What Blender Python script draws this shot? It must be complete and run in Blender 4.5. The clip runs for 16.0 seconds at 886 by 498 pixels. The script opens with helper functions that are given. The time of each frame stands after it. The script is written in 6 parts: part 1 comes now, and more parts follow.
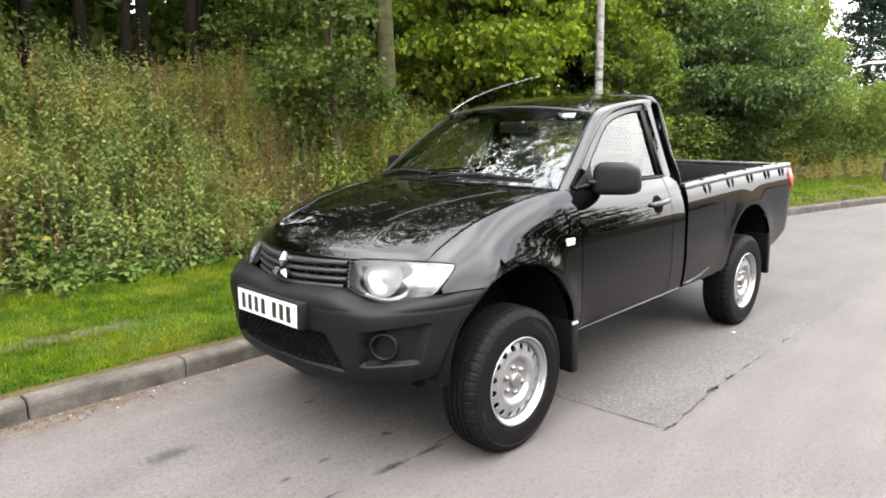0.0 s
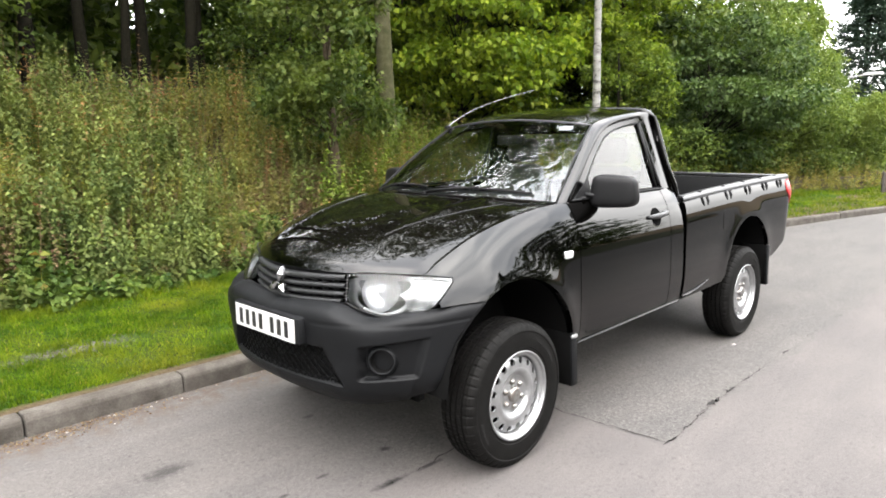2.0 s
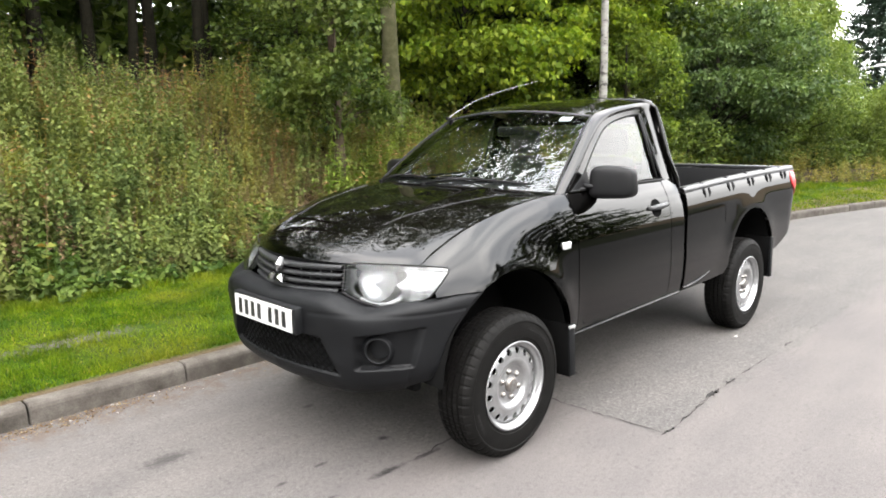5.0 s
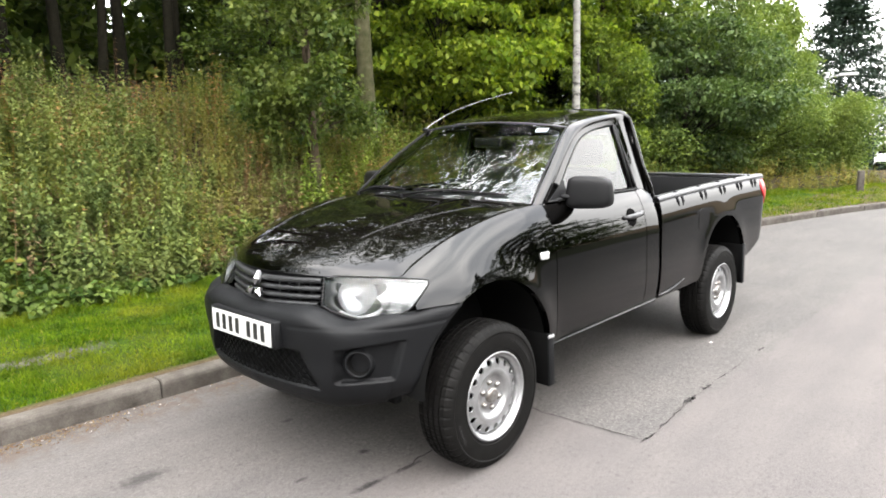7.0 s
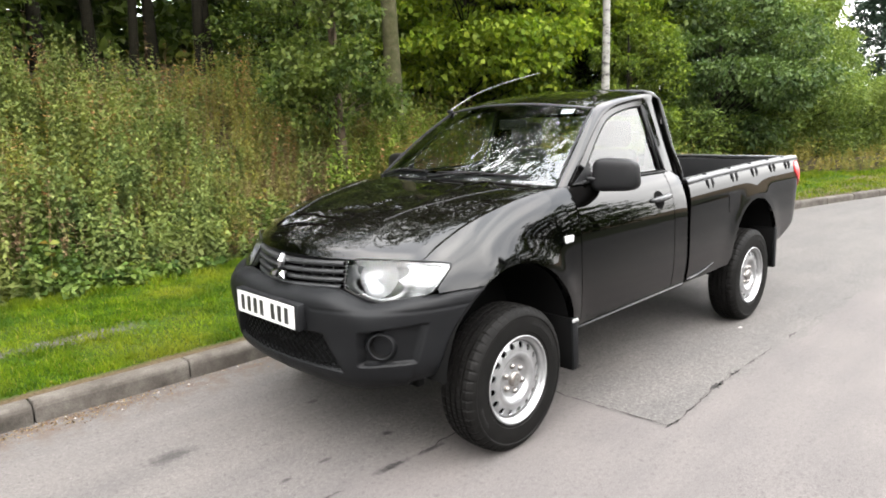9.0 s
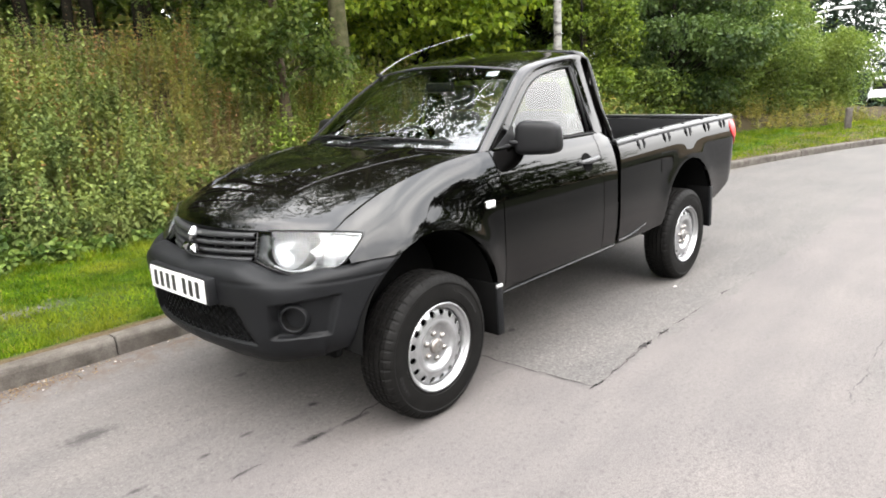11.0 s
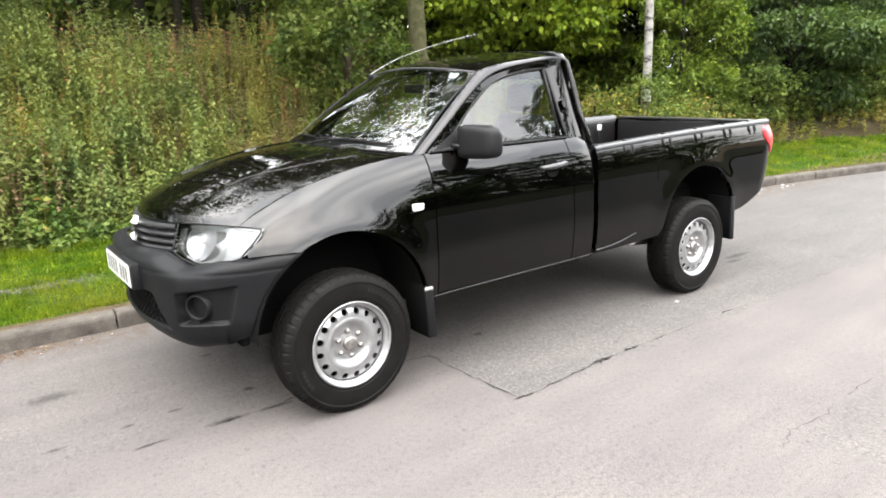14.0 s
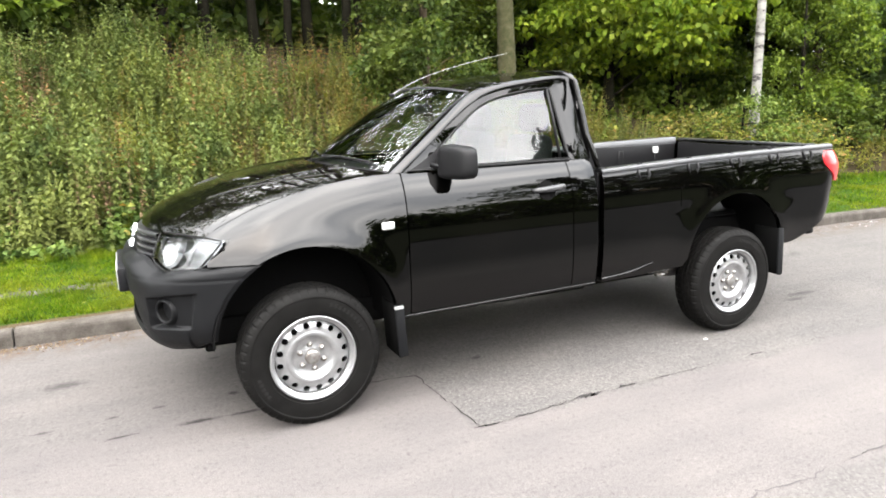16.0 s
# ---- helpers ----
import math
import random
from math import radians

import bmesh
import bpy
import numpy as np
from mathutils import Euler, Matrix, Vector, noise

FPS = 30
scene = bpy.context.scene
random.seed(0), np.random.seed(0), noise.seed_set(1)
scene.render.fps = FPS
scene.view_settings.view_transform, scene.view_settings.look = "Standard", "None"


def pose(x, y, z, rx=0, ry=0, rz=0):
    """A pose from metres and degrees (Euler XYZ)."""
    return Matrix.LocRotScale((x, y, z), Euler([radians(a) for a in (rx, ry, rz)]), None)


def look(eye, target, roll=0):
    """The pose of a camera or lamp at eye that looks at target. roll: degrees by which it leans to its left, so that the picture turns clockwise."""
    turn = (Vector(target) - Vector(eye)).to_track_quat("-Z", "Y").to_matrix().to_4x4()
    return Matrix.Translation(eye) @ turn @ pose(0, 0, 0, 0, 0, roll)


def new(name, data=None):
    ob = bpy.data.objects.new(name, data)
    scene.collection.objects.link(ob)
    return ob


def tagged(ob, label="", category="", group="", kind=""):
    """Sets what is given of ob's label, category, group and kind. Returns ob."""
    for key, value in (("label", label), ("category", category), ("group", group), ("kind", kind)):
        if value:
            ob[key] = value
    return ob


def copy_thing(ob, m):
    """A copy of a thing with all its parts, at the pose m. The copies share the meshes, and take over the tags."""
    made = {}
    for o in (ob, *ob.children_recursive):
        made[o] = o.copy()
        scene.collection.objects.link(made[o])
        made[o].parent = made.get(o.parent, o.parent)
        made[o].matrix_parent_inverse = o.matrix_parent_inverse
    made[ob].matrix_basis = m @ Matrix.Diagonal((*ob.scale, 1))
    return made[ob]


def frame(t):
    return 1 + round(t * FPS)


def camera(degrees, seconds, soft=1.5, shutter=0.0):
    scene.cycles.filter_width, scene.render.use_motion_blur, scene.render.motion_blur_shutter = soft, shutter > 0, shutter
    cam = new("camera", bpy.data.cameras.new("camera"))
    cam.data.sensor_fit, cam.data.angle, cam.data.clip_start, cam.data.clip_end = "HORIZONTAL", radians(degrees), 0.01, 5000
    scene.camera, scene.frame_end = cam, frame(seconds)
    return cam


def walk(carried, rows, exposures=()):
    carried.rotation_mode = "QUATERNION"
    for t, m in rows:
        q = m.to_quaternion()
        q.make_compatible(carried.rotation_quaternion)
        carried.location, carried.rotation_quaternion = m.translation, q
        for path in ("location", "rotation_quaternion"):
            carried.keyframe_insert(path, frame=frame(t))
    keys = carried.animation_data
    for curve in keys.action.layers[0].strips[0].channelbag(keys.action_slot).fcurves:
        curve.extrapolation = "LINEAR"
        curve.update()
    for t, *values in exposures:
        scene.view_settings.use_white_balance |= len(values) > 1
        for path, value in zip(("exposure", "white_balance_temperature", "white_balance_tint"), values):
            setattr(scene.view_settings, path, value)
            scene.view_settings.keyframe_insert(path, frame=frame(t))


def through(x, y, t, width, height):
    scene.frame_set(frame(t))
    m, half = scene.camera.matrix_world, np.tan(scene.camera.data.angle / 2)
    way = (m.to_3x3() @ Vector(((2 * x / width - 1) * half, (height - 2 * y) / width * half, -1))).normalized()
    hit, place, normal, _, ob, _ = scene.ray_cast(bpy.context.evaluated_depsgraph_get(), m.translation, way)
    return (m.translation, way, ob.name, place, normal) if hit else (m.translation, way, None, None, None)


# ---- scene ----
cam = camera(66.5, 16.0, soft=1.8)
EXPOSURES = ((0, 2.39, 6600, 11), (8, 2.41, 6600, 11), (12, 2.46, 6600, 11), (14, 2.59, 6600, 11), (16, 2.74, 6600, 11))
PATH = [
    (0, (-2.54, -2.789, 1.618), (-1.129, -1.417, 1.256), -0.3),
    (0.5, (-2.54, -2.789, 1.615), (-1.147, -1.406, 1.232), 0.6),
    (1, (-2.523, -2.787, 1.615), (-1.118, -1.417, 1.228), -0.5),
    (1.5, (-2.532, -2.794, 1.629), (-1.132, -1.403, 1.302), -1.5),
    (2, (-2.529, -2.79, 1.624), (-1.113, -1.415, 1.298), -0.6),
    (2.5, (-2.531, -2.793, 1.624), (-1.126, -1.408, 1.299), -0.2),
    (3, (-2.509, -2.824, 1.624), (-1.117, -1.427, 1.291), -0.8),
    (3.5, (-2.49, -2.846, 1.617), (-1.116, -1.435, 1.265), -0.6),
    (4, (-2.491, -2.852, 1.612), (-1.129, -1.432, 1.252), -0.6),
    (6.5, (-2.51, -2.824, 1.622), (-1.059, -1.486, 1.304), -0.9),
    (7, (-2.513, -2.831, 1.626), (-1.065, -1.489, 1.306), -1.0),
    (7.5, (-2.517, -2.827, 1.625), (-1.072, -1.483, 1.302), -0.9),
    (8, (-2.513, -2.822, 1.624), (-1.079, -1.469, 1.285), -1.2),
    (8.2, (-2.507, -2.825, 1.617), (-1.085, -1.461, 1.274), -1.2),
    (10.3, (-2.391, -2.93, 1.644), (-1.032, -1.518, 1.245), -1.5),
    (10.5, (-2.363, -2.959, 1.631), (-0.969, -1.576, 1.251), -1.6),
    (11, (-2.278, -2.981, 1.625), (-0.848, -1.666, 1.15), -2.2),
    (11.5, (-2.123, -2.951, 1.633), (-0.718, -1.615, 1.141), -2.0),
    (12, (-2.006, -2.96, 1.624), (-0.644, -1.59, 1.108), -0.6),
    (12.5, (-1.936, -3.147, 1.625), (-0.639, -1.699, 1.151), -1.9),
    (13, (-1.858, -3.503, 1.641), (-0.588, -2.035, 1.16), -0.8),
    (13.5, (-1.749, -3.634, 1.642), (-0.502, -2.13, 1.214), -3.7),
    (14, (-1.514, -3.702, 1.637), (-0.366, -2.136, 1.158), -1.7),
    (14.5, (-1.357, -3.758, 1.636), (-0.306, -2.116, 1.188), -3.4),
    (15, (-1.169, -3.917, 1.629), (-0.157, -2.23, 1.266), -1.0),
    (15.5, (-0.975, -4.077, 1.641), (-0.156, -2.297, 1.241), -1.1),
    (16, (-0.778, -4.099, 1.623), (0.051, -2.328, 1.204), -1.4),
]
walk(cam, [(t, look(eye, target, roll)) for t, eye, target, roll in PATH], exposures=EXPOSURES)

# ---- light ----
world = bpy.data.worlds.new("overcast_sky")
scene.world = world
world.use_nodes = True
wn, wl = world.node_tree.nodes, world.node_tree.links
wn.clear()
sky = wn.new("ShaderNodeTexSky")
sky.sky_type, sky.sun_disc = "NISHITA", False
sky.sun_elevation, sky.sun_rotation = radians(48), radians(205)
sky.air_density, sky.dust_density = 1.0, 3.0
cloud_pos = wn.new("ShaderNodeTexCoord")
cloud_map = wn.new("ShaderNodeMapping")
cloud_map.inputs["Scale"].default_value = (1.0, 1.0, 2.6)
cloud_noise = wn.new("ShaderNodeTexNoise")
cloud_noise.inputs["Scale"].default_value, cloud_noise.inputs["Detail"].default_value = 2.0, 2.2
cloud_ramp = wn.new("ShaderNodeValToRGB")
cloud_ramp.color_ramp.elements[0].position, cloud_ramp.color_ramp.elements[0].color = 0.37, (5.6, 5.85, 6.1, 1)
cloud_ramp.color_ramp.elements[1].position, cloud_ramp.color_ramp.elements[1].color = 0.66, (12.6, 12.5, 12.2, 1)
cloud_mix = wn.new("ShaderNodeMixRGB")
cloud_mix.inputs["Fac"].default_value = 0.85
wbg = wn.new("ShaderNodeBackground")
wbg.inputs["Strength"].default_value = 0.15
wout = wn.new("ShaderNodeOutputWorld")
wl.new(cloud_pos.outputs["Generated"], cloud_map.inputs["Vector"])
wl.new(cloud_map.outputs["Vector"], cloud_noise.inputs["Vector"])
wl.new(cloud_noise.outputs["Fac"], cloud_ramp.inputs["Fac"])
wl.new(sky.outputs["Color"], cloud_mix.inputs["Color1"])
wl.new(cloud_ramp.outputs["Color"], cloud_mix.inputs["Color2"])
# an overcast sky is brightest overhead
up = wn.new("ShaderNodeSeparateXYZ")
wl.new(cloud_pos.outputs["Generated"], up.inputs["Vector"])
rise = wn.new("ShaderNodeMapRange")
rise.inputs["From Min"].default_value, rise.inputs["From Max"].default_value = 0.0, 1.0
rise.inputs["To Min"].default_value, rise.inputs["To Max"].default_value = 0.6, 2.2
wl.new(up.outputs["Z"], rise.inputs["Value"])
shade = wn.new("ShaderNodeMixRGB")
shade.blend_type, shade.inputs["Fac"].default_value = "MULTIPLY", 1.0
wl.new(cloud_mix.outputs["Color"], shade.inputs["Color1"])
wl.new(rise.outputs["Result"], shade.inputs["Color2"])
wl.new(shade.outputs["Color"], wbg.inputs["Color"])
wl.new(wbg.outputs["Background"], wout.inputs["Surface"])

sun = new("sun", bpy.data.lights.new("sun", "SUN"))
sun.data.energy, sun.data.angle, sun.data.color = 0.8, radians(120), (1.0, 0.97, 0.92)
sun.matrix_world = look((-6, -12, 16), (0, 0, 0))

# ---- materials ----
def material(name, color=(0.5, 0.5, 0.5), rough=0.5, metal=0.0, coat=0.0, spec=0.5):
    m = bpy.data.materials.new(name)
    m.use_nodes = True
    p = m.node_tree.nodes["Principled BSDF"]
    p.inputs["Base Color"].default_value = (*color, 1)
    p.inputs["Roughness"].default_value = rough
    p.inputs["Metallic"].default_value = metal
    p.inputs["Coat Weight"].default_value = coat
    p.inputs["Coat Roughness"].default_value = 0.03
    p.inputs["Specular IOR Level"].default_value = spec
    return m


def node(m, kind, **values):
    n = m.node_tree.nodes.new(kind)
    for key, value in values.items():
        n.inputs[key.replace("_", " ")].default_value = value
    return n


def wire(m, a, b):
    m.node_tree.links.new(a, b)


def principled(m):
    return m.node_tree.nodes["Principled BSDF"]


def place(m):
    """World-scale coordinates of the surface."""
    return node(m, "ShaderNodeNewGeometry").outputs["Position"]


def noise_of(m, scale, detail=4.0, rough=0.55, vector=None):
    n = node(m, "ShaderNodeTexNoise", Scale=scale, Detail=detail, Roughness=rough)
    wire(m, vector or place(m), n.inputs["Vector"])
    return n.outputs["Fac"]


def ramp(m, fac, *stops):
    n = node(m, "ShaderNodeValToRGB")
    while len(n.color_ramp.elements) < len(stops):
        n.color_ramp.elements.new(0.5)
    for e, (pos, col) in zip(n.color_ramp.elements, stops):
        e.position, e.color = pos, (*col, 1)
    wire(m, fac, n.inputs["Fac"])
    return n.outputs["Color"]


def mix(m, fac, a, b, mode="MIX"):
    n = node(m, "ShaderNodeMixRGB")
    n.blend_type = mode
    for value, key in ((fac, "Fac"), (a, "Color1"), (b, "Color2")):
        if isinstance(value, (int, float)):
            n.inputs[key].default_value = value
        elif isinstance(value, tuple):
            n.inputs[key].default_value = (*value, 1)
        else:
            wire(m, value, n.inputs[key])
    return n.outputs["Color"]


def math_node(m, op, a, b=0.0, clamp=False):
    n = node(m, "ShaderNodeMath")
    n.operation, n.use_clamp = op, clamp
    for i, value in enumerate((a, b)):
        if isinstance(value, (int, float)):
            n.inputs[i].default_value = value
        else:
            wire(m, value, n.inputs[i])
    return n.outputs["Value"]


def bumped(m, height, strength=0.3, distance=0.01):
    n = node(m, "ShaderNodeBump", Strength=strength, Distance=distance)
    wire(m, height, n.inputs["Height"])
    wire(m, n.outputs["Normal"], principled(m).inputs["Normal"])


def colored(m, socket):
    wire(m, socket, principled(m).inputs["Base Color"])


def roughened(m, fac, low, high):
    n = node(m, "ShaderNodeMapRange")
    n.inputs["To Min"].default_value, n.inputs["To Max"].default_value = low, high
    wire(m, fac, n.inputs["Value"])
    wire(m, n.outputs["Result"], principled(m).inputs["Roughness"])


def leaf_material(name, stops, zone=None, zone_scale=0.5, through=0.35, gloss=0.45):
    """Leaves: each one its own tint, with broad patches, and light passing through."""
    m = bpy.data.materials.new(name)
    m.use_nodes = True
    p = principled(m)
    own = node(m, "ShaderNodeNewGeometry").outputs["Random Per Island"]
    col = ramp(m, own, *stops)
    plant = ramp(m, noise_of(m, 3.2, 2.0), (0.35, (0.5, 0.55, 0.55)), (0.65, (1.32, 1.22, 1.05)))
    if zone:
        col = mix(m, 1.0, col, plant, "MULTIPLY")
        patch = noise_of(m, zone_scale, 3.0)
        hard = ramp(m, patch, (0.45, (0, 0, 0)), (0.68, (1, 1, 1)))
        col = mix(m, hard, col, mix(m, 0.6, col, zone))
    wire(m, col, p.inputs["Base Color"])
    p.inputs["Roughness"].default_value = gloss
    p.inputs["Specular IOR Level"].default_value = 0.1
    t = node(m, "ShaderNodeBsdfTranslucent")
    wire(m, mix(m, 1.0, col, (1.15, 1.25, 0.5), "MULTIPLY"), t.inputs["Color"])
    s = node(m, "ShaderNodeMixShader", Fac=through)
    wire(m, p.outputs["BSDF"], s.inputs[1])
    wire(m, t.outputs["BSDF"], s.inputs[2])
    wire(m, s.outputs["Shader"], m.node_tree.nodes["Material Output"].inputs["Surface"])
    return m


# road: old chippings beside the kerb, smoother newer lane outside the joint
asphalt = material("asphalt", rough=0.9, spec=0.2)
stone_cells = node(asphalt, "ShaderNodeTexVoronoi", Scale=100.0)
wire(asphalt, place(asphalt), stone_cells.inputs["Vector"])
sep = node(asphalt, "ShaderNodeSeparateXYZ")
wire(asphalt, place(asphalt), sep.inputs["Vector"])
jit = math_node(asphalt, "MULTIPLY", math_node(asphalt, "SUBTRACT", noise_of(asphalt, 3.0), 0.5), 0.25)
edge_y = math_node(asphalt, "ADD", sep.outputs["Y"], jit)
old_a = math_node(asphalt, "MULTIPLY", math_node(asphalt, "ADD", edge_y, 1.30), 14.0, True)
old_b = math_node(asphalt, "MULTIPLY", math_node(asphalt, "ADD", edge_y, 0.54), 7.0, True)
worn_out = math_node(asphalt, "ADD", 0.5, math_node(asphalt, "MULTIPLY", math_node(asphalt, "ADD", sep.outputs["X"], 0.5), 1.2, True))
old_b = math_node(asphalt, "MULTIPLY", old_b, worn_out, True)
right_of = math_node(asphalt, "MULTIPLY", math_node(asphalt, "SUBTRACT", sep.outputs["X"], 0.68), 16.0, True)
old_mask = math_node(asphalt, "MAXIMUM", old_b, math_node(asphalt, "MULTIPLY", old_a, right_of))
chips = ramp(asphalt, stone_cells.outputs["Color"], (0.08, (0.045, 0.0426, 0.041)), (0.45, (0.063, 0.06, 0.0574)), (0.75, (0.072, 0.0685, 0.0652)), (0.97, (0.100, 0.095, 0.091)))
smooth_lane = ramp(asphalt, noise_of(asphalt, 160.0, 3.0), (0.3, (0.050, 0.0462, 0.0448)), (0.7, (0.094, 0.087, 0.0842)))
lane = mix(asphalt, old_mask, smooth_lane, chips)
# rough old patch past the second joint
patch_y = math_node(asphalt, "MULTIPLY", math_node(asphalt, "SUBTRACT", -2.36, edge_y), 16.0, True)
patch_x = math_node(asphalt, "MULTIPLY", math_node(asphalt, "SUBTRACT", sep.outputs["X"], 1.35), 6.0, True)
lane = mix(asphalt, math_node(asphalt, "MULTIPLY", math_node(asphalt, "MULTIPLY", patch_y, patch_x), 0.75), lane, chips)
# darkness painted into the road out of view, so the doors mirror less light
far_darkening = math_node(asphalt, "MULTIPLY", math_node(asphalt, "SUBTRACT", -2.85, edge_y), 0.8, True)
lane = mix(asphalt, far_darkening, lane, ramp(asphalt, stone_cells.outputs["Color"], (0.1, (0.013, 0.0126, 0.0121)), (0.9, (0.030, 0.0291, 0.0282))))
blot = ramp(asphalt, noise_of(asphalt, 0.9, 6.0, 0.6), (0.3, (0.85, 0.85, 0.86)), (0.62, (1.04, 1.03, 1.02)))
lane = mix(asphalt, 1.0, lane, blot, "MULTIPLY")
pits = ramp(asphalt, noise_of(asphalt, 38.0, 4.0, 0.6), (0.28, (0.66, 0.66, 0.66)), (0.43, (0.98, 0.98, 0.98)), (0.60, (1.02, 1.02, 1.02)), (0.74, (1.24, 1.23, 1.21)))
lane = mix(asphalt, 1.0, lane, pits, "MULTIPLY")
streak = node(asphalt, "ShaderNodeMapping")
streak.inputs["Scale"].default_value = (0.35, 2.2, 1.0)
wire(asphalt, place(asphalt), streak.inputs["Vector"])
lane = mix(asphalt, 1.0, lane, ramp(asphalt, noise_of(asphalt, 2.0, 5.0, 0.6, streak.outputs["Vector"]), (0.35, (0.9, 0.9, 0.9)), (0.65, (1.05, 1.04, 1.03))), "MULTIPLY")
grit_y = math_node(asphalt, "MULTIPLY", math_node(asphalt, "SUBTRACT", sep.outputs["Y"], 0.93), 3.2, True)
grit = math_node(asphalt, "MULTIPLY", grit_y, ramp(asphalt, noise_of(asphalt, 9.0, 6.0, 0.7), (0.42, (0, 0, 0)), (0.6, (1, 1, 1))))
lane = mix(asphalt, grit, lane, (0.05, 0.0375, 0.028))
# soft dark oil drips on the older strip
drip = math_node(asphalt, "MULTIPLY", ramp(asphalt, noise_of(asphalt, 2.3, 2.0, 0.4), (0.70, (0, 0, 0)), (0.78, (0.5, 0.5, 0.5))), old_mask)
lane = mix(asphalt, drip, lane, (0.024, 0.0225, 0.021))
# oil and tar spots, lastly a broad dark patch under the truck: middle, half lengths, depth of colour
SPOTS = ((-1.25, 0.39, 0.15, 0.075, 0.7), (-0.343, -0.22, 0.045, 0.03, 1.0), (-0.56, -0.51, 0.13, 0.03, 1.0), (-0.30, -0.52, 0.12, 0.022, 0.9), (-0.37, 0.43, 0.05, 0.03, 0.7), (-0.74, -0.22, 0.045, 0.02, 0.8),
         (-0.98, -0.245, 0.04, 0.018, 0.8), (-1.31, -0.27, 0.06, 0.02, 0.8), (-0.95, -0.51, 0.08, 0.015, 0.7), (1.17, -0.41, 0.045, 0.03, 0.8), (4.25, -0.43, 0.24, 0.05, 0.7), (4.05, -0.52, 0.15, 0.04, 0.6), (0.4, 0.5, 0.5, 0.3, 0.35))
fuzz = math_node(asphalt, "MULTIPLY", math_node(asphalt, "SUBTRACT", noise_of(asphalt, 28.0, 5.0, 0.65), 0.5), 1.7)
for sx, sy, ra, rb, deep in SPOTS:
    offset = node(asphalt, "ShaderNodeVectorMath")
    offset.operation = "SUBTRACT"
    wire(asphalt, place(asphalt), offset.inputs[0])
    offset.inputs[1].default_value = (sx, sy, 0)
    shrink = node(asphalt, "ShaderNodeVectorMath")
    shrink.operation = "MULTIPLY"
    wire(asphalt, offset.outputs["Vector"], shrink.inputs[0])
    shrink.inputs[1].default_value = (1 / ra, 1 / rb, 0)
    reach = node(asphalt, "ShaderNodeVectorMath")
    reach.operation = "LENGTH"
    wire(asphalt, shrink.outputs["Vector"], reach.inputs[0])
    within = math_node(asphalt, "MULTIPLY", math_node(asphalt, "SUBTRACT", 1.0, math_node(asphalt, "ADD", reach.outputs["Value"], fuzz)), 1.4, True)
    lane = mix(asphalt, math_node(asphalt, "MULTIPLY", within, deep), lane, (0.014, 0.0132, 0.0125))
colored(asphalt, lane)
bumped(asphalt, mix(asphalt, old_mask, noise_of(asphalt, 220.0, 2.0), stone_cells.outputs["Distance"]), 0.5, 0.006)

tar = material("crack_shadow", (0.02, 0.0188, 0.0178), 0.95, spec=0.1)
faded_tar = material("crack_dust", (0.046, 0.0445, 0.0435), 0.95, spec=0.1)
concrete = material("kerb_concrete", rough=0.9, spec=0.15)
c1 = ramp(concrete, noise_of(concrete, 6.0, 8.0, 0.65), (0.3, (0.027, 0.0235, 0.02)), (0.5, (0.055, 0.0495, 0.0435)), (0.75, (0.092, 0.085, 0.077)))
c1 = mix(concrete, 1.0, c1, ramp(concrete, noise_of(concrete, 120.0, 3.0), (0.3, (0.75, 0.75, 0.75)), (0.7, (1.1, 1.1, 1.1))), "MULTIPLY")
own_tint = node(concrete, "ShaderNodeObjectInfo").outputs["Random"]
c1 = mix(concrete, 1.0, c1, ramp(concrete, own_tint, (0.0, (0.86, 0.85, 0.83)), (1.0, (1.1, 1.09, 1.07))), "MULTIPLY")
colored(concrete, c1)
bumped(concrete, noise_of(concrete, 90.0, 5.0), 0.4, 0.006)
pale_stone = material("pale_stone", (0.211, 0.203, 0.191), 0.8)

turf = material("turf_soil", rough=0.95, spec=0.05)
colored(turf, mix(turf, ramp(turf, noise_of(turf, 1.6, 6.0, 0.65), (0.42, (0, 0, 0)), (0.66, (1, 1, 1))),
                  ramp(turf, noise_of(turf, 30.0, 4.0), (0.3, (0.010, 0.025, 0.002)), (0.7, (0.023, 0.05, 0.004))),
                  ramp(turf, noise_of(turf, 22.0, 5.0), (0.3, (0.02, 0.028, 0.004)), (0.7, (0.042, 0.05, 0.009)))))
turf_place = node(turf, "ShaderNodeSeparateXYZ")
wire(turf, place(turf), turf_place.inputs["Vector"])
worn = math_node(turf, "MULTIPLY", math_node(turf, "SUBTRACT", 1.64, math_node(turf, "ADD", turf_place.outputs["Y"], math_node(turf, "MULTIPLY", noise_of(turf, 5.0, 5.0, 0.7), 0.12))), 16.0, True)
green_part = principled(turf).inputs["Base Color"].links[0].from_socket
colored(turf, mix(turf, worn, green_part, ramp(turf, noise_of(turf, 40.0, 4.0), (0.3, (0.03, 0.022, 0.012)), (0.7, (0.066, 0.05, 0.03)))))
in_strip = math_node(turf, "ABSOLUTE", math_node(turf, "SUBTRACT", math_node(turf, "ADD", turf_place.outputs["Y"], math_node(turf, "MULTIPLY", noise_of(turf, 3.0, 4.0, 0.6), 0.22)), 2.49))
in_strip = math_node(turf, "MULTIPLY", math_node(turf, "SUBTRACT", 0.12, in_strip), 14.0, True)
strip_end = math_node(turf, "MULTIPLY", math_node(turf, "SUBTRACT", -0.55, turf_place.outputs["X"]), 3.0, True)
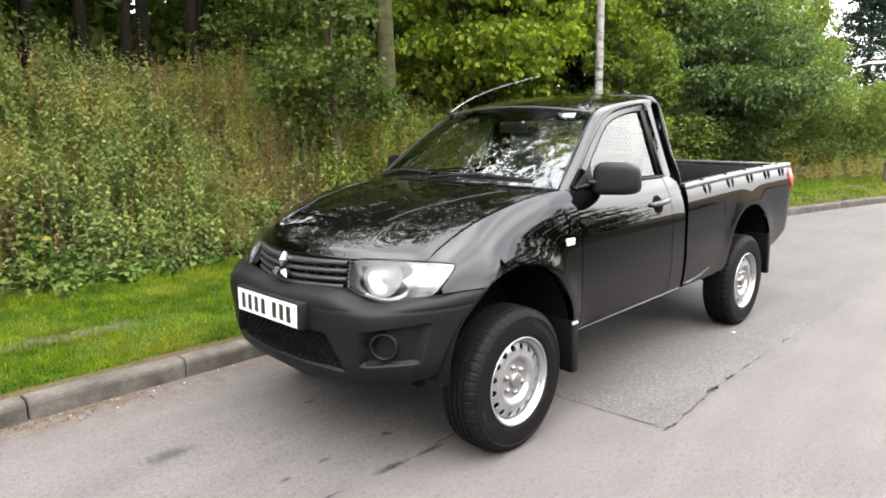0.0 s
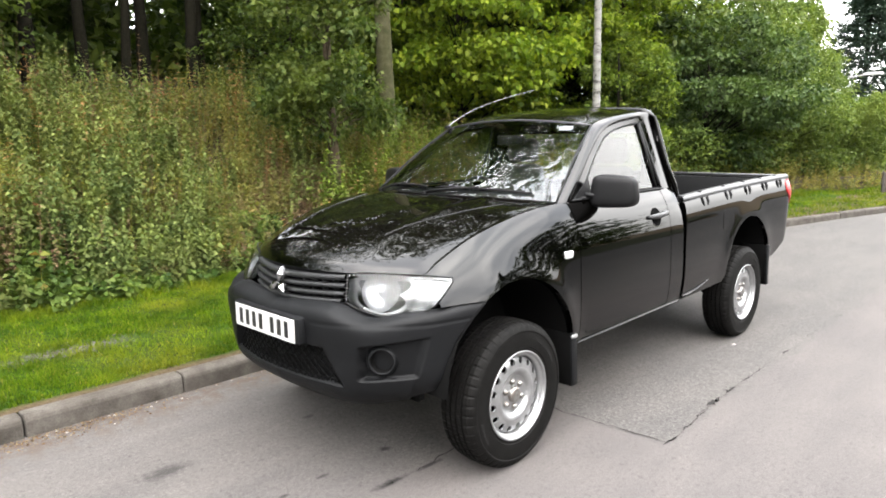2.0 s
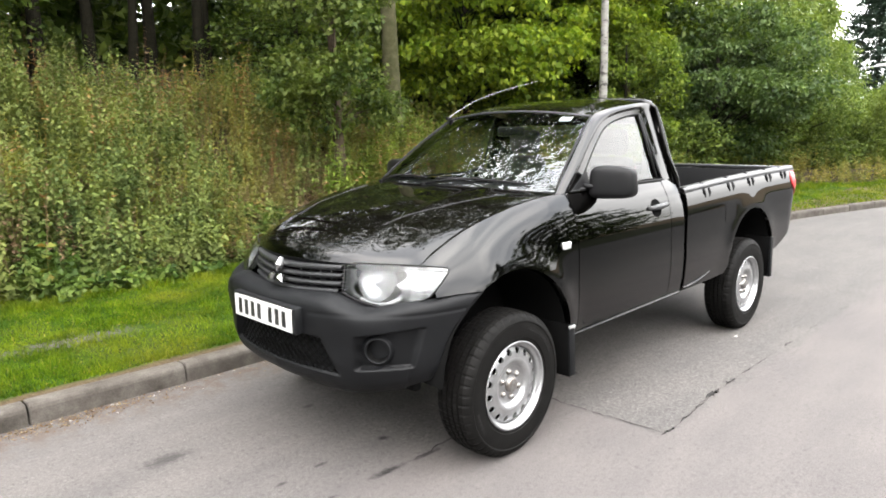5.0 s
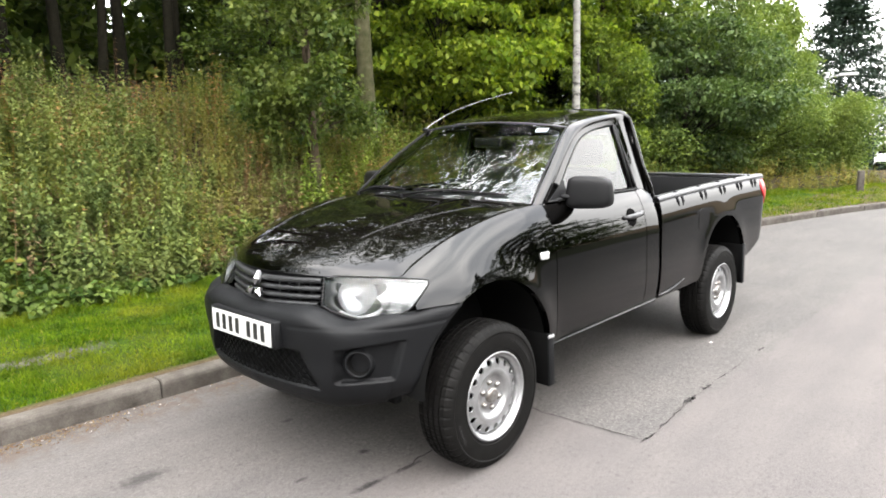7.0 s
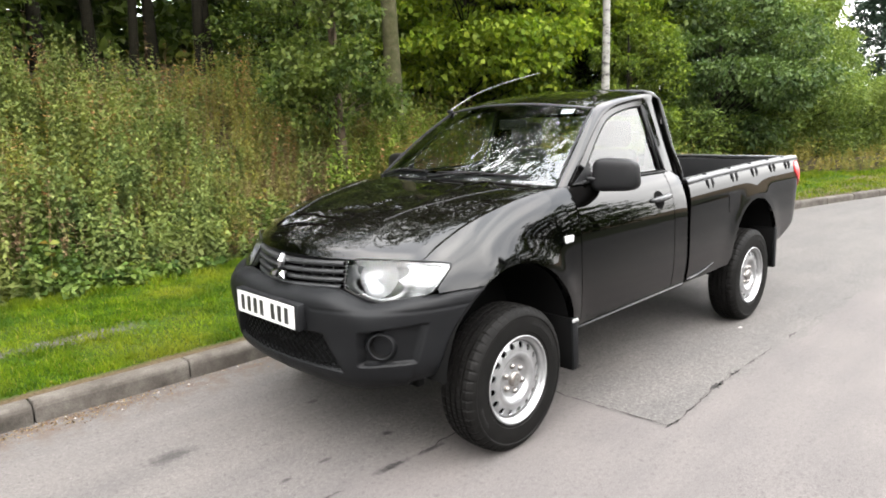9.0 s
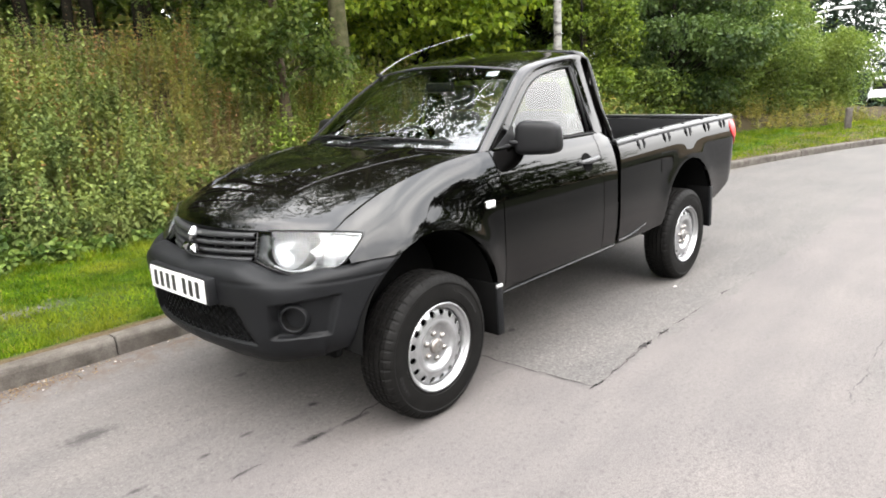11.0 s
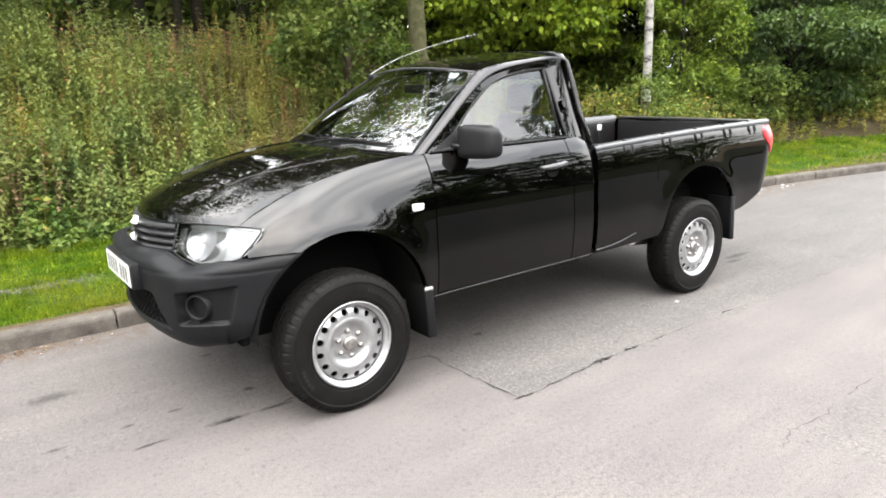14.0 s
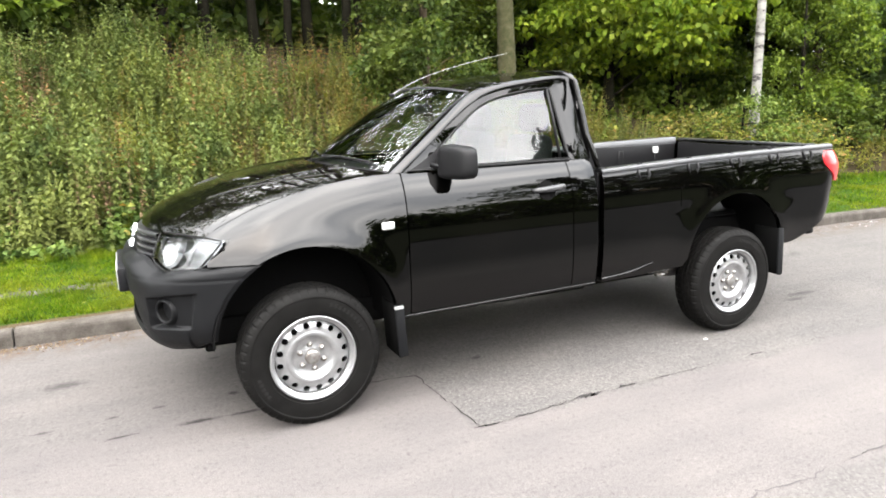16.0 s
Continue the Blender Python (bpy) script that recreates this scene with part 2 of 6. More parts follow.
strip_end = math_node(turf, "MULTIPLY", strip_end, ramp(turf, noise_of(turf, 2.6, 4.0, 0.6), (0.42, (0, 0, 0)), (0.56, (1, 1, 1))))
green_part = principled(turf).inputs["Base Color"].links[0].from_socket
colored(turf, mix(turf, math_node(turf, "MULTIPLY", in_strip, strip_end), green_part, ramp(turf, noise_of(turf, 34.0, 6.0, 0.7), (0.32, (0.018, 0.015, 0.010)), (0.5, (0.05, 0.045, 0.036)), (0.68, (0.12, 0.115, 0.105)))))
bumped(turf, noise_of(turf, 60.0, 4.0), 0.6, 0.02)
bank_soil = material("bank_soil", rough=1.0, spec=0.05)
colored(bank_soil, ramp(bank_soil, noise_of(bank_soil, 4.0, 6.0), (0.3, (0.013, 0.0105, 0.0052)), (0.7, (0.036, 0.028, 0.015))))
rough_grass = material("rough_grass", rough=0.95, spec=0.05)
colored(rough_grass, ramp(rough_grass, noise_of(rough_grass, 3.0, 6.0, 0.65), (0.3, (0.0085, 0.0105, 0.0048)), (0.7, (0.018, 0.0205, 0.0098))))
blade_green = leaf_material("grass_blade", ((0.0, (0.027, 0.060, 0.001)), (0.5, (0.054, 0.1, 0.0018)), (0.93, (0.092, 0.135, 0.005)), (1.0, (0.17, 0.15, 0.045))), (0.12, 0.122, 0.012), 1.6, 0.35, 0.8)
weed_leaf = leaf_material("weed_leaf", ((0.0, (0.0562, 0.069, 0.0143)), (0.5, (0.106, 0.122, 0.0242)), (0.86, (0.149, 0.155, 0.0374)), (1.0, (0.205, 0.125, 0.055))), (0.162, 0.121, 0.0396), 0.55, 0.35, 0.6)
nettle_leaf = leaf_material("nettle_leaf", ((0.0, (0.053, 0.0768, 0.0224)), (0.6, (0.0869, 0.116, 0.0353)), (1.0, (0.125, 0.158, 0.0565))), (0.104, 0.113, 0.0294), 0.7, 0.3, 0.6)
straw_leaf = leaf_material("straw_blade", ((0.0, (0.10, 0.095, 0.03)), (0.5, (0.16, 0.15, 0.05)), (1.0, (0.21, 0.17, 0.075))), None, 1, 0.3, 0.6)
dry_leaf = leaf_material("dry_leaf", ((0.0, (0.055, 0.032, 0.018)), (0.5, (0.1, 0.062, 0.036)), (1.0, (0.14, 0.108, 0.062))), None, 1, 0.25, 0.7)
sapling_leaf = leaf_material("sapling_leaf", ((0.0, (0.022, 0.042, 0.010)), (0.5, (0.050, 0.078, 0.019)), (1.0, (0.105, 0.132, 0.042))), (0.075, 0.092, 0.02), 1.4, 0.4, 0.5)
rust_leaf = leaf_material("rust_bracken", ((0.0, (0.12, 0.056, 0.022)), (0.5, (0.19, 0.095, 0.042)), (1.0, (0.24, 0.145, 0.075))), None, 1, 0.3, 0.7)
wood_leaf = leaf_material("woodland_leaf", ((0.0, (0.0186, 0.0355, 0.00828)), (0.5, (0.0435, 0.071, 0.0155)), (1.0, (0.0828, 0.113, 0.0279))), (0.058, 0.0793, 0.0145), 0.6, 0.32, 0.45)
lime_leaf = leaf_material("maple_leaf", ((0.0, (0.0596, 0.107, 0.0119)), (0.5, (0.124, 0.189, 0.0198)), (1.0, (0.218, 0.274, 0.037))), (0.136, 0.173, 0.0211), 0.9, 0.45, 0.4)
willow_leaf = leaf_material("willow_leaf", ((0.0, (0.042, 0.0713, 0.0168)), (0.5, (0.0777, 0.117, 0.0284)), (1.0, (0.126, 0.164, 0.0504))), (0.0966, 0.121, 0.0252), 0.6, 0.35, 0.5)
alder_leaf = leaf_material("alder_leaf", ((0.0, (0.044, 0.078, 0.012)), (0.5, (0.082, 0.126, 0.02)), (1.0, (0.142, 0.185, 0.036))), (0.098, 0.13, 0.019), 0.8, 0.4, 0.5)
sallow_leaf = leaf_material("sallow_leaf", ((0.0, (0.0184, 0.0368, 0.0138)), (0.5, (0.0425, 0.0713, 0.0253)), (1.0, (0.0828, 0.117, 0.046))), (0.0517, 0.0805, 0.023), 0.8, 0.3, 0.5)
bramble_leaf = leaf_material("bramble_leaf", ((0.0, (0.020, 0.042, 0.010)), (0.5, (0.052, 0.09, 0.02)), (1.0, (0.12, 0.165, 0.045))), (0.075, 0.11, 0.025), 1.6, 0.35, 0.5)
sycamore_leaf = leaf_material("sycamore_leaf", ((0.0, (0.032, 0.058, 0.009)), (0.5, (0.066, 0.102, 0.017)), (1.0, (0.125, 0.168, 0.034))), (0.085, 0.115, 0.018), 0.9, 0.4, 0.5)
spruce_leaf = leaf_material("spruce_needles", ((0.0, (0.0056, 0.0131, 0.00841)), (1.0, (0.0163, 0.028, 0.0163))), None, 1, 0.1, 0.6)
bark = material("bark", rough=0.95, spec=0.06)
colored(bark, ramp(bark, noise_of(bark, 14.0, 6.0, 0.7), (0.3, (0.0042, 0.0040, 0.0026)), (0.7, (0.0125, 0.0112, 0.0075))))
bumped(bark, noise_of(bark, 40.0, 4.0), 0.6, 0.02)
brown_bark = material("brown_bark", rough=0.95, spec=0.1)
colored(brown_bark, ramp(brown_bark, noise_of(brown_bark, 18.0, 6.0, 0.7), (0.3, (0.022, 0.0165, 0.011)), (0.7, (0.06, 0.045, 0.03))))
mossy_bark = material("mossy_bark", rough=0.95, spec=0.06)
colored(mossy_bark, ramp(mossy_bark, noise_of(mossy_bark, 9.0, 6.0, 0.7), (0.3, (0.022, 0.026, 0.010)), (0.5, (0.044, 0.043, 0.022)), (0.7, (0.068, 0.062, 0.038))))
bumped(mossy_bark, noise_of(mossy_bark, 40.0, 4.0), 0.6, 0.02)
birch = material("birch_bark", rough=0.8)
bands = node(birch, "ShaderNodeMapping")
bands.inputs["Scale"].default_value = (3.0, 3.0, 7.0)
wire(birch, place(birch), bands.inputs["Vector"])
colored(birch, ramp(birch, noise_of(birch, 1.6, 5.0, 0.6, bands.outputs["Vector"]), (0.40, (0.016, 0.014, 0.012)), (0.455, (0.12, 0.115, 0.105)), (0.7, (0.185, 0.18, 0.165))))

# vehicle
paint = material("black_paint", (0.0065, 0.0063, 0.0066), 0.5, 0.0, 1.0, 0.0)
principled(paint).inputs["Coat IOR"].default_value = 1.39
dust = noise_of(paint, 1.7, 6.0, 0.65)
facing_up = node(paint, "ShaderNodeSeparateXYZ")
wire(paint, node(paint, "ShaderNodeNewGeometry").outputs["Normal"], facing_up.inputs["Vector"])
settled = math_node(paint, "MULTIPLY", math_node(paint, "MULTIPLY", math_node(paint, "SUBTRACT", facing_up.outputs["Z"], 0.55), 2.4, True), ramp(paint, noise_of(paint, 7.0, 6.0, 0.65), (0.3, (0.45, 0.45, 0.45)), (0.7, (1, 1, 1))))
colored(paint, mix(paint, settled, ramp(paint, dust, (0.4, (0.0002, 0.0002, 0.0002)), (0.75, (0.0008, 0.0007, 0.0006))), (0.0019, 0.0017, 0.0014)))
cr = node(paint, "ShaderNodeMapRange")
cr.inputs["From Min"].default_value, cr.inputs["From Max"].default_value = 0.35, 0.75
cr.inputs["To Min"].default_value, cr.inputs["To Max"].default_value = 0.01, 0.04
wire(paint, dust, cr.inputs["Value"])
wire(paint, cr.outputs["Result"], principled(paint).inputs["Coat Roughness"])
plastic = material("grained_plastic", rough=0.5, spec=0.13)
colored(plastic, ramp(plastic, noise_of(plastic, 5.0, 5.0, 0.6), (0.3, (0.0028, 0.0030, 0.0034)), (0.7, (0.0052, 0.0055, 0.0062))))
bumped(plastic, noise_of(plastic, 500.0, 2.0), 0.25, 0.002)
roughened(plastic, noise_of(plastic, 12.0, 4.0), 0.42, 0.6)
dark_plastic = material("black_plastic", (0.0042, 0.0042, 0.0046), 0.45, spec=0.16)
bumped(dark_plastic, noise_of(dark_plastic, 420.0, 2.0), 0.15, 0.002)
grille_grey = material("grille_grey", (0.0145, 0.0149, 0.0158), 0.4, spec=0.3)
rubber = material("tyre_rubber", rough=0.55, spec=0.06)
colored(rubber, ramp(rubber, noise_of(rubber, 18.0, 6.0, 0.65), (0.3, (0.0026, 0.0025, 0.0024)), (0.7, (0.0058, 0.0056, 0.0053))))
bumped(rubber, noise_of(rubber, 300.0, 2.0), 0.2, 0.002)
rubber_mark = material("rubber_mark", (0.0085, 0.0083, 0.008), 0.8, spec=0.1)
silver = material("silver_wheel_paint", rough=0.35, metal=0.8)
colored(silver, ramp(silver, noise_of(silver, 16.0, 5.0, 0.6), (0.3, (0.24, 0.242, 0.247)), (0.7, (0.33, 0.332, 0.337))))
roughened(silver, noise_of(silver, 30.0, 4.0), 0.28, 0.42)
hub_metal = material("hub_metal", rough=0.42, metal=0.85)
colored(hub_metal, ramp(hub_metal, noise_of(hub_metal, 45.0, 4.0, 0.6), (0.42, (0.25, 0.246, 0.24)), (0.62, (0.16, 0.14, 0.125))))
chrome = material("chrome", (0.375, 0.379, 0.386), 0.16, 1.0)
reflector = material("lamp_reflector", (0.17, 0.174, 0.18), 0.2, 0.85)
bumped(reflector, noise_of(reflector, 30.0, 2.0), 0.15, 0.004)
lamp_chrome = material("lamp_chrome", rough=0.16, metal=0.75, spec=0.5)
colored(lamp_chrome, ramp(lamp_chrome, noise_of(lamp_chrome, 24.0, 2.0), (0.36, (0.06, 0.062, 0.065)), (0.52, (0.13, 0.133, 0.137))))
lamp_inner = material("lamp_bezel", (0.007, 0.0073, 0.0078), 0.3, 0.0, spec=0.28)
red_lens = material("red_lens", (0.42, 0.012, 0.016), 0.3, 0.0, 0.35)
amber_lens = material("amber_lens", (0.2, 0.07, 0.03), 0.25, 0.0, 1.0)
white_lens = material("white_lens", (0.36, 0.36, 0.356), 0.15, 0.0, 1.0)
plate_white = material("plate_white", (0.39, 0.39, 0.383), 0.4)
ink = material("plate_black", (0.01, 0.01, 0.012), 0.4)
paper = material("paper", (0.413, 0.424, 0.443), 0.8)
cloth = material("seat_cloth", rough=0.95)
colored(cloth, ramp(cloth, noise_of(cloth, 60.0, 4.0), (0.3, (0.005, 0.005, 0.0055)), (0.7, (0.013, 0.013, 0.014))))
matt_black = material("underbody", (0.004, 0.004, 0.004), 0.95, spec=0.02)
handle_grey = material("handle_grey", (0.03, 0.0305, 0.032), 0.42, spec=0.4)
rail_grey = material("rail_grey", (0.02, 0.0205, 0.022), 0.36, spec=0.5)
metal_dull = material("painted_steel", (0.2, 0.2, 0.2), 0.5)


def glass_material(name, tint, face_on):
    """Thin glass: clear, and mirroring more towards grazing view."""
    m = bpy.data.materials.new(name)
    m.use_nodes = True
    t = node(m, "ShaderNodeBsdfTransparent", Color=(*tint, 1))
    g = node(m, "ShaderNodeBsdfGlossy", Roughness=0.0)
    g.inputs["Color"].default_value = (0.6, 0.6, 0.6, 1)
    lw = node(m, "ShaderNodeLayerWeight", Blend=0.5)
    f = math_node(m, "POWER", lw.outputs["Facing"], 5.0)
    f = math_node(m, "MULTIPLY", math_node(m, "ADD", math_node(m, "MULTIPLY", f, 1 - face_on), face_on), 1 / 0.6, True)
    s = node(m, "ShaderNodeMixShader")
    wire(m, f, s.inputs["Fac"])
    wire(m, t.outputs["BSDF"], s.inputs[1])
    wire(m, g.outputs["BSDF"], s.inputs[2])
    wire(m, s.outputs["Shader"], m.node_tree.nodes["Material Output"].inputs["Surface"])
    return m


window_glass = glass_material("tinted_window_glass", (0.55, 0.6, 0.57), 0.057)
screen_glass = glass_material("windscreen_glass", (0.78, 0.82, 0.8), 0.085)
lamp_glass = glass_material("lamp_glass", (0.9, 0.91, 0.91), 0.03)

# ---- mesh helpers ----
def mesh_from(name, verts, faces, mat, parent=None, label="", smooth=True):
    me = bpy.data.meshes.new(name)
    me.from_pydata([tuple(v) for v in verts], [], [tuple(f) for f in faces])
    me.materials.append(mat)
    if smooth:
        me.polygons.foreach_set("use_smooth", [True] * len(me.polygons))
    me.update()
    ob = new(name, me)
    ob.parent = parent
    if label:
        ob["label"] = label
    return ob


def part(name, bm, mat, parent=None, label="", smooth=True):
    """Links a bmesh as one mesh object under a thing or a part."""
    bmesh.ops.recalc_face_normals(bm, faces=bm.faces)
    me = bpy.data.meshes.new(name)
    bm.to_mesh(me)
    bm.free()
    me.materials.append(mat)
    if smooth:
        me.polygons.foreach_set("use_smooth", [True] * len(me.polygons))
        me.set_sharp_from_angle(angle=radians(38))
    ob = new(name, me)
    ob.parent = parent
    if label:
        ob["label"] = label
    return ob


def curve_at(pts, t):
    """Smooth interpolation through rows (t, value, ...), kept flat past the ends."""
    if t <= pts[0][0]:
        return pts[0][1:] if len(pts[0]) > 2 else pts[0][1]
    if t >= pts[-1][0]:
        return pts[-1][1:] if len(pts[-1]) > 2 else pts[-1][1]
    i = max(k for k in range(len(pts) - 1) if pts[k][0] <= t)
    p0, p1, p2, p3 = pts[max(i - 1, 0)], pts[i], pts[i + 1], pts[min(i + 2, len(pts) - 1)]
    h = p2[0] - p1[0]
    s = (t - p1[0]) / h
    out = []
    for k in range(1, len(p1)):
        m1 = (p2[k] - p0[k]) / (p2[0] - p0[0]) * h
        m2 = (p3[k] - p1[k]) / (p3[0] - p1[0]) * h
        out.append((2 * s**3 - 3 * s**2 + 1) * p1[k] + (s**3 - 2 * s**2 + s) * m1 + (3 * s**2 - 2 * s**3) * p2[k] + (s**3 - s**2) * m2)
    return out if len(out) > 1 else out[0]


def smoothstep(a, b, x):
    t = min(max((x - a) / (b - a), 0.0), 1.0)
    return t * t * (3 - 2 * t)


# ---- ground ----
KERB = ((-60, 1.33), (-2, 1.345), (3, 1.40), (6, 1.48), (8, 1.46), (10, 1.14), (12, 0.72), (14, 0.20), (16, -0.48), (20, -2.4), (26, -6.5), (40, -18.0), (60, -36.0))


def kerb_y(x):
    return curve_at(KERB, x)


def drop(x):
    """The land falls away past the bend."""
    return 1.2 * smoothstep(24, 46, x)


def land(x, y):
    """Height of the verge and the bank behind the kerb."""
    d = y - kerb_y(x)
    z = 0.115 + 0.03 * min(max(d, 0), 2.6)
    tall = 1.0 - 0.34 * smoothstep(4.0, 8.0, x) - 0.66 * smoothstep(9, 27, x)
    z += tall * (0.46 * smoothstep(2.3, 3.6, d) * (min(max(d, 2.4), 6.8) - 2.4) + 0.19 * max(min(d, 17) - 6.8, 0))
    return z - drop(x) + 0.07 * noise.noise((x * 0.8, y * 0.8, 0)) * smoothstep(0.2, 2, d) * (1 + smoothstep(2.5, 4, d) * 1.5)


def sheet(name, xs, rows, height, mat):
    verts, faces = [], []
    for x in xs:
        for y in rows(x):
            verts.append((x, y, height(x, y)))
    n = len(list(rows(xs[0])))
    for i in range(len(xs) - 1):
        for j in range(n - 1):
            a = i * n + j
            faces.append((a, a + n, a + n + 1, a + 1))
    return mesh_from(name, verts, faces, mat)


ground = sheet("ground", [-600 + 60 * i for i in range(10)] + [-30 + 6 * i for i in range(26)] + [150, 240, 360, 480, 600], lambda x: [-600 + 60 * i for i in range(21)], lambda x, y: -0.12 - drop(x) - 0.4 * smoothstep(46, 120, x), turf)
tagged(ground, "open grass ground reaching the horizon", "ground", kind="structure")
xs_road = [-60, -40, -25, -15, -10] + [-8 + 0.5 * i for i in range(60)] + [24, 28, 34, 42, 60]
road = sheet("road", xs_road, lambda x: [min(-6.2, kerb_y(x) - 6.0) + (kerb_y(x) + 0.05 - min(-6.2, kerb_y(x) - 6.0)) * j / 24 for j in range(25)],
             lambda x, y: -drop(x) + 0.006 * noise.noise((x * 0.7, y * 0.7, 4)) * smoothstep(1.2, 2.2, math.hypot(max(abs(x - 1.5) - 1.7, 0), max(abs(y) - 0.2, 0))), asphalt)
tagged(road, "worn pale grey asphalt road with a patched strip", "road", kind="structure")
xs_bank = [-60, -45, -32, -24, -18, -14] + [-12 + 0.4 * i for i in range(110)] + [34, 38, 44, 52, 60]
D_BANK = [0.11, 0.14, 0.3, 0.6, 1, 1.4, 1.8, 2.2, 2.5, 2.8, 3.2, 3.6, 4, 4.5, 5, 5.5, 6, 6.5, 7, 8, 9, 11, 14, 20, 40]
verge = sheet("grass_verge", xs_bank, lambda x: [kerb_y(x) + d for d in D_BANK[:10]], land, turf)
tagged(verge, "mown green grass verge behind the kerb", "verge", kind="structure")
bank = sheet("bank", xs_bank, lambda x: [kerb_y(x) + d for d in D_BANK[9:]], land, bank_soil)
tagged(bank, "dark earth bank under the weeds", "bank", kind="structure")
far_verge = sheet("far_verge", [-60 + 6 * i for i in range(21)], lambda x: [min(-6.2, kerb_y(x) - 6.0) - d for d in (54, 34, 14, 5, 2.5, 0.8, 0.03)], lambda x, y: 0.02 - drop(x) + 0.12 * smoothstep(0.0, 2.5, min(-6.2, kerb_y(x) - 6.0) - y), rough_grass)
tagged(far_verge, "grass strip along the far side of the road", "verge", kind="structure")

# kerb stones, each with a rounded top edge
kerb = new("kerb", None)
tagged(kerb, "weathered grey concrete kerb stones along the road edge", "kerb", kind="structure")


def kerb_stone_mesh(length):
    prof = [(-0.004, -0.06), (0.0, 0.085), (0.006, 0.104), (0.018, 0.116), (0.036, 0.121), (0.118, 0.118), (0.125, 0.11), (0.125, -0.06)]
    verts, faces = [], []
    stops = (-length / 2, -length / 2 + 0.006, length / 2 - 0.006, length / 2)
    for i, x in enumerate(stops):
        inset = 0.005 if i in (0, 3) else 0.0
        for y, z in prof:
            verts.append((x, y + (inset if y < 0.06 else -inset), z - (inset if z > 0 else 0)))
    n = len(prof)
    for i in range(3):
        for j in range(n - 1):
            faces.append((i * n + j, (i + 1) * n + j, (i + 1) * n + j + 1, i * n + j + 1))
    faces += [tuple(range(n)), tuple(range(3 * n, 4 * n))[::-1]]
    me = bpy.data.meshes.new("kerb_stone")
    me.from_pydata(verts, [], faces)
    me.materials.append(concrete)
    return me


stone_mesh = kerb_stone_mesh(0.905)
x_k = -0.70 - 0.4575 - 0.915 * 11
while x_k < 30:
    slope = math.atan2(kerb_y(x_k + 0.4) - kerb_y(x_k - 0.4), 0.8)
    st = new("kerb_stone", stone_mesh)
    st.parent = kerb
    st.matrix_basis = pose(x_k, kerb_y(x_k), random.uniform(-0.004, 0.004) - drop(x_k), random.uniform(-0.5, 0.5), 0, math.degrees(slope) + random.uniform(-0.3, 0.3))
    x_k += 0.915 * math.cos(slope)


def ribbon(name, pts, widths, mat, jag=0.012, lift=0.004, step=0.035):
    """A thin jagged strip lying on the road."""
    rng = random.Random(name + str(pts[0]))
    verts, faces = [], []
    for (a, b), (wa, wb) in zip(zip(pts, pts[1:]), zip(widths, widths[1:])):
        n = max(2, int(math.dist(a, b) / step))
        nx, ny = -(b[1] - a[1]) / math.dist(a, b), (b[0] - a[0]) / math.dist(a, b)
        for i in range(n + 1):
            s = i / n
            w = 0.7 * (wa + (wb - wa) * s) * rng.uniform(0.3, 1.5) / 2
            o = rng.gauss(0, jag)
            x, y = a[0] + (b[0] - a[0]) * s, a[1] + (b[1] - a[1]) * s
            verts += [(x + nx * (o + w), y + ny * (o + w), lift), (x + nx * (o - w), y + ny * (o - w), lift)]
    for i in range(len(verts) // 2 - 1):
        faces.append((2 * i, 2 * i + 2, 2 * i + 3, 2 * i + 1))
    return mesh_from(name, verts, faces, mat, road, "dark open joint in the asphalt")


# the open joint round the patch, in broken pieces, and finer cracks
ribbon("road_crack", [(0.2, -0.46), (0.41, -0.47), (0.70, -0.50), (0.71, -0.85), (0.73, -1.27)], [0.006, 0.008, 0.011, 0.011, 0.013], tar, 0.005)
for xa, xb, wide in ((0.69, 0.88, 0.020), (0.93, 1.10, 0.018), (1.12, 1.30, 0.015), (1.34, 1.55, 0.050), (1.66, 1.79, 0.036), (1.90, 2.09, 0.014), (2.16, 2.33, 0.009), (2.70, 2.86, 0.018), (3.3, 3.46, 0.008), (4.1, 4.3, 0.008), (5.2, 5.5, 0.012)):
    ya, yb = (-1.282 + 0.055 * smoothstep(0.8, 1.6, x) - 0.05 * smoothstep(3.5, 6, x) for x in (xa, xb))
    ribbon("road_crack", [(xa, ya), ((2 * xa + xb) / 3, (2 * ya + yb) / 3 + 0.006), ((xa + 2 * xb) / 3, (ya + 2 * yb) / 3 - 0.004), (xb, yb)], [0.003, wide, wide * 0.8, 0.003], tar, 0.004)
ribbon("road_crack", [(0.9, -1.272), (1.5, -1.233), (1.75, -1.228), (2.4, -1.224)], [0.003, 0.004, 0.003, 0.002], tar, 0.005)
for pts, wide in ((((-0.40, -0.525), (-0.28, -0.515), (-0.16, -0.50), (0.02, -0.475)), 0.012), (((-0.62, -0.52), (-0.56, -0.51), (-0.5, -0.508)), 0.022), (((-1.02, -0.53), (-0.92, -0.51), (-0.85, -0.515)), 0.008),
                  (((1.3, -2.40), (1.47, -2.345), (1.74, -2.37), (1.9, -2.35)), 0.010), (((2.0, -2.35), (2.17, -2.335), (2.4, -2.34)), 0.014), (((2.6, -2.36), (3.0, -2.37), (3.6, -2.39)), 0.007)):
    ribbon("road_crack", pts, [0.004] + [wide] * (len(pts) - 2) + [0.004], tar if pts[0][1] > -1 else faded_tar, 0.006)


grey_stone = material("grey_stone", rough=0.9, spec=0.2)
colored(grey_stone, ramp(grey_stone, noise_of(grey_stone, 25.0, 5.0, 0.65), (0.3, (0.028, 0.0265, 0.024)), (0.7, (0.088, 0.084, 0.078))))
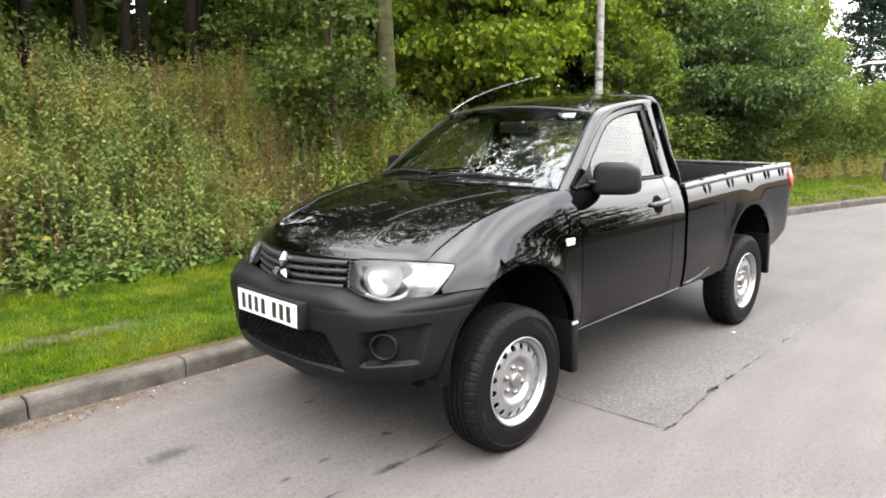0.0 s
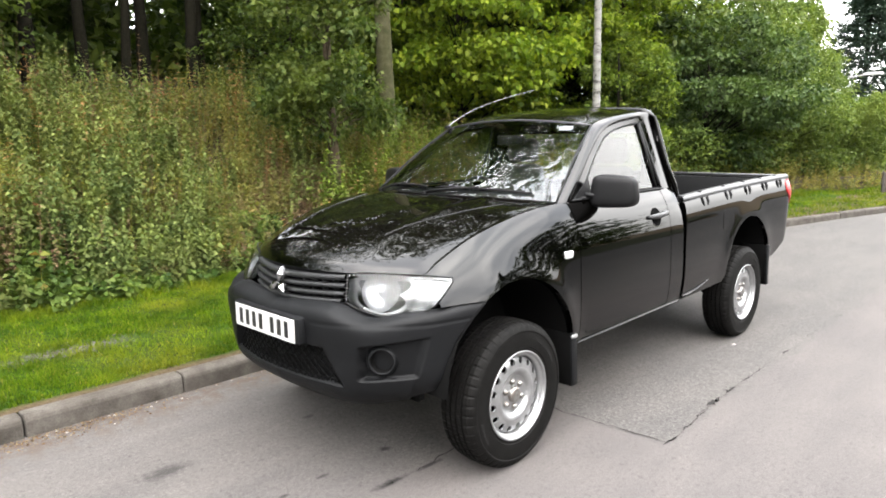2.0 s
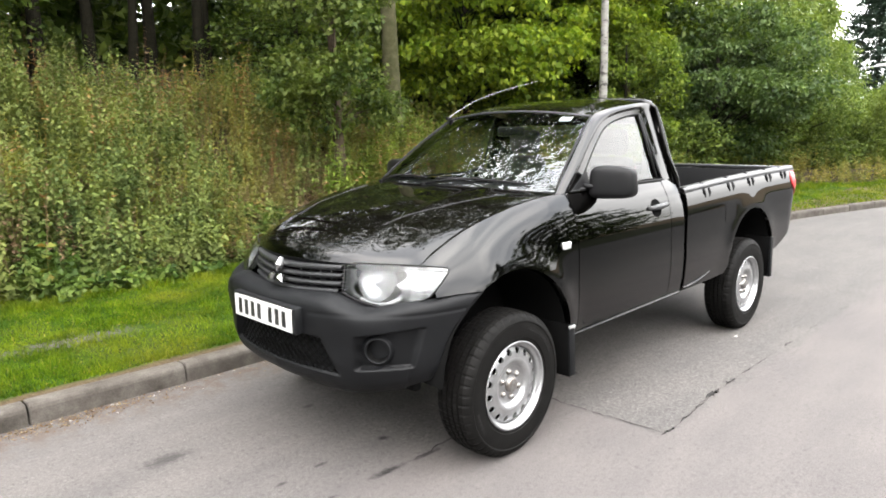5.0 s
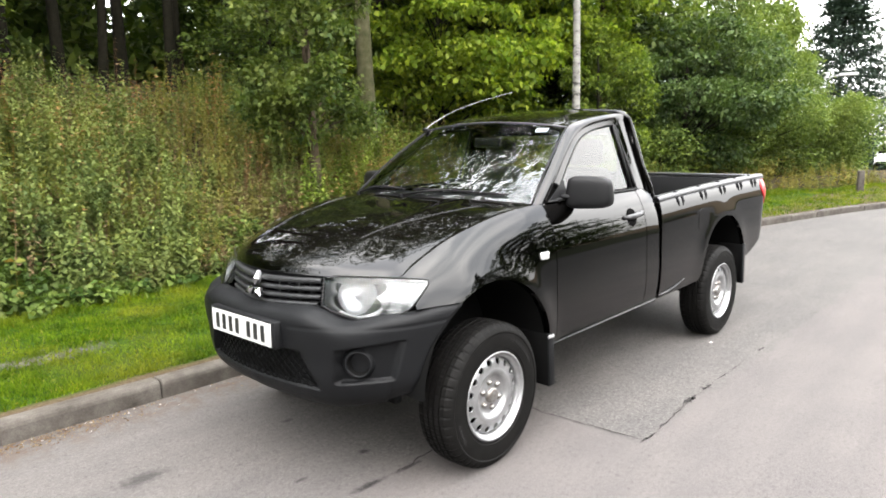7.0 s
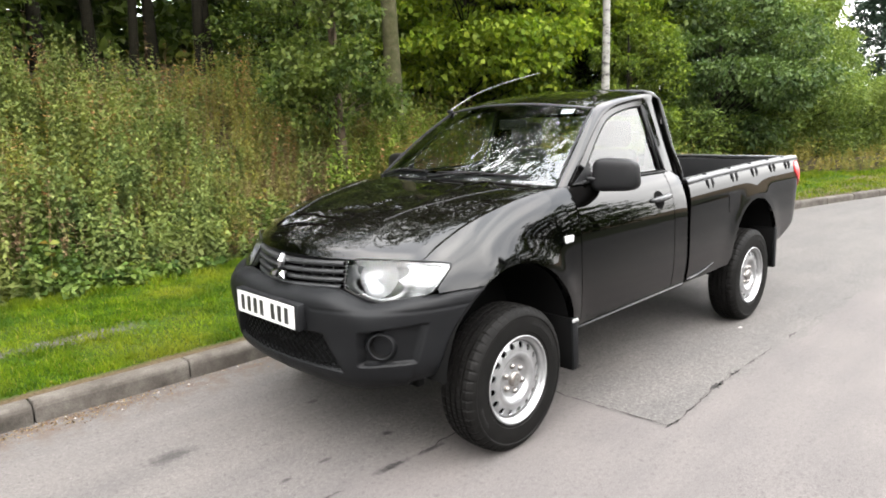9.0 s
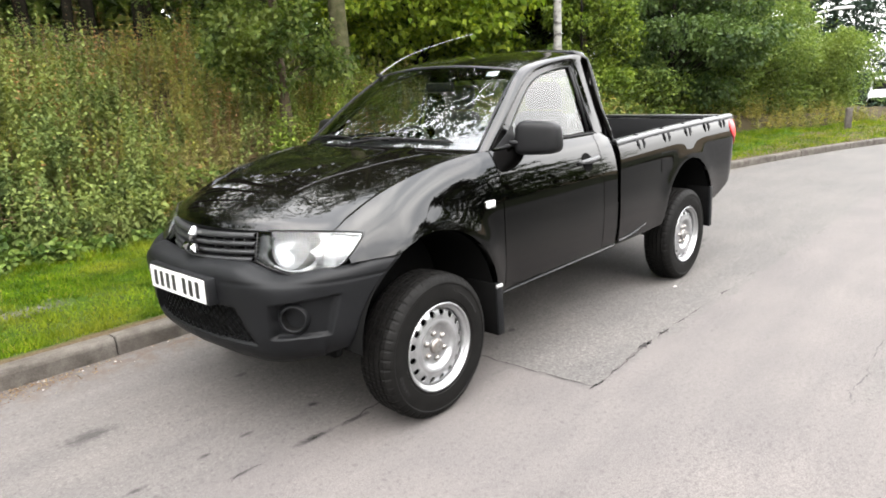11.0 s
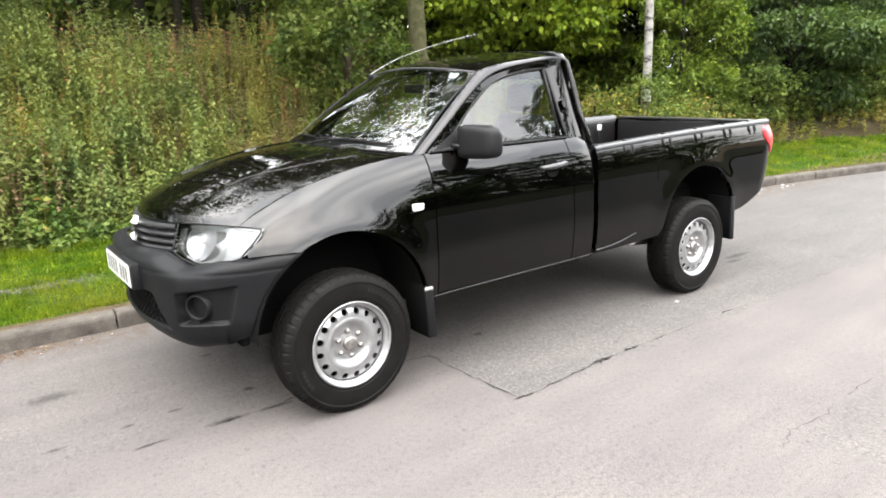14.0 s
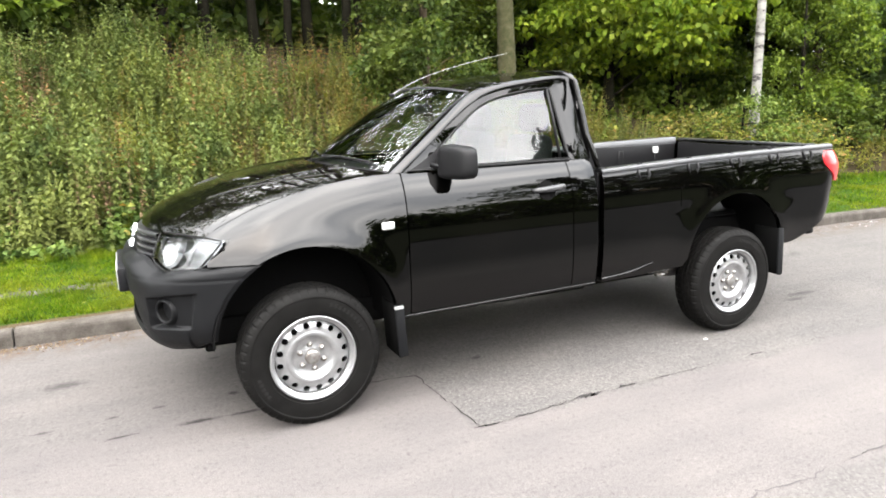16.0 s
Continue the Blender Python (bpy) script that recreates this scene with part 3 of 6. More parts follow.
# worn stony strip across the verge
strip_v, strip_f = [], []
strip_rng = random.Random(3)
for k in range(150):
    x, d = -3.2 + 0.017 * k + strip_rng.uniform(-0.05, 0.05), 1.02 + strip_rng.gauss(0, 0.075) + 0.03 * math.sin(0.11 * k)
    y, r, b = kerb_y(x) + d, strip_rng.uniform(0.005, 0.015), len(strip_v)
    for q in range(7):
        a = math.tau * q / 7
        strip_v.append((x + r * 1.4 * math.cos(a) * strip_rng.uniform(0.7, 1.2), y + r * math.sin(a) * strip_rng.uniform(0.6, 1.1), land(x, y) + 0.004))
    strip_v.append((x, y, land(x, y) + 0.006 + 0.3 * r))
    strip_f += [(b + q, b + (q + 1) % 7, b + 7) for q in range(7)]
tagged(mesh_from("stony_strip", strip_v, strip_f, grey_stone, smooth=False), "worn strip of grey stones showing through the grass", "stones", kind="stuff")

# ---- plants ----
rng = np.random.default_rng(11)


def quads(name, verts, mat, parent=None, label=""):
    """One mesh of many loose pieces of c corners; verts has the shape (n, c, 3)."""
    n, c = verts.shape[:2]
    me = bpy.data.meshes.new(name)
    me.vertices.add(c * n)
    me.vertices.foreach_set("co", np.ascontiguousarray(verts, dtype=np.float32).ravel())
    me.loops.add(c * n)
    me.loops.foreach_set("vertex_index", np.arange(c * n, dtype=np.int32))
    me.polygons.add(n)
    me.polygons.foreach_set("loop_start", np.arange(0, c * n, c, dtype=np.int32))
    me.materials.append(mat)
    me.update(calc_edges=True)
    me.validate()
    ob = new(name, me)
    ob.parent = parent
    if label:
        ob["label"] = label
    return ob


def unit(v):
    return v / np.maximum(np.linalg.norm(v, axis=-1, keepdims=True), 1e-9)


def leaf_quads(base, along, length, width, fold=0.15):
    """Pointed leaves that start at base, run along a direction and are folded on their midrib."""
    n = len(base)
    side = unit(np.cross(along, rng.normal(size=(n, 3)) + np.array((0, 0, 1.6))))
    up = np.cross(side, along)
    L, W = length[:, None], width[:, None]
    v = np.empty((n, 4, 3))
    v[:, 0] = base
    v[:, 1] = base + along * L * 0.42 + side * W * 0.5 + up * W * fold
    v[:, 2] = base + along * L - up * L * 0.18
    v[:, 3] = base + along * L * 0.42 - side * W * 0.5 + up * W * fold
    return v


def dart_leaves(base, along, length, width):
    """Heart-shaped leaves that run to a drooping point, one triangle each."""
    n = len(base)
    side = unit(np.cross(along, rng.normal(size=(n, 3)) * 0.6 + np.array((0, 0, 1.6))))
    up = np.cross(side, along)
    L, W = length[:, None], width[:, None]
    v = np.empty((n, 3, 3))
    v[:, 0] = base + along * L * 0.12 + side * W * 0.5
    v[:, 1] = base + along * L * 0.12 - side * W * 0.5
    v[:, 2] = base + along * L - up * L * 0.22
    return v


def blades(xy, z, height, width, lean=0.35):
    n = len(xy)
    a = rng.uniform(0, math.tau, n)
    base = np.column_stack((xy, z))
    d = np.column_stack((np.cos(a), np.sin(a), np.zeros(n)))
    tip = base + np.column_stack((rng.normal(0, lean, n) * height, rng.normal(0, lean, n) * height, height))
    v = np.empty((n, 3, 3))
    v[:, 0], v[:, 1], v[:, 2] = base - d * width[:, None] / 2, base + d * width[:, None] / 2, tip
    return v


def lands(x, y):
    return np.array([land(a, b) for a, b in zip(x, y)])


def kerbs(x):
    return np.array([kerb_y(a) for a in x])


# mown grass on the verge
def lawn(n, x0, x1, d0, d1, h, w):
    x = rng.uniform(x0, x1, n)
    d = rng.uniform(d0, d1, n)
    bare = np.array([noise.noise((a * 1.1, b * 2.2, 7)) for a, b in zip(x, d)])
    path_gap = np.exp(-((d - 1.02) / 0.10) ** 2) * (np.abs(x + 1.5) < 1.3)
    keep = (rng.uniform(0, 1, n) > 0.6 * path_gap) & (rng.uniform(-0.9, 0.75, n) > -bare - 0.25)
    x, d = x[keep], d[keep]
    y = kerbs(x) + d
    tuft = np.array([noise.noise((a * 5.0, b * 5.0, 3)) for a, b in zip(x, d)])
    hh = rng.uniform(0.5, 1.3, len(x)) * h * (1 + 0.8 * (d > 2.1)) * (1 + 0.9 * np.clip(tuft, -0.4, 1))
    return blades(np.column_stack((x, y)), lands(x, y) - 0.005, hh, np.full(len(x), w), 0.45)


lawn_v = np.concatenate((lawn(130000, -3.4, 2.6, 0.2, 2.75, 0.036, 0.0105), lawn(26000, 2.6, 8, 0.13, 2.75, 0.05, 0.011), lawn(34000, 8, 20, 0.13, 2.75, 0.05, 0.018), lawn(9000, 20, 34, 0.13, 2.75, 0.07, 0.04), lawn(5000, -12, -3.4, 0.13, 2.75, 0.05, 0.02)))
grass = quads("mown_grass", lawn_v, blade_green)
tagged(grass, "short mown green grass blades on the verge", "grass", kind="stuff")
# clover and plantain leaves among the blades
n = 8000
cx = rng.uniform(-4, 9, n)
cy = kerbs(cx) + rng.uniform(0.2, 2.7, n)
ca = rng.uniform(0, math.tau, n)
clover_v = leaf_quads(np.column_stack((cx, cy, lands(cx, cy) + rng.uniform(0.005, 0.03, n))), unit(np.column_stack((np.cos(ca), np.sin(ca), rng.uniform(0.0, 0.7, n)))), rng.uniform(0.01, 0.026, n), rng.uniform(0.008, 0.018, n))
tagged(quads("clover", clover_v, blade_green), "small clover leaves in the grass", "grass", kind="stuff")


# dry leaf crumbs blown into the gutter
n = 1100
lx = np.concatenate((rng.normal(-1.25, 0.25, n // 3), rng.normal(-1.8, 0.25, n // 3), rng.uniform(-3.2, 1.5, n // 3)))
n = len(lx)
ly = np.minimum(kerbs(lx) - 0.02 - np.abs(rng.normal(0, 0.085, n)), kerbs(lx) - 0.015)
la = rng.uniform(0, math.tau, n)
lsize = rng.uniform(0.006, 0.02, n)
litter_v = leaf_quads(np.column_stack((lx, ly, np.full(n, 0.004))), unit(np.column_stack((np.cos(la), np.sin(la), rng.uniform(0.02, 0.35, n)))), lsize, lsize * 0.55)
tagged(quads("leaf_litter", litter_v, dry_leaf), "dry brown leaf crumbs along the gutter", "leaf litter", kind="stuff")


# tall weeds on the bank: stems with pairs of leaves
def weeds(name, n, x0, x1, d0, d1, tall, pairs, leaf, mat, label, patch_seed=0.0, patch_cut=-1.0, narrow=0.42, droop=0.12, lean_by=0.11, spots=(), from_s=0.14, broad=False):
    x = rng.uniform(x0, x1, n)
    d = rng.uniform(d0, d1, n)
    if spots:
        at = np.array(spots)[rng.integers(0, len(spots), n)]
        x, d = at[:, 0] + rng.normal(0, 0.24, n), at[:, 1] - kerbs(at[:, 0]) + rng.normal(0, 0.12, n)
    # the wood's shade keeps the back of the bank bare past the trees
    k = d < 6.9 - 2.4 * np.clip((x - 4.6) / 2.6, 0, 1)
    x, d = x[k], d[k]
    if patch_cut > -1:
        k = np.array([noise.noise((a * 0.55, b * 0.55, patch_seed)) for a, b in zip(x, d)]) > patch_cut
        x, d = x[k], d[k]
    # plants stand in clumps with dark gaps between them
    clump = np.array([noise.noise((a * 2.1, b * 2.1, patch_seed + 40)) for a, b in zip(x, d)])
    k = clump + rng.uniform(-0.22, 0.22, len(x)) > -0.02
    x, d, clump = x[k], d[k], clump[k]
    y = kerbs(x) + d
    m = len(x)
    z = lands(x, y) - 0.02
    swell = np.array([noise.noise((a * 0.9, b * 0.9, 21.0)) for a, b in zip(x, d)])
    h = tall * (0.92 + 0.5 * swell + 0.55 * clump) * rng.uniform(0.5, 1.2, m) * (0.55 + 0.45 * np.clip((d - 2.3) / 0.9, 0, 1))
    lean = rng.normal(0, lean_by, (m, 2))
    lean[:, 1] -= 0.06
    base = np.column_stack((x, y, z))
    top = base + np.column_stack((lean * h[:, None], h))
    out = []
    side = unit(np.column_stack((rng.normal(size=(m, 2)), np.zeros(m)))) * 0.005
    out.append(np.stack((base - side, base + side, top + side * 0.3, top - side * 0.3) if broad else (base - side, base + side, top), 1))
    turn = rng.uniform(0, math.tau, m)
    for i in range(pairs):
        s = from_s + (1 - from_s) * (i + rng.uniform(0, 0.7, m)) / pairs
        p = base + (top - base) * s[:, None]
        turn = turn + 1.57 + rng.normal(0, 0.3, m)
        size = leaf * rng.uniform(0.65, 1.3, m) * (1.2 - 0.7 * s)
        for flip in (0, math.pi):
            a = turn + flip
            al = unit(np.column_stack((np.cos(a), np.sin(a), rng.uniform(-0.5, 0.5, m) - droop)))
            out.append((leaf_quads if broad else dart_leaves)(p, al, size, size * narrow * rng.uniform(0.8, 1.2, m)))
    ob = quads(name, np.concatenate(out), mat)
    return tagged(ob, label, "weeds", kind="stuff")


weeds("nettles", 6000, -3.6, 1.3, 2.35, 6.8, 0.95, 16, 0.086, nettle_leaf, "tall grey-green nettles on the bank", 0, -0.35, 0.62, 0.3, 0.07)
weeds("willowherb", 5600, -1.2, 10, 2.4, 6.9, 0.88, 17, 0.074, weed_leaf, "tall leafy willowherb covering the bank", 3.0, -0.15, 0.36)
weeds("bank_nettles", 3200, 1.2, 9, 2.5, 6.6, 0.75, 14, 0.07, nettle_leaf, "shorter nettles further along the bank", 6.0, -0.1, 0.62, 0.3, 0.08)
weeds("far_weeds", 2300, 8, 20, 2.6, 6.0, 0.5, 9, 0.10, weed_leaf, "yellow-green weeds on the bank", 3.0, -0.2, 0.4)
weeds("side_weeds", 900, -12, -3.4, 2.5, 7.0, 0.95, 10, 0.15, nettle_leaf, "tall nettles further along the bank", 0, -1, 0.6)
weeds("dry_docks", 3800, -3.4, 9, 2.6, 6.8, 1.0, 16, 0.055, dry_leaf, "rust-brown dried dock stalks among the weeds", 9.0, 0.22, 0.55)
weeds("low_bramble", 3400, -3.4, 9, 2.2, 3.3, 0.36, 7, 0.1, bramble_leaf, "low bramble leaves at the foot of the bank", 5.0, -0.25, 0.85, broad=True)
weeds("burdock", 420, -3.4, 9, 2.4, 6.4, 0.5, 5, 0.13, weed_leaf, "broad pale burdock leaves among the weeds", 14.0, -0.1, 0.8, broad=True)
weeds("pale_grass", 5600, 0.4, 12.6, 2.4, 5.2, 0.45, 8, 0.15, straw_leaf, "tall pale grass going to straw", 25.0, -0.3, 0.09, -0.3)
weeds("dry_grass", 4600, 0.0, 5.5, 2.4, 4.4, 0.38, 8, 0.12, dry_leaf, "low brown dry grass among the weeds", 44.0, -0.25, 0.12, -0.2)
weeds("dry_bracken", 2100, -3.4, 9, 2.9, 6.8, 0.85, 10, 0.11, rust_leaf, "rust-brown dry bracken among the weeds", 31.0, 0.24, 0.32)
weeds("rust_docks", 150, 0, 1, 0, 1, 1.0, 9, 0.075, rust_leaf, "rust-red dock heads standing over the nettles", 0, -1, 0.5, -0.1, 0.1, ((-0.05, 6.1), (0.3, 6.0), (0.85, 5.9), (1.3, 5.9), (-1.6, 5.7), (2.3, 5.3), (0.5, 5.2), (-0.5, 4.6)), 0.55)
weeds("yellow_weeds", 420, 0, 1, 0, 1, 0.85, 13, 0.085, alder_leaf, "yellow-green leafy weeds round the foot of the trees", 0, -1, 0.6, 0.2, 0.12, ((3.9, 4.9), (4.4, 5.2), (4.9, 5.6), (5.4, 5.5), (3.1, 4.6), (6.0, 5.2)))
weeds("seed_heads", 1100, -3.4, 9, 2.6, 6.6, 1.1, 6, 0.05, dry_leaf, "pinkish-brown seed heads above the weeds", 17.0, 0.05, 0.5)


# ---- trees ----
GROVES = {"sycamore": "young sycamores above the bank", "woodland_tree": "trees of the woodland", "elder_bush": "bushes along the ridge", "low_bush": "low bushes on the verge", "maple_tree": "maples on the bank", "alder_tree": "alders behind the bushes",
          "alder_bush": "alder bushes by the bend", "willow_bush": "willow bushes by the bend", "roadside_tree": "trees across the road"}


def tube_arrays(points, radii, seg=8, verts=None, faces=None):
    verts = [] if verts is None else verts
    faces = [] if faces is None else faces
    pts = [Vector(p) for p in points]
    first = len(verts)
    for i, p in enumerate(pts):
        t = (pts[min(i + 1, len(pts) - 1)] - pts[max(i - 1, 0)]).normalized()
        a = t.orthogonal().normalized()
        b = t.cross(a)
        for k in range(seg):
            w = math.tau * k / seg
            verts.append(p + (a * math.cos(w) + b * math.sin(w)) * radii[i])
    for i in range(len(pts) - 1):
        for k in range(seg):
            q = first + i * seg
            faces.append((q + k, q + (k + 1) % seg, q + seg + (k + 1) % seg, q + seg + k))
    return verts, faces


def tree(name, label, x, y, height, trunk_r, crown_from, crown_r, n_leaf, leaf, leaf_mat, bark_mat, seed, limbs=14, lean=(0, 0), flat=0.5, shape="round", spray=0.55, category="tree", sink=0.1, aspect=0.6, low=0.0):
    """A tree with a tapered trunk, limbs that leave it, and sprays of leaves round the limbs."""
    r = random.Random(seed)
    g = np.random.default_rng(seed)
    z0 = (land(x, y) if y > kerb_y(x) else 0.0) - sink
    top = new(name)
    top.matrix_world = pose(x, y, z0)
    path, radii = [], []
    for i in range(9):
        s = i / 8
        path.append((lean[0] * s * height + 0.02 * height * math.sin(3 * s + seed) * s, lean[1] * s * height + 0.02 * height * math.cos(2 * s + seed) * s, s * height * 0.92))
        radii.append(trunk_r * (1.25 - 0.25 * min(1, s * 12)) * (1 - s) ** 0.75 + 0.012)
    verts, faces = tube_arrays(path, radii, 10)
    sprays = []
    for k in range(limbs):
        s = crown_from + (0.98 - crown_from) * (k + r.random()) / limbs
        i = min(int(s * 8), 7)
        f = s * 8 - i
        start = Vector(path[i]).lerp(Vector(path[i + 1]), f)
        rel = (s - crown_from) / (1 - crown_from)
        if shape == "round":
            reach = crown_r * (0.35 + 0.65 * math.sin(math.pi * min(0.15 + 0.8 * rel, 1)) ** 0.8)
        else:
            reach = crown_r * (1.02 - rel)
        a = k * 2.399 + r.uniform(-0.4, 0.4)
        rise = r.uniform(0.0, 0.5) if shape == "round" else r.uniform(-0.35, -0.05)
        pts = [start]
        sprays.append((start + Vector((r.uniform(-0.1, 0.1), r.uniform(-0.15, 0.05), 0)) * crown_r, 0.45))
        for j in range(1, 5):
            u = j / 4
            pts.append(start + Vector((math.cos(a + 0.25 * u), math.sin(a + 0.25 * u), rise * (1 - u * flat) - low * u)) * reach * u)
        lr = max(trunk_r * 0.32 * (1 - rel) + 0.008, 0.008)
        tube_arrays(pts, [lr * (1 - 0.85 * j / 4) for j in range(5)], 5, verts, faces)
        for j in range(1, 5):
            sprays.append((pts[j], 0.5 + 0.25 * j))
        for j in (2, 3, 4):
            for sgn in (-1, 1):
                b = a + sgn * r.uniform(0.5, 1.1)
                tip = pts[j] + Vector((math.cos(b), math.sin(b), r.uniform(-0.2, 0.3))) * reach * r.uniform(0.25, 0.5)
                tube_arrays([pts[j], (pts[j] + tip) / 2 + Vector((0, 0, 0.03)), tip], [lr * 0.35, lr * 0.25, 0.004], 4, verts, faces)
                sprays += [(tip, 0.8), ((pts[j] + tip) / 2, 0.7)]
    mesh_from("trunk", verts, faces, bark_mat, top)
    c = np.array([list(p) for p, w in sprays])
    wgt = np.array([w for p, w in sprays])
    pick = g.choice(len(c), n_leaf, p=wgt / wgt.sum())
    sub = g.normal(size=(len(c) * 5, 3)) * spray * crown_r * np.array((0.33, 0.33, 0.16))
    which = pick * 5 + g.integers(0, 5, n_leaf)
    spot = c[pick] + sub[which] + g.normal(size=(n_leaf, 3)) * np.array((1, 1, 0.45)) * spray * 0.21 * min(crown_r, 2.2) * 0.5
    spot[:, 2] = np.maximum(spot[:, 2], 0.05)
    out = unit(spot - np.array((0, 0, height * 0.5)))
    al = unit(g.normal(size=(n_leaf, 3)) * np.array((1, 1, 0.55)) + out * 0.5 + np.array((0, 0, -0.25)))
    size = leaf * g.uniform(0.55, 1.3, n_leaf)
    quads("crown", leaf_quads(spot, al, size, size * aspect), leaf_mat, top)
    return tagged(top, label, category, GROVES.get(name, ""))


def clump_tree(name, label, x, y, height, trunk_r, crown_from, crown_r, clumps, n_leaf, leaf, leaf_mat, bark_mat, seed, flat=0.75, size=0.32, category="tree", aspect=0.5, droop=0.35, lean=(0, 0)):
    """A tree or bush whose limbs each carry a rounded clump of leaves, with shaded gaps between the clumps."""
    r = random.Random(seed)
    g = np.random.default_rng(seed)
    top = new(name)
    top.matrix_world = pose(x, y, (land(x, y) if y > kerb_y(x) else 0.0) - 0.1)
    path = [(lean[0] * q * height + 0.02 * height * math.sin(3 * q + seed) * q, lean[1] * q * height + 0.02 * height * math.cos(2 * q + seed) * q, q * height * 0.86) for q in (i / 8 for i in range(9))]
    verts, faces = tube_arrays(path, [trunk_r * (1.2 - 0.2 * min(1, i / 2)) * (1 - i / 8) ** 0.7 + 0.01 for i in range(9)], 9)
    mid, half = (1 + crown_from) / 2 * height, (1 - crown_from) / 2 * height
    dirs = unit(g.normal(size=(clumps, 3)))
    axis = np.array([lean[0] * height * 0.6, lean[1] * height * 0.6, mid])
    c = axis + dirs * (g.uniform(0.3, 1.0, clumps) ** 0.5)[:, None] * np.array((crown_r, crown_r, half)) * 0.86
    c[:, 2] = np.maximum(c[:, 2], 0.15)
    cr = size * crown_r * g.uniform(0.55, 1.3, clumps) * (1.1 - 0.4 * np.clip((c[:, 2] - mid) / half, -1, 1) * 0.6)
    for k in range(clumps):
        end = Vector(c[k])
        reach = math.hypot(end.x, end.y)
        q = min(max((end.z - 0.55 * reach) / (height * 0.86), 0.02), 0.95)
        i = min(int(q * 8), 7)
        start = Vector(path[i]).lerp(Vector(path[i + 1]), q * 8 - i)
        bend = start.lerp(end, 0.5) + Vector((0, 0, 0.08 * reach))
        lr = max(trunk_r * 0.3 * (1 - q), 0.008)
        tube_arrays([start, bend, end], [lr, lr * 0.6, 0.005], 5, verts, faces)
    mesh_from("trunk", verts, faces, bark_mat, top)
    pick = g.choice(clumps, n_leaf, p=cr**2 / (cr**2).sum())
    u = unit(g.normal(size=(n_leaf, 3)) + dirs[pick] * 0.55 + np.array((0, 0, 0.45)))
    wave = 1 + 0.35 * np.sin(5 * u[:, 0] + 1.7 * pick) * np.sin(6 * u[:, 1] + pick)
    spot = c[pick] + u * (cr[pick] * wave * g.uniform(0.25, 1.0, n_leaf) ** 0.45)[:, None] * np.array((1, 1, flat))
    spot[:, 2] = np.maximum(spot[:, 2], 0.05)
    al = unit(g.normal(size=(n_leaf, 3)) * 0.8 + u * 0.6 + np.array((0, 0, -droop)))
    ls = leaf * g.uniform(0.55, 1.3, n_leaf)
    quads("crown", leaf_quads(spot, al, ls, ls * aspect), leaf_mat, top)
    return tagged(top, label, category, GROVES.get(name, ""))


# the trees that stand close to the road
tree("tree", "straight mossy-barked woodland tree on the bank", 5.3, 6.1, 17.0, 0.138, 0.42, 4.3, 24000, 0.17, wood_leaf, mossy_bark, 3, 18, (-0.035, 0.0), spray=0.5)
tree("birch_tree", "slender white-barked birch beside the bank", 9.35, 4.5, 13, 0.076, 0.45, 2.4, 9000, 0.10, willow_leaf, birch, 4, 16, (0.012, 0.0))
clump_tree("sapling", "leafy sapling with a brown stem among the weeds", 3.35, 5.0, 5.2, 0.075, 0.02, 1.1, 46, 11000, 0.075, sapling_leaf, brown_bark, 5, 0.7, 0.25, aspect=0.75, lean=(-0.03, 0.0))
for x, y, h, r, seed in ((8.4, 7.3, 6.4, 2.3, 6), (10.6, 7.7, 6.8, 2.3, 7), (13.0, 7.6, 7.4, 2.4, 8)):
    clump_tree("maple_tree", "lime-green maple with layered sprays of leaves", x, y, h, 0.11, 0.02, r * 1.08, 84, 23000, 0.125, lime_leaf, bark, seed, 0.3, 0.27, aspect=0.8, droop=0.5)
for x, y, h, r, seed in ((9.6, 9.9, 7.0, 2.5, 311), (12.6, 10.2, 7.4, 2.6, 312), (6.6, 9.4, 5.4, 1.6, 313)):
    clump_tree("woodland_tree", "mid-green woodland tree behind the maples", x, y, h, 0.1, 0.02, r, 50, 12000, 0.15, alder_leaf, bark, seed, 0.6, 0.3, aspect=0.6)
for x, y, h, r, seed in ((-3.9, 8.9, 4.4, 1.7, 321), (-1.9, 8.5, 4.2, 1.5, 322), (-0.5, 9.1, 4.6, 1.3, 323)):
    clump_tree("sycamore", "young sycamore with layered broad leaves above the bank", x, y, h, 0.06, 0.02, r, 40, 6500, 0.17, sycamore_leaf, bark, seed, 0.3, 0.3, aspect=0.85, droop=0.5)
tree("elder_bush", "dark green elder bush at the top of the bank", 5.0, 8.5, 2.4, 0.07, 0.06, 1.2, 6000, 0.095, wood_leaf, bark, 9, 22, spray=0.6, category="bush")
# the bushes past the truck, where the road bends
clump_tree("willow_bush", "dark green sallow bush spreading over the verge", 14.6, 4.5, 4.2, 0.09, 0.02, 2.3, 70, 22000, 0.125, sallow_leaf, bark, 12, 0.45, 0.24, "bush", 0.55)
clump_tree("willow_bush", "grey-green willow bush spreading over the verge", 18.0, 4.0, 3.9, 0.09, 0.02, 2.1, 46, 30000, 0.09, willow_leaf, bark, 13, 0.8, 0.3, "bush", 0.4)
clump_tree("willow_bush", "pale grey-green willow bush spreading over the verge", 21.2, 3.0, 2.4, 0.09, 0.02, 1.9, 40, 24000, 0.1, willow_leaf, bark, 14, 0.8, 0.3, "bush", 0.4)
clump_tree("alder_bush", "olive green alder bush at the foot of the bank", 11.4, 5.2, 3.4, 0.05, 0.05, 1.2, 34, 9000, 0.085, alder_leaf, bark, 15, 0.8, 0.3, "bush", 0.6)
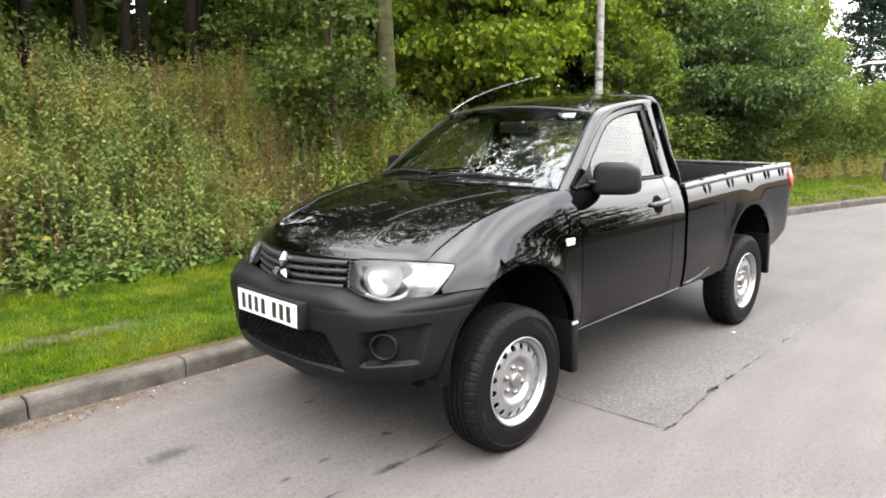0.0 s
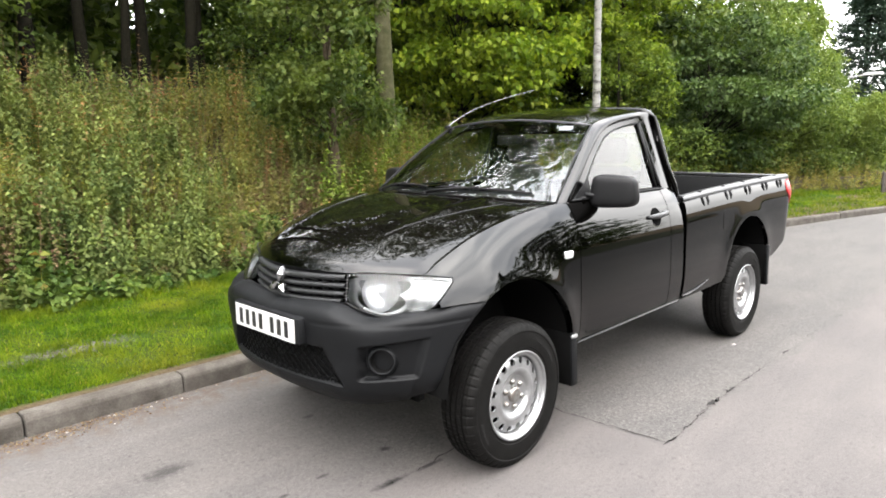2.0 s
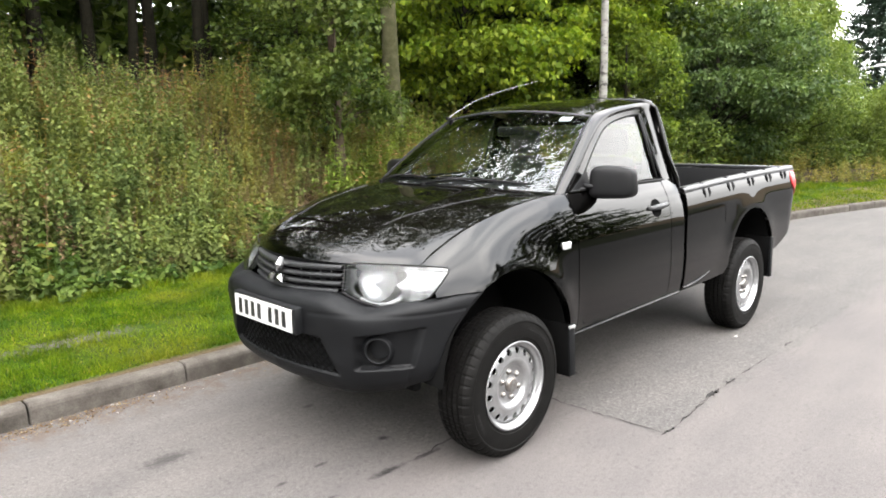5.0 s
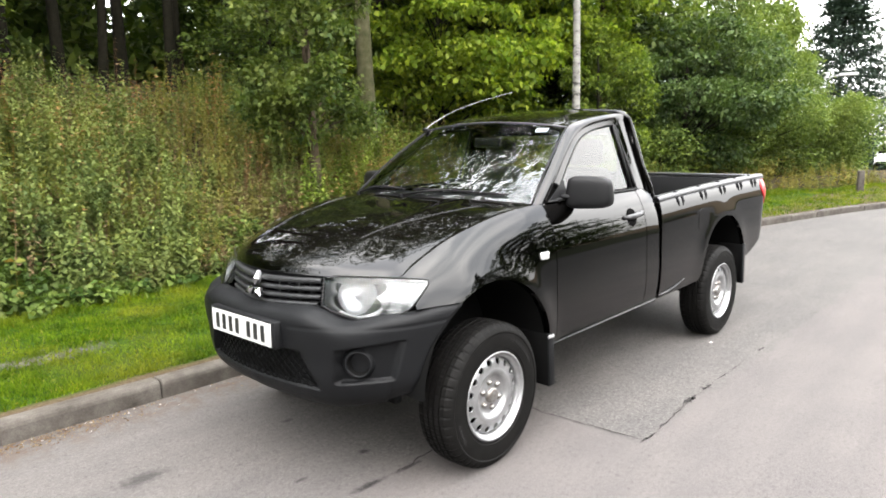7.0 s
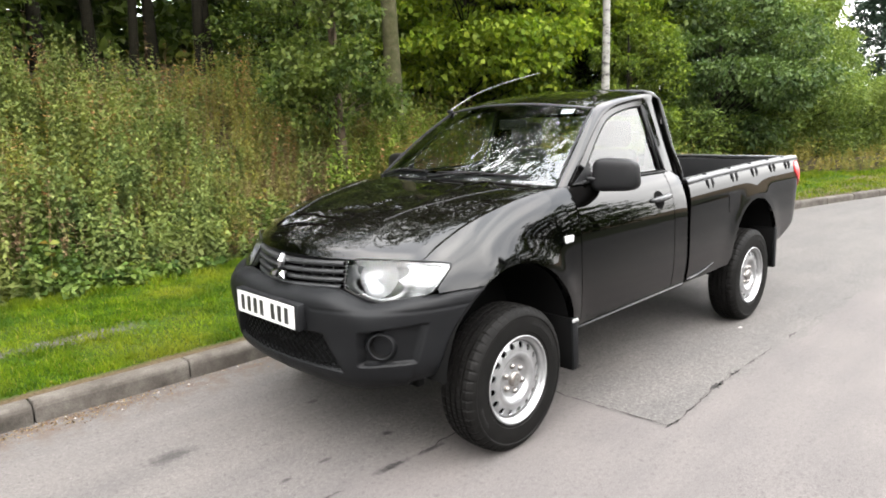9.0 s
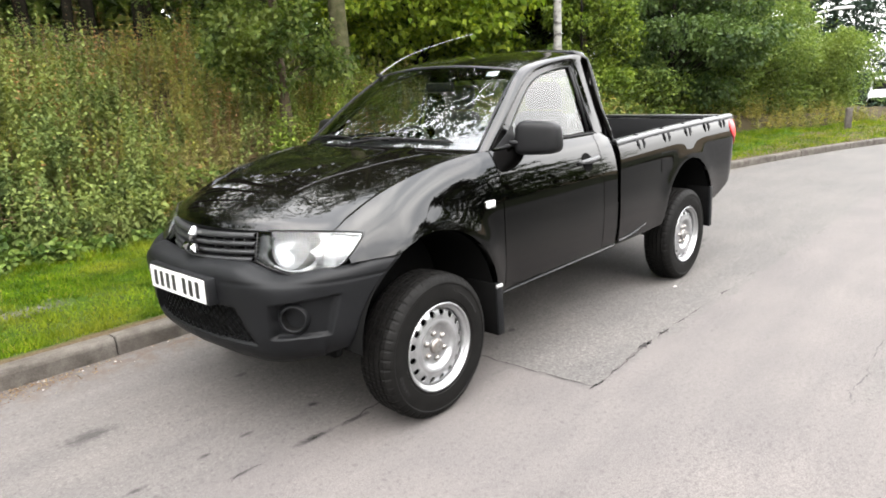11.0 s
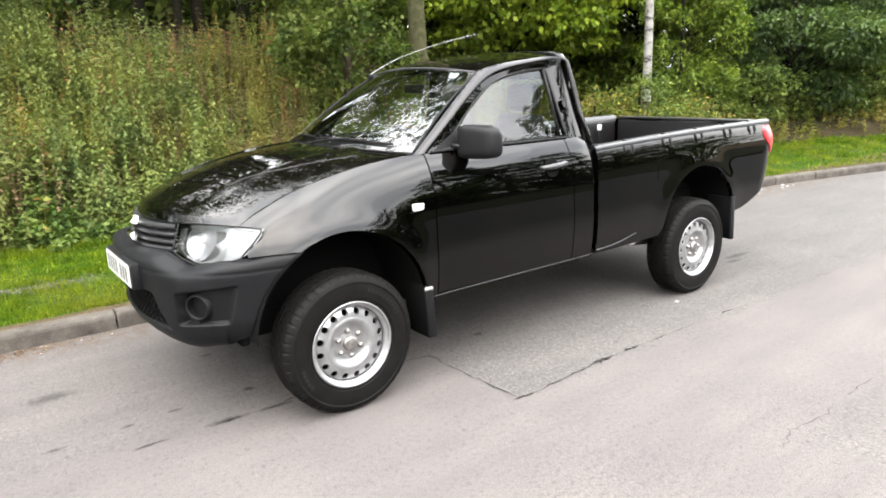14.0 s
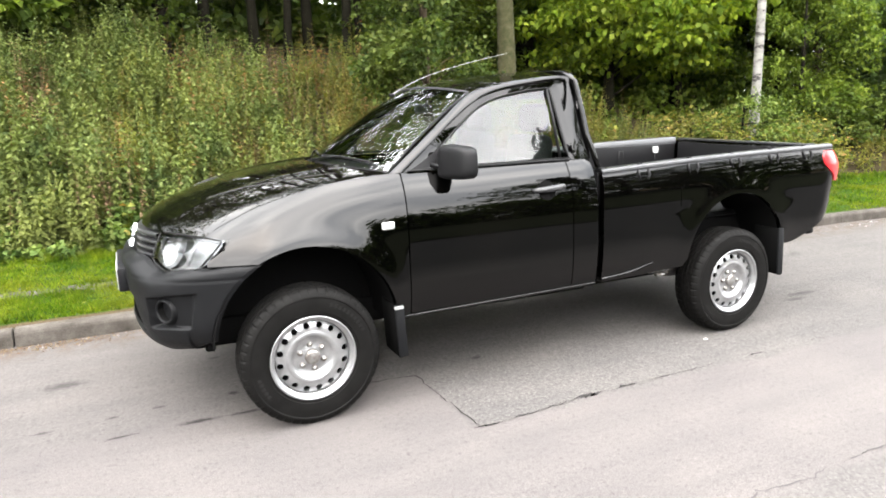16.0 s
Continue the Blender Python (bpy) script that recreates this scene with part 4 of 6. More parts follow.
clump_tree("alder_bush", "dark green alder bush at the foot of the bank", 16.6, 5.0, 4.2, 0.07, 0.02, 2.0, 56, 14000, 0.13, sallow_leaf, bark, 16, 0.45, 0.25, "bush", 0.6)
clump_tree("alder_tree", "tall yellow-green alder standing behind the bushes", 16.0, 7.8, 9.0, 0.15, 0.06, 3.0, 60, 18000, 0.14, alder_leaf, bark, 17, 0.5, 0.27, aspect=0.6)
clump_tree("alder_tree", "tall green alder standing behind the bushes", 20.0, 9.5, 9.6, 0.15, 0.12, 2.6, 44, 9000, 0.2, wood_leaf, bark, 18, 0.6, 0.3, aspect=0.6)
clump_tree("alder_tree", "tall green alder standing behind the bushes", 12.9, 6.0, 7.6, 0.075, 0.10, 1.5, 50, 18000, 0.08, alder_leaf, brown_bark, 19, 0.6, 0.28, aspect=0.6)
clump_tree("alder_tree", "tall green alder standing behind the bushes", 20.5, 7.0, 9.2, 0.15, 0.08, 2.6, 54, 27000, 0.13, willow_leaf, bark, 23, 0.6, 0.3, aspect=0.5)
clump_tree("alder_tree", "tall green alder standing behind the bushes", 25.5, 7.6, 10.4, 0.14, 0.08, 2.6, 40, 13000, 0.18, willow_leaf, bark, 24, 0.6, 0.3, aspect=0.5)
clump_tree("alder_tree", "tall green alder at the end of the bushes", 32.0, 8.6, 9.6, 0.14, 0.06, 2.4, 44, 14000, 0.2, willow_leaf, bark, 26, 0.6, 0.28, aspect=0.5)
clump_tree("low_bush", "low green bush on the verge where the land falls away", 26.5, 4.4, 2.2, 0.06, 0.02, 1.7, 24, 8000, 0.15, willow_leaf, bark, 25, 0.7, 0.36, "bush", 0.5)
tree("spruce_tree", "dark spruce with drooping branches against the sky", 45.0, 8.1, 13.2, 0.2, 0.05, 4.5, 32000, 0.26, spruce_leaf, bark, 20, 90, shape="cone", spray=0.3, aspect=0.35)
for k, (x, y) in enumerate(((-3.2, 9.6), (5.9, 9.8), (7.6, 10.6))):
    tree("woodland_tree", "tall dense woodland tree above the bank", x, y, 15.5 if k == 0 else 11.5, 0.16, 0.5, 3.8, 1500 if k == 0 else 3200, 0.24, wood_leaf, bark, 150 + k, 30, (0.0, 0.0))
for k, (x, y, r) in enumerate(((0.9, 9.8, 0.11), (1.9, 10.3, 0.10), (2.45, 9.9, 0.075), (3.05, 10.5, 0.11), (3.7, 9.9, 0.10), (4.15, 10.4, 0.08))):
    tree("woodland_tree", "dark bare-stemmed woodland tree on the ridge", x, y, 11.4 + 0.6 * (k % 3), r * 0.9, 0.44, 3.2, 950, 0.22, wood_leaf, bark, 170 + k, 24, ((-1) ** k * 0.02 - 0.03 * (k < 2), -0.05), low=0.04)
clump_tree("woodland_tree", "tall woodland tree whose boughs hang over the verge", 7.2, 9.2, 14.5, 0.16, 0.52, 4.3, 44, 8500, 0.22, wood_leaf, bark, 302, 0.6, 0.3, aspect=0.6, lean=(0.02, -0.36))
for k in range(8):
    x = 10.2 + 1.3 * k
    tree("low_bush", "low leafy bush at the edge of the verge", x, kerb_y(x) + 3.4 + 0.14 * (x - 10) + 0.4 * (k % 2), 0.7 + 0.35 * (k % 3), 0.03, 0.05, 0.7, 2200, 0.09, (sapling_leaf, wood_leaf, willow_leaf)[k % 3], bark, 190 + k, 14, spray=0.7, category="bush")
for x, y, h, mat in ((8.5, 4.0, 1.5, willow_leaf), (7.7, 4.3, 1.2, weed_leaf), (9.4, 3.9, 1.1, weed_leaf)):
    tree("low_bush", "low yellow-green bush in front of the birch", x, y, h, 0.03, 0.05, 0.75, 4200, 0.06, mat, bark, 210 + int(x * 10), 14, spray=0.7, category="bush")
# woodland along the ridge
ridge = random.Random(5)
for i in range(12):
    x = -7 + 2.5 * i + ridge.uniform(-0.8, 0.8)
    y = kerb_y(x) + ridge.uniform(7.4, 8.8)
    if 0.2 < x < 4.8:
        continue
    tree("elder_bush", "dark green undergrowth bush along the ridge", x, y, ridge.uniform(2.6, 4.2) * (0.55 if -1.6 < x < 5 else 1.0), 0.06, 0.05, ridge.uniform(1.6, 2.1), 8000 if x > -1.5 else 2500, 0.105 if x > -1.5 else 0.2, wood_leaf, bark, 130 + i, 20, spray=0.65, category="bush")
for i in range(13):
    x = -11 + 2.35 * i + ridge.uniform(-0.7, 0.7)
    y = kerb_y(x) + ridge.uniform(7.6, 10.5)
    if 0.3 < x < 5.0:
        continue
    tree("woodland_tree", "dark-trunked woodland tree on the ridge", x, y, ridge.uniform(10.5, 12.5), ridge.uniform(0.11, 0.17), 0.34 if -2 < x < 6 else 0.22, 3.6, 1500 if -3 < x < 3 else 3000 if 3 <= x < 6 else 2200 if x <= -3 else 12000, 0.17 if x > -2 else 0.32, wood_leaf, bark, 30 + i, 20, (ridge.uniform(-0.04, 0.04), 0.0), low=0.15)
for i in range(7):
    x = -12 + 5.2 * i + ridge.uniform(-1, 1)
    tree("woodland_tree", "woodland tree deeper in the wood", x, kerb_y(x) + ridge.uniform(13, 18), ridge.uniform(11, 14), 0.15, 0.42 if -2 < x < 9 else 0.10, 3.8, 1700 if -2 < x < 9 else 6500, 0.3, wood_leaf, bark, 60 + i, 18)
# leaves filling the depth of the wood
nw = 70000
wx = rng.uniform(-4, 19, nw)
wd = rng.uniform(10.5, 21, nw)
wy = kerbs(wx) + wd
wz = rng.uniform(0.0, 1.0, nw) ** 1.3 * np.where(wx < 6.5, 5.2, np.minimum(6.5, 1.6 + 1.6 * (wx - 6.5)))
puff = np.array([noise.noise((a * 0.5, c * 0.7, b * 0.5)) for a, b, c in zip(wx, wy, wz)])
keep = (puff > np.where(wx < 6.5, -0.06, -0.2)) | (wz < np.where(wx < 6.5, 0.7, 1.5))
# a gap through which the sky shows between the trunks
keep &= (np.abs(wx - 3.75 - 0.36 * (wy - 12)) > 0.3) | (wz < 0.9)
wb = np.column_stack((wx, wy, lands(wx, wy) + wz))[keep]
wsize = rng.uniform(0.12, 0.34, len(wb)) * np.where(wb[:, 0] < 6.5, 1.3, 1.0)
tagged(quads("deep_wood_foliage", leaf_quads(wb, unit(rng.normal(size=(len(wb), 3)) + np.array((0, -0.3, -0.3))), wsize, wsize * 0.6), wood_leaf), "dark undergrowth and leaves deep in the wood", "foliage", kind="stuff")
# undergrowth between the trunks
nu = 26000
ux = rng.uniform(4.5, 15, nu)
ud = rng.uniform(6.0, 10.5, nu) - 1.0 * (ux > 7)
ugap = np.array([noise.noise((a * 0.9, b * 0.9, 12.0)) for a, b in zip(ux, ud)])
uk = ugap > -0.05
ux, ud, ugap = ux[uk], ud[uk], ugap[uk]
uy = kerbs(ux) + ud
ub = np.column_stack((ux, uy, lands(ux, uy) + rng.uniform(0, 1, len(ux)) ** 1.4 * (0.5 + 2.6 * ugap)))
usize = rng.uniform(0.08, 0.17, len(ub))
tagged(quads("undergrowth", leaf_quads(ub, unit(rng.normal(size=(len(ub), 3)) + np.array((0, -0.4, -0.2))), usize, usize * 0.6), sycamore_leaf), "green undergrowth between the woodland trunks", "undergrowth", kind="stuff")
# trees across the road, mirrored in the paint and the glass
for i in range(9):
    tree("roadside_tree", "leafy tree across the road", -26 + 8.5 * i + ridge.uniform(-2, 2), -24 - ridge.uniform(0, 8), ridge.uniform(5, 8), 0.16, 0.12, 3.2, 2600, 0.36, wood_leaf, bark, 80 + i, 18)
for i in range(5):
    tree("roadside_tree", "tall leafy tree beside the road", -13 - 3.2 * i, -5 + 4.6 * i - (9 if i < 2 else 0), ridge.uniform(9, 12), 0.18, 0.2, 3.4, 5000, 0.26, wood_leaf, bark, 95 + i, 22)
for k, (x, y, h) in enumerate(((17.8, -16.4, 12.4), (12.8, -17.2, 11.4), (20.2, -16.0, 14.4), (24.6, -16.6, 9.4))):
    tree("roadside_tree", "tall leafy tree across the road", x, y, h, 0.17, 0.04, 2.2, 6500, 0.27, wood_leaf, bark, 230 + k, 24)
tree("spruce_tree", "dark spruce across the road", 15.0, -16.4, 14.5, 0.2, 0.05, 2.9, 14000, 0.28, spruce_leaf, bark, 21, 46, shape="cone", spray=0.3, aspect=0.4)

# hedge along the far side, mirrored in the doors
nh = 20000
hx = rng.uniform(-30, 12, nh)
hz = rng.uniform(0.0, 1.0, nh) ** 0.8 * (3.4 + 0.6 * np.sin(hx * 0.7) + 0.4 * np.sin(hx * 2.3))
hedge_at = np.column_stack((hx, -14.5 + rng.normal(0, 0.5, nh), hz))
hsize = rng.uniform(0.25, 0.5, nh)
tagged(quads("far_hedge", leaf_quads(hedge_at, unit(rng.normal(size=(nh, 3))), hsize, hsize * 0.6), wood_leaf), "dark green hedge along the far side of the road", "hedge", kind="stuff")

# ---- pickup truck ----
truck = new("pickup_truck")
truck.matrix_world = pose(0, 0.03, 0)
tagged(truck, "black single-cab pickup truck with grey plastic bumper, parked beside the kerb", "pickup truck")


def grid(name, rows, mat, parent=truck, label="", side=1, flange=None, closed=False):
    """A smooth sheet through rows of (x, half width, z), on one side of the truck, with its edge turned in by flange."""
    n, m = len(rows), len(rows[0])
    verts = [(x, side * y, z) for row in rows for x, y, z in row]
    faces = [(i * m + j, i * m + j + 1, (i + 1) * m + j + 1, (i + 1) * m + j) for i in range(n - 1) for j in range(m - 1)]
    if closed:
        faces += [((n - 1) * m + j, (n - 1) * m + j + 1, j + 1, j) for j in range(m - 1)]
    if flange:
        loop = [j for j in range(m)] + [i * m + m - 1 for i in range(1, n)] + [(n - 1) * m + j for j in range(m - 2, -1, -1)] + [i * m for i in range(n - 2, 0, -1)]
        q, k = len(verts), len(loop)
        verts += [verts[i] for i in loop]
        verts += [(verts[i][0] + flange[0], verts[i][1] + side * flange[1], verts[i][2] + flange[2]) for i in loop]
        faces += [(q + i, q + (i + 1) % k, q + k + (i + 1) % k, q + k + i) for i in range(k)]
    return mesh_from(name, verts, faces, mat, parent, label)


def tube(name, pts, radius, mat, parent=truck, label="", seg=8):
    radii = radius if isinstance(radius, (list, tuple)) else [radius] * len(pts)
    v, f = tube_arrays(pts, radii, seg)
    f.append(tuple(range(seg))[::-1])
    f.append(tuple(range(len(v) - seg, len(v))))
    return mesh_from(name, v, f, mat, parent, label)


def box_bm(x0, x1, y0, y1, z0, z1, bevel=0.01, segments=2):
    bm = bmesh.new()
    bmesh.ops.create_cube(bm, size=1)
    for v in bm.verts:
        v.co = Vector(((x0 + x1) / 2 + v.co.x * (x1 - x0), (y0 + y1) / 2 + v.co.y * (y1 - y0), (z0 + z1) / 2 + v.co.z * (z1 - z0)))
    if bevel:
        bmesh.ops.bevel(bm, geom=list(bm.edges), offset=bevel, segments=segments, affect="EDGES", profile=0.5)
    return bm


def revolve(name, profile, mat, parent, label="", seg=48, wobble=None, ends=False):
    """Turns a profile of (radius, y) round the y axis."""
    verts, faces, m = [], [], len(profile)
    for i in range(seg):
        a = math.tau * i / seg
        for j, (r, y) in enumerate(profile):
            if wobble:
                r, y = wobble(i, j, r, y)
            verts.append((r * math.cos(a), y, r * math.sin(a)))
    for i in range(seg):
        for j in range(m - 1):
            k = (i + 1) % seg
            faces.append((i * m + j, i * m + j + 1, k * m + j + 1, k * m + j))
    if ends:
        faces.append([i * m + m - 1 for i in range(seg)])
    return mesh_from(name, verts, faces, mat, parent, label)


SIDE = ((0.44, 0.795), (0.50, 0.838), (0.58, 0.856), (0.72, 0.866), (0.93, 0.862))
FRONT_ARCH, REAR_ARCH = (0.0, 0.47, 0.478), (2.99, 0.535, 0.452)


def flare(x, z):
    out = 0.0
    for (cx, cz, r), k in ((FRONT_ARCH, 0.022), (REAR_ARCH, 0.008)):
        out += k * math.exp(-((math.hypot(x - cx, z - cz) - r) / 0.085) ** 2)
    return out


def shell(x, z, z_top, w_top, z_knee=0.93, p=None):
    """Half width of the body side at height z, rounding in to w_top at z_top."""
    taper = 0.055 * smoothstep(-0.12, -0.50, x)
    if not p:
        z_knee -= 0.10 * smoothstep(0.5, 0.05, x)
    w = curve_at(SIDE, min(z, z_knee)) + flare(x, z) - taper
    if z > z_knee:
        q = min((z - z_knee) / max(z_top - z_knee, 1e-3), 1.0)
        if p:
            round_off = max(1 - q**p, 0.0) ** (1 / p)
        else:
            round_off = 1 - 0.7 * q**1.9 - 0.3 * q**5
        w = w_top + (w - w_top) * round_off
    return w


HOOD_LINE = ((-0.46, 0.688, 1.010), (-0.364, 0.696, 1.066), (-0.17, 0.710, 1.150), (0.12, 0.728, 1.224), (0.35, 0.742, 1.258), (0.56, 0.757, 1.270))


def arch_z(x, arch, floor_z):
    cx, cz, r = arch
    d = abs(x - cx)
    return max(floor_z, cz + math.sqrt(r * r - d * d)) if d < r else floor_z


def column(x, z0, z1, w1, n=26, **k):
    return [(x, shell(x, z, z1, w1, **k), z) for z in (z0 + (z1 - z0) * math.sin(math.pi / 2 * j / n) for j in range(n + 1))]


TUCK = (0, -0.028, 0)
for s, which in ((-1, "near"), (1, "far")):
    # front wing
    xs = [-0.462, -0.44, -0.405, -0.395, -0.384, -0.372, -0.33, -0.29, -0.262]
    cols = [column(x, 0.887 + 0.115 * smoothstep(-0.372, -0.405, x), *reversed(curve_at(HOOD_LINE, x))) for x in xs]
    a0 = math.acos(-0.262 / 0.478)
    for i in range(1, 37):
        a = a0 + (0.06 - a0) * i / 36
        x = 0.478 * math.cos(a)
        cols.append(column(x, arch_z(x, FRONT_ARCH, 0.5), *reversed(curve_at(HOOD_LINE, x))))
    cols += [column(x, 0.478, *reversed(curve_at(HOOD_LINE, x))) for x in (0.480, 0.51, 0.535, 0.551)]
    wing = grid("front_wing", cols, paint, truck, "", s, TUCK)
    # sliver of the wing below the lamp's outer tip
    tip = []
    for x, zt in ((-0.466, 0.893), (-0.445, 0.915), (-0.425, 0.940), (-0.408, 0.963), (-0.395, 0.988), (-0.384, 1.004), (-0.372, 1.012)):
        z_h, w_h = curve_at(HOOD_LINE, x)[1], curve_at(HOOD_LINE, x)[0]
        tip.append([(x, shell(x, z, z_h, w_h) - 0.0005, z) for z in (0.886 + (zt + 0.009 - 0.886) * k / 6 for k in range(7))])
    grid("wing_tip", tip, paint, wing, "", s, (0.01, -0.02, 0))
    rw = shell(0.44, 1.008, 1.262, 0.748)
    part("side_repeater", box_bm(0.405, 0.475, min(s * (rw - 0.012), s * (rw + 0.012)), max(s * (rw - 0.012), s * (rw + 0.012)), 0.988, 1.028, 0.008, 3), white_lens, wing, "small white side indicator lamp")
    # door skin and the corner of the cab behind it
    door = grid("door", [column(0.558 + (1.614 - 0.558) * i / 24, 0.512, 1.268 + 0.008 * i / 24, 0.762) for i in range(25)], paint, truck, "black door with a framed window", s, TUCK)
    grid("cab_corner", [column(1.621 + (1.798 - 1.621) * i / 6, 0.50, 1.277, 0.762 - 0.012 * (i / 6) ** 3) for i in range(7)], paint, truck, "", s, TUCK)
    sill = [[(x, w, z + 0.015 * (x - 0.5) / 1.25) for w, z in ((0.70, 0.462), (0.79, 0.470), (0.822, 0.479), (0.841, 0.488), (0.851, 0.496), (0.8525, 0.500), (0.849, 0.503), (0.836, 0.507))] for x in (0.49, 0.8, 1.2, 1.6, 1.796)]
    grid("sill", sill, paint, truck, "", s)

    # pillars, door frame and window, as three nested outlines
    W = ((0.0, 0.50, 0.735, 1.268), (0.12, 0.68, 0.690, 1.405), (0.25, 0.875, 0.640, 1.552), (0.36, 1.06, 0.590, 1.684), (0.45, 1.22, 0.590, 1.728), (0.6, 1.48, 0.598, 1.762), (0.70, 1.66, 0.602, 1.776), (0.745, 1.735, 0.604, 1.770), (0.78, 1.775, 0.612, 1.738), (0.86, 1.80, 0.662, 1.56), (1.0, 1.815, 0.752, 1.277))
    D = ((0.0, 0.572, 0.760, 1.270), (0.12, 0.745, 0.722, 1.405), (0.25, 0.915, 0.676, 1.532), (0.36, 1.09, 0.634, 1.640), (0.45, 1.24, 0.617, 1.688), (0.6, 1.48, 0.610, 1.725), (0.70, 1.60, 0.610, 1.737), (0.745, 1.640, 0.612, 1.732), (0.78, 1.655, 0.618, 1.712), (0.86, 1.672, 0.676, 1.54), (1.0, 1.690, 0.762, 1.277))
    N = ((0.0, 0.690, 0.762, 1.282), (0.12, 0.815, 0.722, 1.392), (0.25, 0.955, 0.682, 1.503), (0.36, 1.105, 0.645, 1.605), (0.45, 1.24, 0.627, 1.655), (0.6, 1.45, 0.614, 1.692), (0.70, 1.555, 0.610, 1.701), (0.745, 1.592, 0.610, 1.702), (0.78, 1.603, 0.615, 1.690), (0.86, 1.622, 0.672, 1.53), (1.0, 1.648, 0.760, 1.288))
    steps = [i / 60 for i in range(61)]
    frame_rows = []
    for t in steps:
        a, b = Vector(curve_at(W, t)), Vector(curve_at(D, t))
        row = []
        for j in range(7):
            q = j / 6
            p = a.lerp(b, q)
            p.y += (0.012 - 0.010 * smoothstep(0.62, 0.74, t)) * math.sin(math.pi * q)
            row.append(tuple(p))
        frame_rows.append(row)
    grid("cab_frame", frame_rows, paint, truck, "", s, (0.0, -0.025, 0.0))
    edge_rows = []
    for t in steps:
        a, b = Vector(curve_at(D, t)), Vector(curve_at(N, t))
        edge_rows.append([tuple(a.lerp(b, q) + Vector((0, 0.004 - (0.010 if q == 1 else 0), 0))) for q in (0.03, 0.2, 0.5, 0.8, 0.93, 1.0)])
    grid("window_frame", edge_rows, paint, door, "", s, (0.0, -0.03, 0.0))
    seal = [Vector(curve_at(N, t)) for t in steps]
    tube("window_seal", [Vector((p.x, s * (p.y - 0.002), p.z)) for p in seal] + [Vector((0.69, s * 0.763, 1.282))], 0.0085, dark_plastic, door, "black rubber window seal", 6)
    tube("belt_strip", [Vector((0.60 + 1.05 * i / 8, s * 0.767, 1.276 + 0.006 * i / 8)) for i in range(9)], 0.006, dark_plastic, door, "black strip under the window", 6)
    pane = [tuple((p.x, s * (p.y - 0.012), p.z)) for p in seal]
    bm = bmesh.new()
    bm.faces.new([bm.verts.new(p) for p in pane])
    part("window_pane", bm, window_glass, door, "reflecting side window glass", smooth=False)
    div = [Vector((1.583, s * 0.611, 1.695)), Vector((1.590, s * 0.668, 1.54)), Vector((1.588, s * 0.757, 1.288))]
    tube("window_divider", div, 0.009, dark_plastic, door, "thin black upright at the back of the window", 6)
    # mirror foot triangle
    bm = bmesh.new()
    tri_v = [(0.60, 1.272), (0.80, 1.280), (0.805, 1.385), (0.745, 1.352)]
    lo = [bm.verts.new((x, s * (0.770 - 0.30 * (z - 1.27)), z)) for x, z in tri_v]
    hi = [bm.verts.new((x, s * (0.745 - 0.30 * (z - 1.27)), z)) for x, z in tri_v]
    bm.faces.new(lo), bm.faces.new(hi[::-1])
    for i in range(4):
        bm.faces.new((lo[i], lo[(i + 1) % 4], hi[(i + 1) % 4], hi[i]))
    part("mirror_base", bm, dark_plastic, door, "black plastic mirror triangle")
    # door handle over its cup, whose shade is a dark disc on the skin
    cup = []
    for i in range(13):
        r = i / 12
        cup.append([(1.44 + 0.060 * r * math.cos(a), 0.846 - 0.016 * (1 - r * r), 1.118 + 0.056 * r * math.sin(a)) for a in [math.tau * k / 24 for k in range(25)]])
    cup = [[(x, shell(x, z, 1.275, 0.762) + 0.0035 - 0.002 * (1 - (i / 12) ** 3), z) for x, _, z in row] for i, row in enumerate(cup)]
    grid("cup_shade_disc", cup, matt_black, door, "dark disc on the door, standing in for the shaded handle recess", s)
    hp = [(1.345, -0.004, 1.122), (1.37, 0.018, 1.124), (1.42, 0.026, 1.126), (1.49, 0.027, 1.130), (1.545, 0.022, 1.134), (1.565, 0.0, 1.136)]
    tube("door_handle", [Vector((x, s * (shell(x, z, 1.275, 0.762) + o), z)) for x, o, z in hp], [0.010, 0.015, 0.0175, 0.0185, 0.0175, 0.010], handle_grey, door, "grey pull door handle", 10)
    # mirror
    arm = 0.888 if s < 0 else 0.925
    bm = bmesh.new()
    bmesh.ops.create_uvsphere(bm, u_segments=28, v_segments=18, radius=1)
    for v in bm.verts:
        q = [math.copysign(abs(c) ** 0.45, c) for c in v.co]
        deep = 0.060 if q[0] < 0 else 0.032
        v.co = Vector((0.845 + q[0] * deep + 0.035 * q[1], s * (arm + 0.120 * q[1] * (1 - 0.06 * q[2])), 1.318 + q[2] * (0.091 - 0.006 * q[1])))
    mirror = part("wing_mirror", bm, dark_plastic, truck, "black plastic door mirror")
    bm = bmesh.new()
    bmesh.ops.create_circle(bm, cap_ends=True, segments=24, radius=1)
    for v in bm.verts:
        v.co = Vector((0.8785 + 0.03 * v.co.x, s * (arm + 0.094 * math.copysign(abs(v.co.x) ** 0.5, v.co.x)), 1.318 + 0.068 * math.copysign(abs(v.co.y) ** 0.5, v.co.y)))
    part("mirror_glass", bm, chrome, mirror, "mirror glass", smooth=False)
    tube("mirror_arm", [Vector((0.74, s * 0.760, 1.300)), Vector((0.78, s * 0.80, 1.292)), Vector((0.82, s * 0.85, 1.284))], [0.014, 0.014, 0.014], dark_plastic, mirror, "", 10)

    # load bed side
    TOP = ((1.84, 1.178), (2.5, 1.205), (3.2, 1.225), (3.98, 1.238))
    LOW = ((1.84, 0.512), (2.2, 0.518), (2.54, 0.535))
